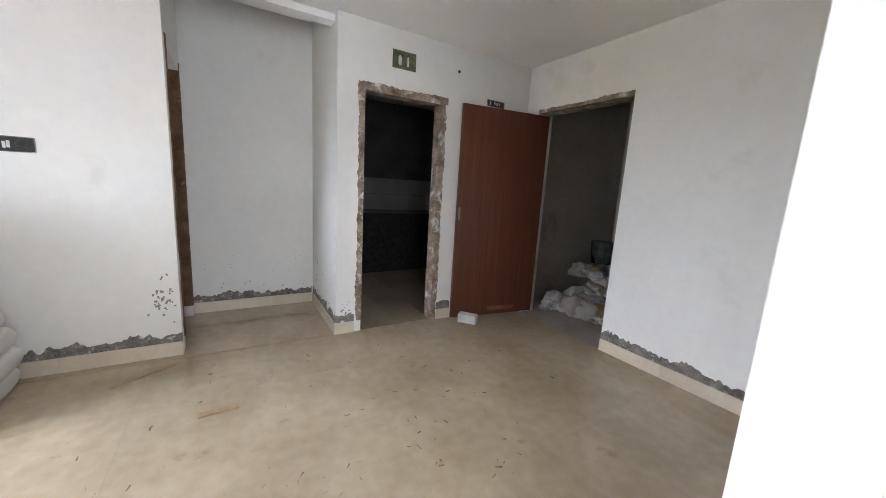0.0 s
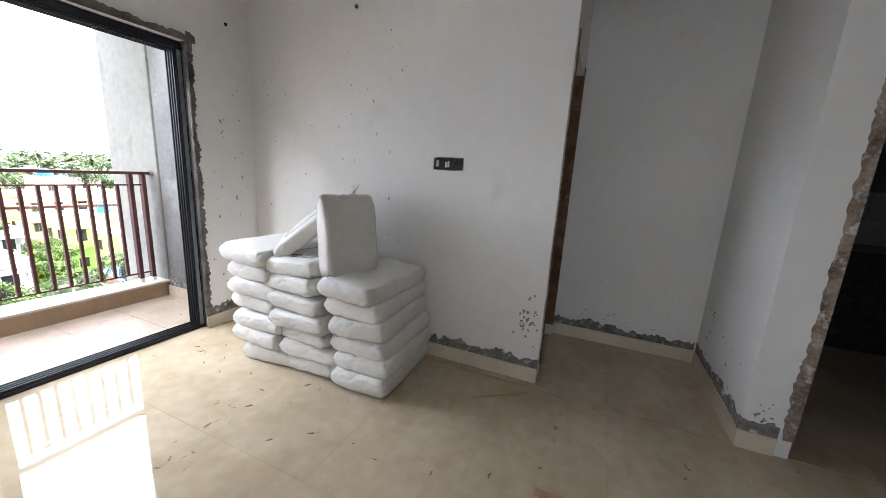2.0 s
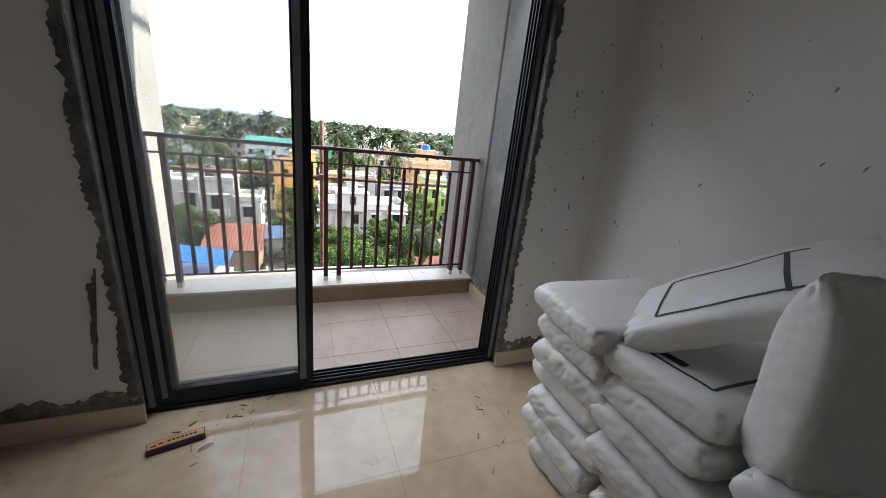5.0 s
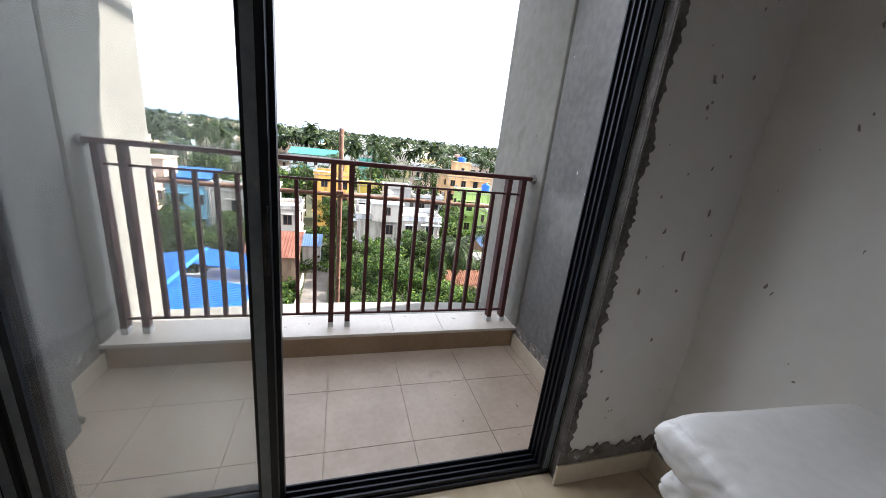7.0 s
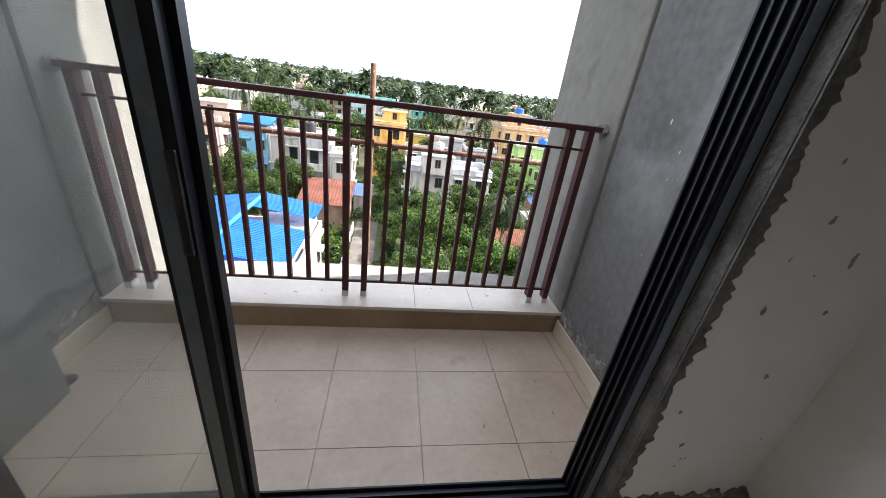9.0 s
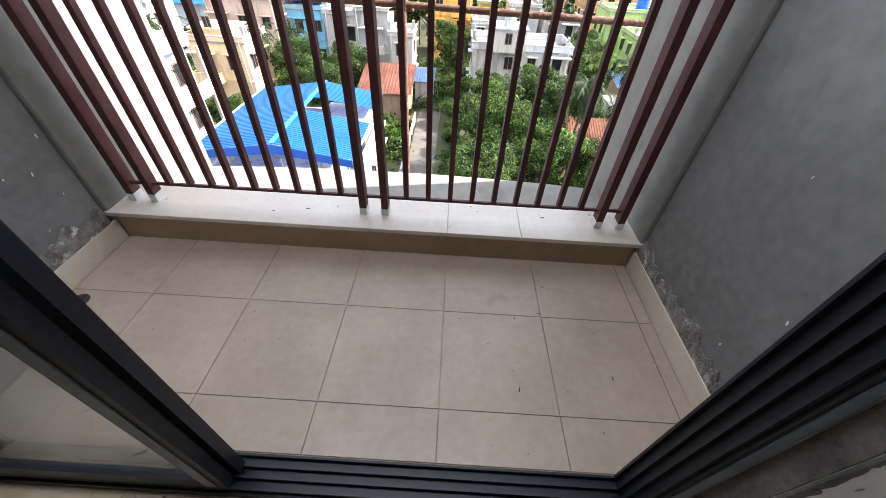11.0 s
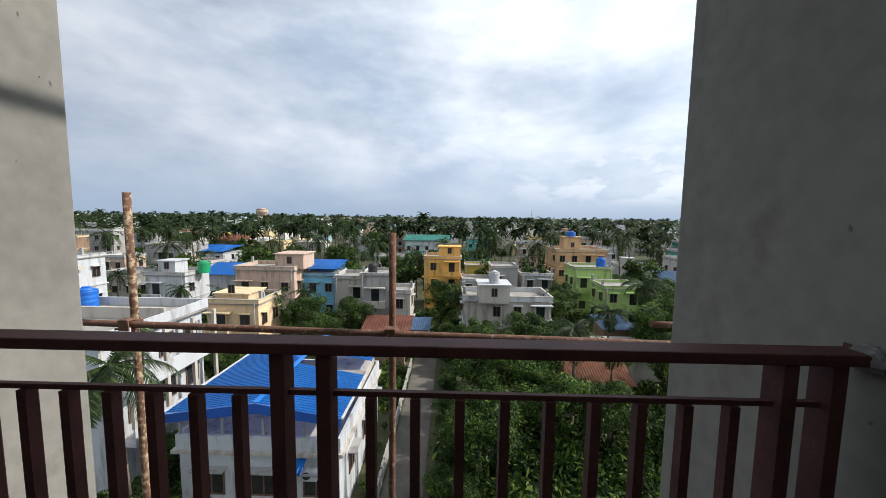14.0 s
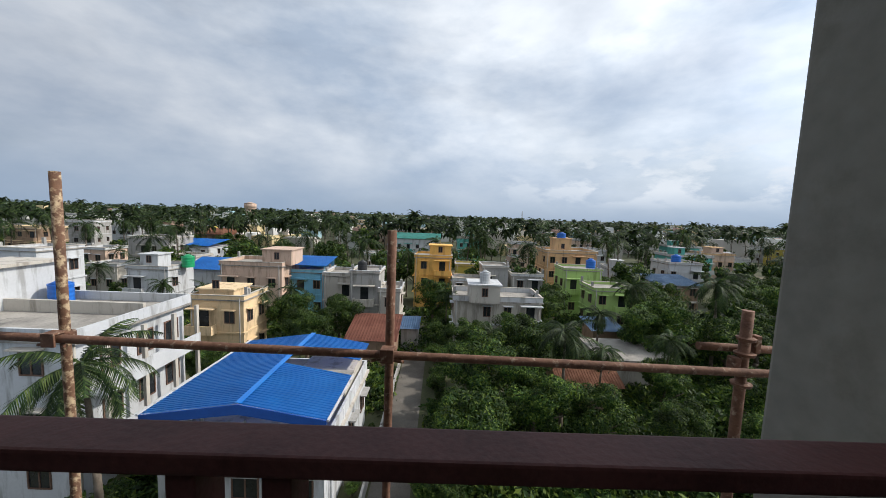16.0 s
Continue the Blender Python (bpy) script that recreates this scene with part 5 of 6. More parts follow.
part("wall", boxes((0, 6, 0, 5, 0, 3.0)), P["stone"], sh)
part("roof", boxes((-0.4, 6.4, -0.5, 5.4, 3.002, 3.16)), M_ROOFTOP, sh, "weathered grey concrete slab")
sh = thing("cottage", "low cottage with a clay tile roof under the trees", "house", at=(14.5, 33.5, G))
part("wall", boxes((0, 4.5, 0, 4, 0, 2.4)), P["brown"], sh)
part("roof_sheet", sheet((-0.4, -0.5, 2.5), (4.9, -0.5, 2.5), (4.9, 2.2, 3.6), (-0.4, 2.2, 3.6), 0.22), M_TILEROOF, sh)
part("roof_sheet", sheet((4.9, 4.6, 2.5), (-0.4, 4.6, 2.5), (-0.4, 2.2, 3.6), (4.9, 2.2, 3.6), 0.22), M_TILEROOF, sh)
sh = thing("tin_shed", "small shed with a faded blue sheet roof beyond the red shed", "shed", at=(0.4, 46, G))
part("wall", boxes((0, 1.9, 0, 3, 0, 2.4)), P["grey"], sh)
part("roof_sheet", sheet((-0.2, -0.3, 2.5), (2.1, -0.3, 2.5), (2.1, 3.2, 3.0), (-0.2, 3.2, 3.0), 0.25), M_BLUEFADED, sh)
tank(9.9, 47.6, G + 7.75, 0.62, 1.25, P["white"], "white plastic water tank on a roof tower")
tank(29.4, 64.5, G + 7.425, 0.75, 1.5, M_TANKBLUE, "blue plastic water tank on the green house")
tank(53.5, 79.5, G + 7.225, 0.9, 1.6, M_TANKBLUE, "blue plastic water tank on the white house")
tank(-31.6, 57.4, G + 6.725, 0.8, 1.5, M_TANKGREEN, "green plastic water tank on the white house")
tank(-5.3, 51.6, G + 7.925, 0.6, 1.2, M_TANKBLACK, "black water tank on the grey house")
tank(29.2, 79, G + 11.75, 0.9, 0.9, M_TANKBLUE, "blue water tank on the tan roof room")
# the elevated reservoir on the skyline
wt = thing("water_tower", "pale pink concrete water tower on legs", "water tower", at=(-168, 330, G))
wt.scale = (0.78, 0.78, 0.78)
bm = bmesh.new()
tube(bm, (0, 0, 18), (0, 0, 20), 4.0, 20, 6.5)
tube(bm, (0, 0, 20), (0, 0, 25), 6.5, 20)
tube(bm, (0, 0, 25), (0, 0, 26.6), 6.8, 20, 1.5)
part("reservoir", bm, P["pink"], wt)
for k in range(6):
    a = k * math.pi / 3
    bm = bmesh.new()
    tube(bm, (5 * math.cos(a), 5 * math.sin(a), 0), (3.9 * math.cos(a), 3.9 * math.sin(a), 18), 0.5, 8)
    part("leg", bm, P["pink"], wt)

# filler houses among the palms
rnd = random.Random(77)
cols_ = ("white", "stone", "pink", "cream", "white", "tan", "teal", "grey", "yellow", "white")
temps = []
for k, c in enumerate(cols_):
    w_, h_ = 7 + (k % 4) * 1.5, (6.8, 3.8, 7.4, 9.6)[k % 4]
    temps.append(house(-300, 300 + 20 * k, w_, 7, h_, c, c.replace("stone", "pale grey") + " house among the palms", "white", "r" if k % 2 else "l", max(1, round(h_ / 3.2)), 0.6, (1, 1, 2.6, 2.6, 2.2) if k % 3 == 0 else None))
placed = []
for k in range(100):
    for _ in range(40):
        yy = 80 + 270 * rnd.random() ** 1.3
        xx = rnd.uniform(-1.05, 1.15) * yy
        if all(abs(xx - p[0]) > 11.5 or abs(yy - p[1]) > 11 for p in placed) and not (abs(xx) < 40 and yy < 100) and not (yy < 105 and -110 < xx < -45) and not (yy > 105 and yy < 165 and -95 < xx < 40 and yy < 155):
            break
    placed.append((xx, yy))
    copy_thing(temps[k % 10], pose(xx, yy, G, 0, 0, rnd.uniform(-12, 12)))


# ---- trees ----
def quads_mesh(name, centres, normals, sizes, aspect, material, rng, extra=None):
    """Many small leaf blades (a bent quad each) in one mesh."""
    n = len(centres)
    up = rng.normal(size=(n, 3))
    t = np.cross(normals, up)
    t /= np.linalg.norm(t, axis=1, keepdims=True) + 1e-9
    b = np.cross(normals, t)
    t, b = t * sizes[:, None], b * sizes[:, None] * aspect
    v = np.stack([centres - t, centres - b * 0.6, centres + t, centres + b * 0.6], axis=1).reshape(-1, 3)
    me = bpy.data.meshes.new(name)
    me.from_pydata(v.tolist(), [], np.arange(4 * n).reshape(-1, 4).tolist())
    me.materials.append(material)
    return me


def crown_mesh(seed, r, h, leaves, size, lobes=34):
    rng = np.random.default_rng(seed)
    lc = rng.normal(size=(lobes, 3))
    lc /= np.linalg.norm(lc, axis=1, keepdims=True)
    lc *= np.array([r * 0.68, r * 0.68, h * 0.34]) * rng.uniform(0.55, 1.2, (lobes, 1))
    lr = r * rng.uniform(0.16, 0.34, lobes)
    which = rng.integers(0, lobes, leaves)
    d = rng.normal(size=(leaves, 3))
    d /= np.linalg.norm(d, axis=1, keepdims=True)
    rad = lr[which] * rng.uniform(0.45, 1.08, leaves) ** 0.5
    c = lc[which] + d * rad[:, None] * np.array([1, 1, 0.75])
    nrm = d + rng.normal(size=(leaves, 3)) * 0.5 + np.array([0, 0, 0.35])
    nrm /= np.linalg.norm(nrm, axis=1, keepdims=True)
    c[:, 2] += h * 0.5
    return quads_mesh("crown", c, nrm, size * rng.uniform(0.6, 1.25, leaves), 0.55, M_LEAF, rng)


def trunk_bm(seed, h, r, limbs, spread):
    rnd_ = random.Random(seed)
    bm = bmesh.new()
    tube(bm, (0, 0, -0.1), (0.1, 0.05, h * 0.5), r, 8, r * 0.75)
    tube(bm, (0.1, 0.05, h * 0.5), (0, 0.1, h), r * 0.75, 8, r * 0.5)
    for i in range(limbs):
        a = 2 * math.pi * i / limbs + rnd_.uniform(-0.4, 0.4)
        z = h * rnd_.uniform(0.6, 0.95)
        tube(bm, (0, 0.08, z), (spread * math.cos(a), spread * math.sin(a), z + spread * rnd_.uniform(0.6, 1.1)), r * 0.4, 6, r * 0.12)
    return bm


def tree_kind(seed, r, h, trunk_h, leaves, size):
    e = thing("tree", "leafy dark green broad-leaved tree", "tree", "broad-leaved trees")
    part("trunk", trunk_bm(seed, trunk_h, r * 0.07 + 0.06, 6, r * 0.6), M_BARK, e)
    cr = part("crown", crown_mesh(seed, r, h, leaves, size), None, e)
    cr.location = (0, 0, trunk_h * 0.8)
    return e


near_kinds = [tree_kind(s, 3.3, 5.2, 2.4, 15000, 0.135) for s in (1, 2, 3)]
mid_kinds = [tree_kind(s, 4.0, 6.0, 3.0, 1700, 0.46) for s in (4, 5, 6)]
spots = [(7.6, 31.5, 1.05), (11.8, 36.5, 1.05), (6.6, 26.0, 0.85), (11.2, 29.0, 0.9), (15.2, 28.5, 0.75), (-11.6, 45.5, 0.95), (-8.6, 41.5, 0.8), (-6.6, 46.2, 0.9), (-13.6, 34.8, 0.62), (-10.6, 36.4, 0.6),
         (26.5, 41.5, 1.15), (31, 47, 1.1), (23, 34, 0.7), (3.9, 57, 0.95), (-15.5, 35.5, 0.55), (20, 28, 0.65), (35, 55, 1.1), (33, 40, 1.0), (18.5, 52, 0.9), (-9.8, 20.5, 0.5), (-11.0, 25.5, 0.42), (40, 48, 1.1), (21, 58, 0.9), (27.5, 30, 0.85), (36, 33, 1.0), (46, 42, 1.1), (38, 42.5, 1.0), (50, 55, 1.15), (24.5, 26.5, 0.6), (43, 36, 1.0), (19, 37, 0.6), (57, 62, 1.15), (33, 66, 0.95), (8.2, 42.6, 0.72), (12.6, 43.4, 0.8), (16.6, 44.2, 0.7), (5.0, 44.5, 0.6)]
for k, (xx, yy, s) in enumerate(spots):
    rz = k * 67
    m4 = pose(xx, yy, G, 0, 0, rz)
    if k < 3:
        near_kinds[k].matrix_basis = m4 @ Matrix.Diagonal((s, s, s, 1))
    else:
        c = copy_thing(near_kinds[k % 3], m4)
        c.scale = (s, s, s)


rnd = random.Random(18)
for k in range(44):
    yy = 19.0 + 0.95 * k
    sc = rnd.uniform(0.2, 0.42)
    xx = rnd.uniform(4.2, 5.6) if k % 3 else rnd.uniform(-0.1, 0.45)
    if not k % 3:
        sc *= 0.42
    c = copy_thing(near_kinds[k % 3], pose(xx, yy, G, 0, 0, k * 41))
    c.scale = (sc, sc, sc * rnd.uniform(0.7, 1.1))


def palm_mesh(seed, fronds, leaflets, length, wide):
    rng = np.random.default_rng(seed)
    verts, faces = [], []
    for i in range(fronds):
        az = 2 * math.pi * (i * 0.382) + rng.uniform(-0.2, 0.2)
        el = rng.uniform(-0.75, 1.2)
        L = length * rng.uniform(0.85, 1.1)
        hd = np.array([math.cos(az), math.sin(az), 0])
        sd = np.array([-math.sin(az), math.cos(az), 0])
        prev, ang = np.array([0.0, 0, 0]), el
        pts = [prev]
        for s in range(leaflets):
            ang -= (1.15 + 0.7 * rng.random()) / leaflets
            prev = prev + (hd * math.cos(ang) + np.array([0, 0, math.sin(ang)])) * L / leaflets
            pts.append(prev)
        for s in range(1, leaflets):
            p, d = pts[s], pts[s + 1] - pts[s - 1]
            d = d / (np.linalg.norm(d) + 1e-9)
            ll = L * 0.24 * math.sin(math.pi * (0.12 + 0.83 * s / leaflets)) * rng.uniform(0.8, 1.15)
            for sg in (-1, 1):
                tip = p + (sd * sg * 0.8 + d * 0.5 + np.array([0, 0, -0.3 - 0.45 * rng.random()])) * ll
                k = len(verts)
                verts += [p - d * wide, p + d * wide, tip]
                faces.append((k, k + 1, k + 2))
        for s in range(leaflets):
            k = len(verts)
            a, b = pts[s], pts[s + 1]
            w_ = 0.035 * (1 - s / leaflets) + 0.012
            verts += [a - sd * w_, a + sd * w_, b + sd * w_, b - sd * w_]
            faces.append((k, k + 1, k + 2, k + 3))
    me = bpy.data.meshes.new("crown")
    me.from_pydata([tuple(map(float, v)) for v in verts], [], faces)
    me.materials.append(M_PALM)
    return me


def palm_kind(seed, h, fronds, leaflets, length, wide):
    e = thing("palm_tree", "tall coconut palm with drooping fronds", "palm tree", "coconut palms")
    bm = bmesh.new()
    rnd_ = random.Random(seed)
    p = Vector((0, 0, -0.1))
    lean_ = Vector((rnd_.uniform(-0.12, 0.12), rnd_.uniform(-0.12, 0.12), 0))
    for i in range(6):
        q = Vector((0, 0, h * (i + 1) / 6)) + lean_ * h * ((i + 1) / 6) ** 2
        tube(bm, p, q, 0.19 - 0.018 * i, 7, 0.172 - 0.018 * i)
        p = q
    part("trunk", bm, M_BARK, e)
    c = part("crown", palm_mesh(seed, fronds, leaflets, length, wide), None, e)
    c.location = p
    return e


near_palms = [palm_kind(s, 9.0, 24, 44, 3.1, 0.035) for s in (11, 12)]
mid_palms = [palm_kind(s, 10.6, 17, 13, 4.2, 0.12) for s in (13, 14, 15)]
psp = [(13.7, 31, 0.84), (-9.3, 20.5, 1.0), (17.5, 33.5, 0.6), (23, 34, 0.68), (-14.6, 44.5, 0.72), (-12.3, 47.5, 0.7), (-24.5, 50, 0.62), (-29, 49, 0.66), (46, 56, 0.84), (-26, 36.5, 0.6), (20.5, 41, 0.7), (33, 42, 1.05), (27, 47, 0.9), (9.5, 38.5, 0.55), (5.6, 52, 0.6)]
for k, (xx, yy, s) in enumerate(psp):
    m4 = pose(xx, yy, G, 0, 0, k * 97)
    if k < 2:
        near_palms[k].matrix_basis = m4 @ Matrix.Diagonal((s, s, s, 1))
    else:
        copy_thing(near_palms[k % 2], m4).scale = (s, s, s)
rnd = random.Random(9)
first = {}
count = 0
for k in range(480):
    yy = 62 + 300 * rnd.random() ** 1.15
    xx = rnd.uniform(-1.2, 1.3) * yy
    if any(p[0] - 2 < xx < p[0] + 11 and p[1] - 9 < yy < p[1] + 8 for p in placed) or (-40 < xx < 60 and yy < 84) or (yy < 100 and -70 < xx < -45) or (-12 < xx < 36 and 98 < yy < 138) or (-28 < xx < 0 and 138 < yy < 160):
        continue
    kind = mid_palms[k % 3] if rnd.random() < 0.82 else mid_kinds[k % 3]
    s = rnd.uniform(0.8, 1.22) if kind in mid_palms else rnd.uniform(0.75, 1.25)
    m4 = pose(xx, yy, G, 0, 0, rnd.uniform(0, 360))
    if kind.name not in first:
        first[kind.name] = 1
        kind.matrix_basis = m4 @ Matrix.Diagonal((s, s, s, 1))
    else:
        copy_thing(kind, m4).scale = (s, s, s)
for k, (xx, yy, s) in enumerate(((12.5, 72, 0.95), (22, 74, 1.0), (20, 70, 0.9), (-1.5, 72, 0.8), (38, 70, 1.0), (42, 84, 1.05), (-12, 66, 0.9), (-8, 70, 1.0), (-3, 80, 1.0), (4, 84, 0.9), (-30, 76, 1.0), (-22, 80, 1.0), (-38, 84, 1.05), (15, 88, 1.0), (30, 92, 1.0), (48, 92, 1.1), (60, 84, 1.1), (-48, 70, 0.9), (-55, 62, 0.9))):
    copy_thing(mid_palms[k % 3] if k % 2 else mid_kinds[k % 3], pose(xx, yy, G, 0, 0, k * 51)).scale = (s, s, s)

# gardens between the houses
rnd = random.Random(61)
made_ = 0
while made_ < 150:
    yy = rnd.uniform(44, 150)
    xx = rnd.uniform(-1.15, 1.2) * yy
    if any(p[0] - 2.2 < xx < p[0] + p[2] + 2.2 and p[1] - 5 < yy < p[1] + p[3] + 2 for p in PLOTS) or (yy < 62 and -32 < xx < 34) or any(p[0] - 2 < xx < p[0] + 12 and p[1] - 4 < yy < p[1] + 9 for p in placed):
        continue
    s = rnd.uniform(0.45, 0.85)
    copy_thing(mid_kinds[made_ % 3] if made_ % 4 else mid_palms[made_ % 3], pose(xx, yy, G, 0, 0, rnd.uniform(0, 360))).scale = (s, s, s * rnd.uniform(0.85, 1.15))
    made_ += 1
# low trees between the houses on the far side of the lane
made_ = 0
while made_ < 34:
    xx, yy = rnd.uniform(-70, -33), rnd.uniform(52, 90)
    if any(p[0] - 1.6 < xx < p[0] + p[2] + 1.6 and p[1] - 3 < yy < p[1] + p[3] + 1.6 for p in PLOTS):
        continue
    s = rnd.uniform(0.38, 0.66)
    copy_thing(mid_kinds[made_ % 3] if made_ % 3 else mid_palms[made_ % 3], pose(xx, yy, G, 0, 0, rnd.uniform(0, 360))).scale = (s, s, s)
    made_ += 1
mast = thing("radio_mast", "thin steel lattice radio mast on the skyline", "mast", at=(139, 600, G))
bm = bmesh.new()
for sx, sy in ((-1, -1), (1, -1), (1, 1), (-1, 1)):
    tube(bm, (sx * 1.2, sy * 1.2, 0), (sx * 0.35, sy * 0.35, 27), 0.14, 5)
part("legs", bm, P["grey"], mast)
for k in range(6):
    z_, r_ = 3 + 4 * k, 1.15 - 0.13 * k
    part("brace", ring(-r_, r_, -r_, r_, z_, z_ + 0.2, 0.15), P["grey"], mast)

# far woods, up to the horizon
rng = np.random.default_rng(3)
n = 4200
yy = 230 + 1900 * rng.random(n) ** 1.9
xx = rng.uniform(-1.35, 1.4, n) * yy
hh = rng.uniform(7, 13.5, n)
per = 16
c = np.repeat(np.stack([xx, yy, G + hh * 0.7], 1), per, axis=0)
off = rng.normal(size=(n * per, 3)) * np.array([2.6, 2.6, 1.9])
nr = off / (np.linalg.norm(off, axis=1, keepdims=True) + 1e-6) + rng.normal(size=off.shape) * 0.4
nr /= np.linalg.norm(nr, axis=1, keepdims=True)
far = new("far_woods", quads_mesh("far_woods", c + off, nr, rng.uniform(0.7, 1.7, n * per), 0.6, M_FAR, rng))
tagged(far, "green palm woods reaching to the horizon, haze put into their colour", "woods", kind="stuff")

m_fh = bpy.data.materials.new("far_house_paint")
m_fh.use_nodes = True
fn_, fl_ = m_fh.node_tree.nodes, m_fh.node_tree.links
fg, fr_ = fn_.new("ShaderNodeNewGeometry"), fn_.new("ShaderNodeValToRGB")
fr_.color_ramp.interpolation = "CONSTANT"
fr_.color_ramp.elements[0].color, fr_.color_ramp.elements[1].color = (0.62, 0.62, 0.6, 1), (0.55, 0.42, 0.3, 1)
for at_, c_ in ((0.3, (0.5, 0.47, 0.43, 1)), (0.5, (0.62, 0.5, 0.28, 1)), (0.62, (0.5, 0.32, 0.26, 1)), (0.75, (0.3, 0.45, 0.5, 1)), (0.85, (0.66, 0.64, 0.6, 1))):
    fr_.color_ramp.elements.new(at_).color = c_
fl_.new(fg.outputs["Random Per Island"], fr_.inputs["Fac"])
fl_.new(fr_.outputs["Color"], fn_["Principled BSDF"].inputs["Base Color"])
fn_["Principled BSDF"].inputs["Roughness"].default_value = 0.9
rnd = random.Random(123)
bm = bmesh.new()
for k in range(420):
    yy = 150 + 750 * rnd.random() ** 1.5
    xx = rnd.uniform(-1.2, 1.3) * yy
    w_, h_ = rnd.uniform(6, 13), rnd.choice((4, 6.5, 7, 9.5, 10.5))
    box(bm, xx, xx + w_, yy, yy + 8, G, G + h_)
    if k % 3 == 0:
        box(bm, xx + w_ * 0.2, xx + w_ * 0.55, yy + 1, yy + 5, G + h_ + 0.02, G + h_ + 2.4)
tagged(new("far_houses", mesh_of("far_houses", bm, m_fh)), "pale houses of the far town among the trees", "houses", kind="stuff")


def far_palms(n, seed):
    """Feathery palm heads and thin trunks on the skyline, joined."""
    rng = np.random.default_rng(seed)
    vs, fs, k0 = [], [], 0
    fr, seg = 13, 3
    az = np.arange(fr) * 2.4
    unit_v, unit_f = [], []
    for i in range(fr):
        el, p = 1.15 - 1.5 * (i / fr), np.zeros(3)
        hd, sd = np.array([math.cos(az[i]), math.sin(az[i]), 0]), np.array([-math.sin(az[i]), math.cos(az[i]), 0])
        for s in range(seg):
            q = p + hd * math.cos(el) * 1.35 + np.array([0, 0, math.sin(el) * 1.35])
            w0, w1 = (0.18, 0.62, 0.5)[s], (0.62, 0.5, 0.05)[s]
            dr = np.array([0, 0, -0.5])
            k = len(unit_v)
            unit_v += [p, q, q + sd * w1 + dr * w1, p + sd * w0 + dr * w0, q - sd * w1 + dr * w1, p - sd * w0 + dr * w0]
            unit_f += [(k, k + 1, k + 2, k + 3), (k + 1, k, k + 5, k + 4)]
            p, el = q, el - 0.75
    unit_v, unit_f = np.array(unit_v), np.array(unit_f)
    for i in range(n):
        y = 130 + 900 * rng.random() ** 1.7
        x = rng.uniform(-1.3, 1.4) * y
        h, a, s = 8.2 + 5.4 * rng.random() ** 1.5 + (1.6 if i % 9 == 0 else 0.0) + min(2.2, y / 300), rng.uniform(0, 6.28), rng.uniform(0.8, 1.15)
        ca, sa = math.cos(a), math.sin(a)
        v = unit_v @ np.array([[ca, sa, 0], [-sa, ca, 0], [0, 0, 1]]) * s + np.array([x, y, G + h])
        t = np.array([[x - 0.1, y, G + h - 2.2], [x + 0.1, y, G + h - 2.2], [x + 0.07, y, G + h], [x - 0.07, y, G + h]])
        vs.append(v)
        fs.append(unit_f + k0)
        k0 += len(v)
        vs.append(t)
        fs.append(np.arange(4)[None] + k0)
        k0 += 4
    me = bpy.data.meshes.new("far_palms")
    me.from_pydata(np.concatenate(vs).tolist(), [], np.concatenate(fs).tolist())
    me.materials.append(M_PALM)
    return me


tagged(new("far_palms", far_palms(1500, 21)), "coconut palms standing out on the far skyline", "palms", kind="stuff")

# undergrowth in the gardens
rng = np.random.default_rng(8)
pts = []
for (x0, x1, y0, y1, k) in ((4.2, 26, 14, 34, 6500), (24, 46, 14, 34, 4500), (14, 46, 34, 48, 4500), (-12, -9.2, 14, 40, 1600), (-14, 0.5, 33, 40, 1500), (-20, 40, 44, 62, 5000), (-45, -20, 34, 60, 2000)):
    pts.append(np.stack([rng.uniform(x0, x1, k), rng.uniform(y0, y1, k), np.full(k, G)], 1))
base = np.concatenate(pts)
per = 9
c = np.repeat(base, per, axis=0)
lump = 0.4 + 1.0 * np.abs(np.sin(c[:, 0] * 0.9) * np.cos(c[:, 1] * 0.7))
off = rng.normal(size=c.shape) * np.array([0.35, 0.35, 0.0])
off[:, 2] = rng.random(len(c)) * lump * 1.1
nr = rng.normal(size=c.shape) + np.array([0, 0, 0.9])
nr /= np.linalg.norm(nr, axis=1, keepdims=True)
bush = new("undergrowth", quads_mesh("undergrowth", c + off, nr, rng.uniform(0.12, 0.34, len(c)), 0.6, M_LEAF, rng))
tagged(bush, "tangled green undergrowth in the gardens", "undergrowth", kind="stuff")

# ---- floor tiles ----
def tile_mesh(name, w, d, th, m, bev=0.0003):
    bm = boxes((-w / 2, w / 2, -d / 2, d / 2, -th, 0))
    tops = [e for e in bm.edges if all(v.co.z > -1e-6 for v in e.verts)]
    bmesh.ops.bevel(bm, geom=tops, offset=bev, segments=1, affect="EDGES")
    return mesh_of(name, bm, m)


floor = thing("floor", "polished beige marble tile floor strewn with dust", "floor", kind="structure")
def lay(parent, x0, x1, y0, y1, ox, oy, size, z, th, m, joint=0.0015):
    """Tiles on a grid through (ox, oy), cut at the edges of the area."""
    cache = {}
    i0, i1 = math.floor((x0 - ox) / size), math.ceil((x1 - ox) / size)
    j0, j1 = math.floor((y0 - oy) / size), math.ceil((y1 - oy) / size)
    for i in range(i0, i1):
        for j in range(j0, j1):
            a0, a1 = max(x0, ox + i * size), min(x1, ox + (i + 1) * size)
            b0, b1 = max(y0, oy + j * size), min(y1, oy + (j + 1) * size)
            if a1 - a0 < 0.02 or b1 - b0 < 0.02:
                continue
            key = (round(a1 - a0, 3), round(b1 - b0, 3))
            if key not in cache:
                cache[key] = tile_mesh("tile", key[0] - joint, key[1] - joint, th, m)
            t = part("tile", cache[key], None, parent)
            t.location = (0.5 * (a0 + a1), 0.5 * (b0 + b1), z)


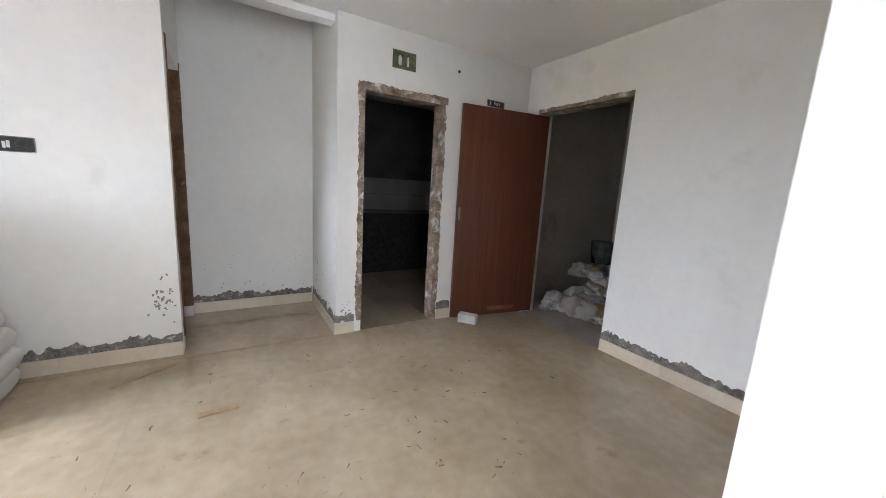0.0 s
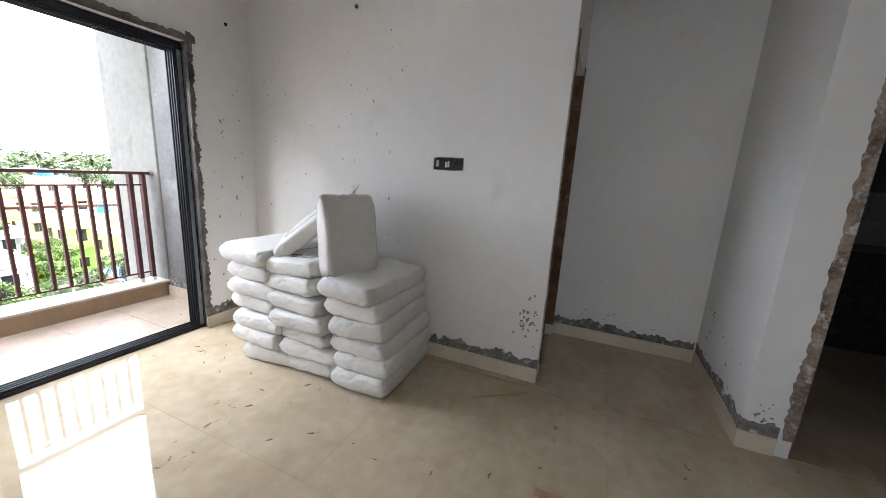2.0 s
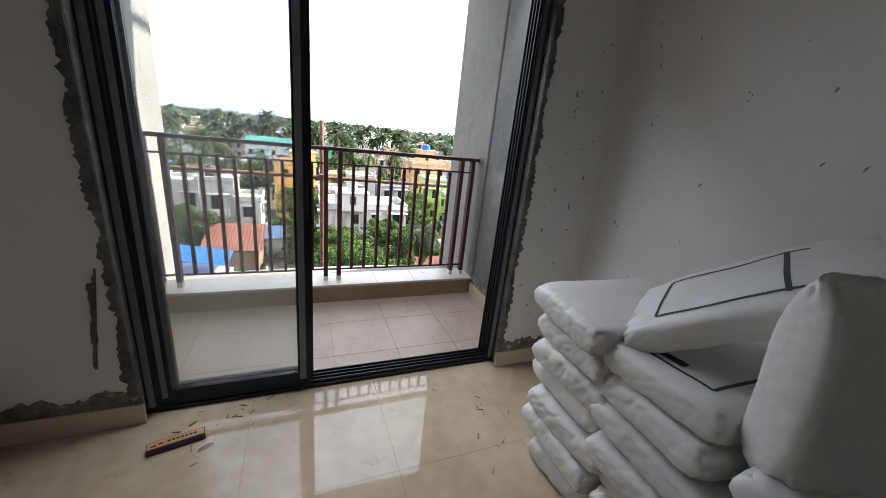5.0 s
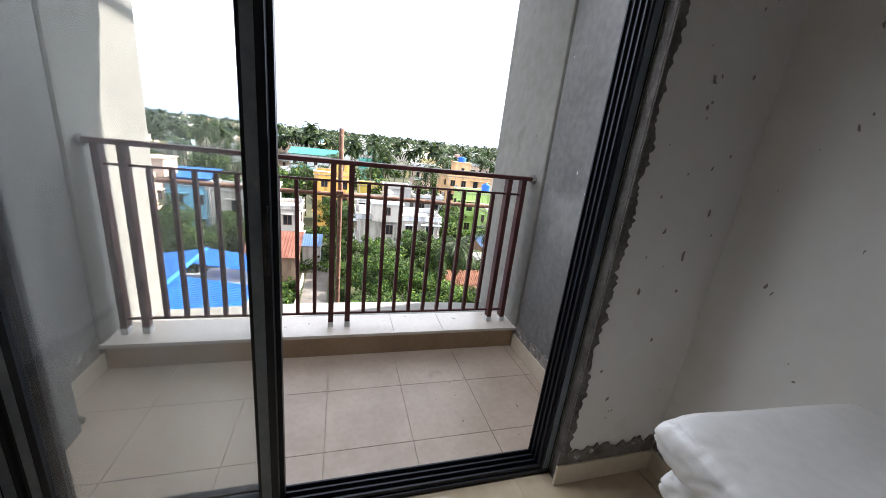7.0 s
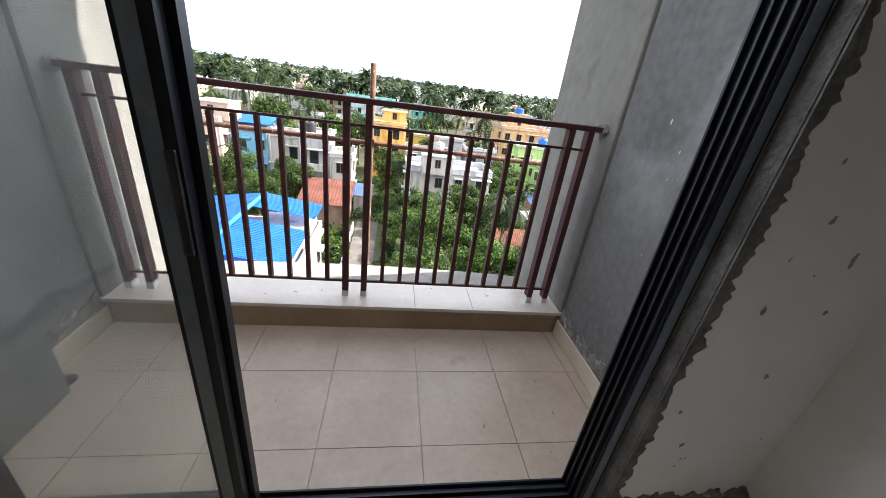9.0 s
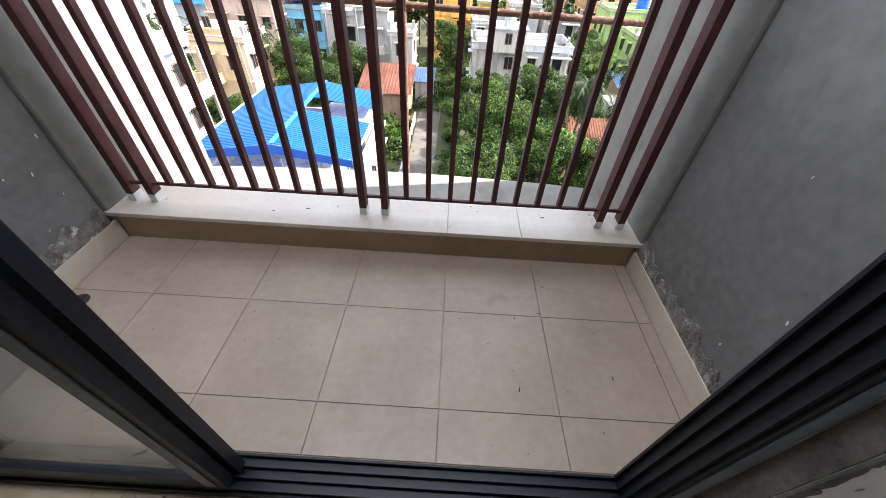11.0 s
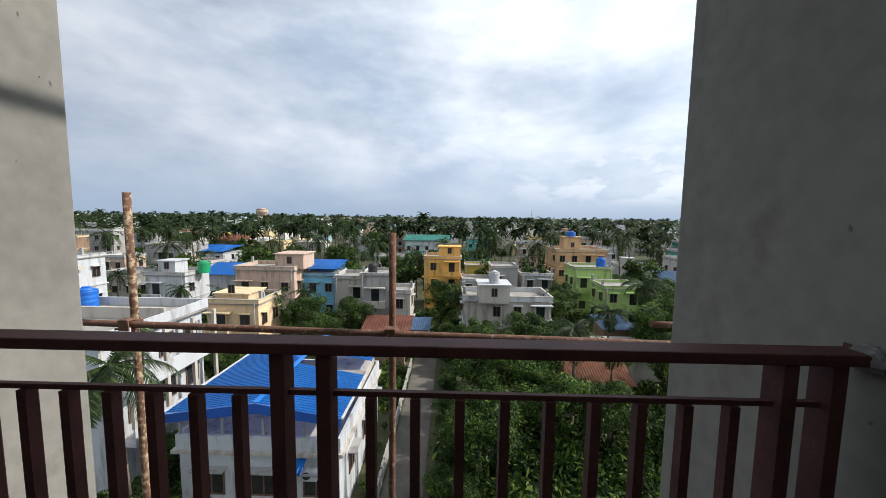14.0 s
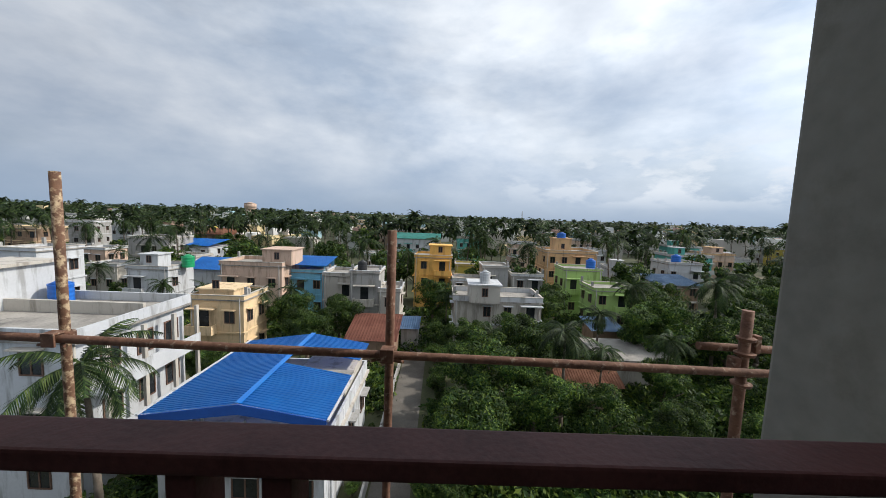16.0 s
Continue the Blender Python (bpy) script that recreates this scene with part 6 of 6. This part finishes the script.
lay(floor, X0, XK, Y0, 5.899, 3.856, 5.3, 0.6, 0.0, 0.0055, M_MARBLE, 0.0005)
lay(floor, XK, X1, 3.33, Y1, 3.856, 5.3, 0.6, 0.0, 0.0055, M_MARBLE, 0.0005)
lay(floor, XK, 6.61, 2.27, 3.33, 3.856, 5.3, 0.6, 0.0, 0.0055, M_MARBLE)
lay(floor, X0 - 0.13, X0, 2.25, 3.55, 3.856, 5.3, 0.6, 0.0, 0.0055, M_MARBLE)
lay(floor, XK, 8.2, KY0, KY1, 3.856, 5.3, 0.6, 0.0, 0.0055, M_MARBLE)
solid("floor_passage", boxes((1.1, X0 - 0.131, 1.7, 4.2, -0.006, 0.0)), M_MARBLE, "beige marble floor of the passage", "floor")
solid("floor_lobby", boxes((3.1, XK, -1.4, Y0 - 0.001, -0.006, -0.001)), M_DUST, "dusty cement floor of the lobby", "floor")
solid("floor_side_room", boxes((X1 + 0.13, 8.1, 3.331, 4.6, -0.006, -0.001)), M_MARBLE, "beige floor of the side room", "floor")
solid("floor_kitchen", boxes((XK + 0.13, 8.2, -0.3, KY0 - 0.001, -0.006, 0.0), (XK + 0.13, 8.2, KY1 + 0.001, 2.13, -0.006, 0.0)), M_MARBLE, "beige kitchen floor", "floor")
bfloor = thing("floor_balcony", "matt beige square tiles of the balcony floor", "floor", kind="structure")
lay(bfloor, BX0 + 0.013, BX1 - 0.013, 6.013, 6.905, 4.267, 6.57, 0.398, -0.01, 0.0055, M_BALTILE, 0.0026)

# ---- kitchen glimpse ----
# counter base and tiles are darkened in colour for the unlit room
cab = thing("kitchen_counter", "dark granite kitchen counter along the wall", "counter")
part("worktop", boxes((7.55, 8.199, -0.2, 2.09, 0.84, 0.88), bevel=0.004), M_COUNTER, cab)
part("base", boxes((7.62, 8.198, -0.2, 2.09, 0.0, 0.838)), M_COUNTER, cab)
sp = thing("splashback", "pale tiled splashback over the counter", "wall tiles", kind="structure")
for i in range(7):
    for j in range(2):
        part("tile", boxes((8.188, 8.198, -0.2 + i * 0.32, 0.115 + i * 0.32, 0.885 + j * 0.25, 1.13 + j * 0.25)), M_KTILE, sp)

# ---- lobby debris ----
def lump_mesh(seed, r, m, flat=0.8):
    bm = bmesh.new()
    bmesh.ops.create_icosphere(bm, subdivisions=3, radius=r)
    off = Vector((seed * 3.7, seed * 1.3, seed))
    for v in bm.verts:
        d = v.co.normalized()
        v.co = d * r * (1 + 0.5 * noise.noise(d * 1.6 + off) + 0.45 * abs(noise.noise(d * 4.5 + off)) - 0.15)
        v.co.z = max(-r * flat, v.co.z * flat)
    for f in bm.faces:
        f.smooth = seed % 2 == 0
    return mesh_of("debris", bm, m)


rnd = random.Random(3)
for k in range(38):
    lvl = 0 if k < 20 else (1 if k < 31 else 2)
    r = rnd.uniform(0.07, 0.16) * (1 - 0.12 * lvl)
    xx, yy = rnd.uniform(4.9 + 0.1 * lvl, 5.5), rnd.uniform(-1.2 + 0.05 * lvl, -0.02 - 0.28 * lvl)
    ob = new("debris_bag", lump_mesh(k, r, (M_PLASTICBAG, M_PLASTICBAG, M_DUST, M_PLASTICBAG, M_CARDBOARD)[k % 5], 0.75))
    ob.matrix_world = pose(xx, yy, r * 0.6 + 0.17 * lvl, rnd.uniform(-20, 20), 0, rnd.uniform(0, 360))
    tagged(ob, "crumpled bag of building rubbish in the heap", "rubbish bag", "rubbish heap in the lobby")
bm = bmesh.new()
tube(bm, (0, 0, 0), (0, 0, 0.26), 0.12, 16, 0.14)
ob = tagged(new("paint_bucket", mesh_of("paint_bucket", bm, M_COUNTER)), "dark plastic paint bucket on the rubbish heap", "bucket")
ob.matrix_world = pose(5.38, -0.85, 0.5)

# ---- small things on the floor ----
bm = boxes((-0.09, 0.09, -0.045, 0.045, 0, 0.085), bevel=0.008)
for v in bm.verts:
    v.co += Vector((noise.noise(v.co * 30), noise.noise(v.co * 31 + Vector((5, 0, 0))), 0)) * 0.006
ob = tagged(new("concrete_block", mesh_of("concrete_block", bm, M_BLOCK)), "small white chipped block keeping the door open", "block")
ob.matrix_world = pose(5.44, 1.04, 0.001, 0, 0, 38)
ob = tagged(new("wood_scrap", mesh_of("wood_scrap", boxes((-0.095, 0.095, -0.017, 0.017, 0, 0.012), bevel=0.002), M_PLANK)), "short flat scrap of pale wood on the floor", "wood scrap")
ob.matrix_world = pose(4.86, 3.1, 0.001, 0, 0, -87)
carton = thing("carton", "small orange and purple printed carton lying by the balcony door", "box", at=(3.59, 5.68, 0.001), rz=13)
part("body", boxes((-0.1, 0.1, -0.021, 0.021, 0, 0.028), bevel=0.0012), M_PURPLE, carton, "dark purple printed card")
part("top_label", boxes((-0.096, 0.096, -0.0175, 0.0175, 0.0281, 0.0288)), M_ORANGE, carton, "faded orange printed face")
for x0, x1, y0, y1 in [(-0.03 + 0.015 * i, -0.019 + 0.015 * i, -0.004, 0.006) for i in range(7)] + [(-0.085, -0.066, -0.01, -0.002), (-0.06, -0.045, -0.006, 0.004)]:
    part("printed_bar", boxes((x0, x1, y0, y1, 0.0289, 0.0293)), M_DARK, carton)
clip = bmesh.new()
for lim in ((-0.03, 0.03, -0.008, -0.004, 0, 0.006), (-0.03, 0.03, 0.004, 0.008, 0, 0.006), (-0.03, -0.024, -0.004, 0.004, 0, 0.006), (0.024, 0.03, -0.004, 0.004, 0, 0.006)):
    box(clip, *lim)
ob = tagged(new("plastic_clip", mesh_of("plastic_clip", clip, M_BLOCK)), "small white plastic spacer lying on the marble", "spacer")
ob.matrix_world = pose(3.70, 5.632, 0.001, 0, 0, 28)
bm = boxes((-0.18, 0.18, -0.008, 0.008, 0, 0.005))
ob = tagged(new("wood_sliver", mesh_of("wood_sliver", bm, M_PLANK)), "long thin sliver of brown wood near the wall", "wood scrap")
ob.matrix_world = pose(5.47, 3.5, 0.001, 0, 0, -55)
# thin disc on the tiles, its dark colour painting the drain's inner shade
bm = bmesh.new()
tube(bm, (0, 0, 0), (0, 0, 0.004), 0.034, 18)
ob = tagged(new("floor_drain", mesh_of("floor_drain", bm, M_DARK)), "round dark drain hole in the balcony floor", "drain", kind="structure")
ob.matrix_world = pose(3.215, 6.51, -0.0098)
rng = np.random.default_rng(12)
def litter(name, n, x0, x1, y0, y1, z, lmin, lmax, m, label, clusters=None):
    verts, faces = [], []
    for i in range(n):
        if clusters and i % 3:
            cx, cy, cr = clusters[i % len(clusters)]
            px, py = cx + rng.normal() * cr, cy + rng.normal() * cr
            if not (x0 < px < x1 and y0 < py < y1):
                continue
        else:
            px, py = rng.uniform(x0, x1), rng.uniform(y0, y1)
        a, L = rng.uniform(0, math.pi), lmin + (lmax - lmin) * rng.random() ** 2.2
        w_ = min(0.008, L * rng.uniform(0.06, 0.35))
        h_ = min(0.006, w_ * 0.5)
        dx, dy = math.cos(a) * L / 2, math.sin(a) * L / 2
        ex, ey = -math.sin(a) * w_ / 2, math.cos(a) * w_ / 2
        k = len(verts)
        for zz in (z + 0.0006, z + h_):
            verts += [(px - dx - ex, py - dy - ey, zz), (px + dx - ex * 0.4, py + dy - ey * 0.4, zz), (px + dx + ex * 0.4, py + dy + ey * 0.4, zz), (px - dx + ex, py - dy + ey, zz)]
        faces += [(k + 4, k + 5, k + 6, k + 7), (k, k + 1, k + 5, k + 4), (k + 1, k + 2, k + 6, k + 5), (k + 2, k + 3, k + 7, k + 6), (k + 3, k, k + 4, k + 7)]
    me = bpy.data.meshes.new(name)
    me.from_pydata([tuple(map(float, v)) for v in verts], [], faces)
    me.materials.append(m)
    tagged(new(name, me), label, "litter", kind="stuff")


litter("floor_litter", 520, X0 + 0.05, XK - 0.05, Y0 + 0.1, 5.89, 0.0, 0.004, 0.036, M_LITTER, "dry straw chips and wood bits strewn on the marble",
       [(4.15, 2.75, 0.22), (4.6, 2.2, 0.3), (4.0, 2.2, 0.3), (4.7, 4.7, 0.18), (4.3, 3.6, 0.25), (5.2, 2.9, 0.25), (4.9, 1.5, 0.35), (5.0, 5.5, 0.2), (3.75, 5.84, 0.09), (3.9, 5.86, 0.07)])
litter("sand_dust", 900, X0 + 0.05, X1 - 0.02, 2.4, 4.2, 0.0, 0.002, 0.008, M_SAND, "brown sand trodden over the marble near the recess", [(5.5, 3.42, 0.11), (5.3, 3.6, 0.14), (5.6, 3.85, 0.1), (5.35, 3.2, 0.2)])
litter("balcony_grit", 46, BX0 + 0.1, BX1 - 0.1, 6.05, 6.85, -0.01, 0.006, 0.02, M_DARK, "dark grit on the balcony tiles")
litter("kerb_grit", 14, BX0 + 0.1, BX1 - 0.1, 6.89, 7.1, 0.15, 0.008, 0.022, M_DARK, "dark grit on the marble kerb")
litter("ledge_grit", 40, 3.2, 5.4, 7.15, 7.4, 0.035, 0.01, 0.04, M_DUST, "cement crumbs on the ledge")


def scuffs(name, spots_, out, label, seed, m=None):
    """Irregular small knocks and dabs of dark mortar on a wall."""
    rnd_ = random.Random(seed)
    bm = bmesh.new()
    o = Vector(out)
    s1, s2 = Vector((abs(o.y), abs(o.x), 0)), Vector((0, 0, 1))
    for (px, py, pz, r, st) in spots_:
        n_ = 9
        ang = rnd_.uniform(-0.5, 0.5)
        vs = []
        for i in range(n_):
            a = 2 * math.pi * i / n_
            rr = r * rnd_.uniform(0.45, 1.2)
            u, v = math.cos(a) * rr, math.sin(a) * rr * st
            u, v = u * math.cos(ang) - v * math.sin(ang), u * math.sin(ang) + v * math.cos(ang)
            vs.append(bm.verts.new(Vector((px, py, pz)) + s1 * u + s2 * v + o * 0.0015))
        bm.faces.new(vs)
    tagged(new(name, mesh_of(name, bm, m or M_SCUFF)), label, "wall marks", kind="stuff")


rnd = random.Random(44)
scuffs("wall_scuffs", [(X1, rnd.uniform(4.4, 5.75), rnd.uniform(0.7, 2.4), rnd.uniform(0.0015, 0.006), rnd.uniform(1, 4)) for _ in range(58)] + [(X1, 3.42 + rnd.gauss(0, 0.035), 0.42 + rnd.gauss(0, 0.08), rnd.uniform(0.004, 0.011), 1.3) for _ in range(40)], (-1, 0, 0), "dark knocks and dabs on the white wall", 5)
scuffs("wall_scuffs", [(rnd.uniform(5.3, 5.66), Y1, rnd.uniform(0.3, 1.9), rnd.uniform(0.003, 0.009), rnd.uniform(1, 2.5)) for _ in range(30)], (0, -1, 0), "dark knocks on the white wall beside the balcony door", 6)
scuffs("wall_scuffs", [(6.61, rnd.uniform(2.35, 3.25), 0.2 + 0.4 * rnd.random() ** 2, rnd.uniform(0.003, 0.009), 0.6) for _ in range(26)], (-1, 0, 0), "dark flecks low on the recess wall", 7)
scuffs("wall_scuffs", [(rnd.uniform(X1 + 0.02, 6.5), 2.27, rnd.uniform(0.15, 0.5), rnd.uniform(0.006, 0.016), 1) for _ in range(16)], (0, 1, 0), "dark flecks low on the recess side wall", 8)
scuffs("wall_scuffs", [(XK, 2.19 + rnd.gauss(0, 0.025), 0.2 + rnd.gauss(0, 0.04), rnd.uniform(0.004, 0.011), 1) for _ in range(22)], (-1, 0, 0), "dark flecks at the foot of the pillar", 9)
# rough mortar over the balcony skirtings
for nm, x, o, sd, y0 in (("mortar_band_west", BX0 + 0.0005, 1, 51, 6.46), ("mortar_band_east", BX1 - 0.0005, -1, 52, 6.02)):
    solid(nm, ragged((x, y0, 0.095), (x, 6.87, 0.095), (0, 0, 0.075), (o, 0, 0), 0.03, sd, 0.02, 0.008), M_MORTAR, "rough grey mortar above the balcony skirting", "mortar")

# pebble, chalk scrawl, mortar dabs
ob = tagged(new("stone_chip", lump_mesh(31, 0.016, M_DARK)), "small dark stone chip on the marble", "stone")
ob.location = (3.82, 5.338, 0.0125)
def scrawl(name, strokes, x, label):
    """Broken chalk strokes on the wall at x, as short raised dashes through (y, z) points."""
    rnd_ = random.Random(4)
    bm = bmesh.new()
    for st in strokes:
        for (y0, z0), (y1, z1) in zip(st, st[1:]):
            n_ = max(1, int(math.hypot(y1 - y0, z1 - z0) / 0.008))
            for i in range(n_):
                if rnd_.random() < 0.25:
                    continue
                ya, za = y0 + (y1 - y0) * i / n_, z0 + (z1 - z0) * i / n_
                w_, h_ = rnd_.uniform(0.0016, 0.004), rnd_.uniform(0.003, 0.006)
                box(bm, x - 0.0016, x - 0.0004, ya - w_, ya + w_, za - h_, za + h_)
    tagged(new(name, mesh_of(name, bm, M_CHALK)), label, "chalk marks", kind="stuff")


scrawl("chalk_scrawl", [[(6.45, 1.13), (6.43, 1.07), (6.405, 1.11), (6.385, 1.06), (6.36, 1.1), (6.34, 1.05)], [(6.345, 1.11), (6.36, 1.04), (6.33, 1.03)],
                        [(6.45, 1.21), (6.40, 1.23), (6.37, 1.2), (6.345, 1.17), (6.32, 1.19), (6.31, 1.24)], [(6.39, 1.27), (6.375, 1.21)], [(6.36, 1.33), (6.33, 1.34), (6.345, 1.29)]], BX1, "white chalk scrawl on the grey balcony wall")
rnd = random.Random(71)
for nm, xx, o in (("east", BX1, -1), ("west", BX0, 1)):
    scuffs("plaster_dabs", [(xx, rnd.uniform(6.5, 6.85) if o > 0 else rnd.uniform(6.1, 6.85), rnd.uniform(0.2, 1.9), rnd.uniform(0.002, 0.005), rnd.uniform(1, 3)) for _ in range(16)], (o, 0, 0), "pale and dark dabs on the grey balcony wall", 12, M_BLOCK)
    scuffs("plaster_pits", [(xx + o * 0.013, rnd.uniform(6.9, 7.15), rnd.uniform(0.2, 2.0), rnd.uniform(0.0015, 0.004), rnd.uniform(1, 3)) for _ in range(14)], (o, 0, 0), "small dark pits in the column plaster", 13, M_MORTAR2)
    bm = bmesh.new()
    bmesh.ops.create_icosphere(bm, subdivisions=3, radius=0.05)
    for v in bm.verts:
        d = v.co.normalized()
        v.co = Vector((d.x * 0.01, d.y * 0.04, d.z * 0.028)) * (1 + 0.5 * noise.noise(d * 3 + Vector((xx, 0, 0))))
    ob = tagged(new("mortar_lump", mesh_of("mortar_lump", bm, M_CEMENT)), "rough mortar lump where the rail meets the wall", "mortar", kind="structure")
    ob.location = (xx + o * 0.02, 6.985, 1.172)

# scratches on the column beside the balcony
rnd = random.Random(77)
scuffs("column_scratches", [(BX0 + 0.013, 7.215 + 0.145 * i / 11 + rnd.uniform(-0.004, 0.004), 2.0 - 0.1 * i / 11, rnd.uniform(0.004, 0.008), 0.3) for i in range(12)]
       + [(BX0 + 0.013, rnd.uniform(7.0, 7.6), rnd.uniform(1.3, 2.15), rnd.uniform(0.002, 0.0045), rnd.uniform(1, 3)) for _ in range(26)], (1, 0, 0), "dark scratches in the cement of the column", 31, M_MORTAR2)
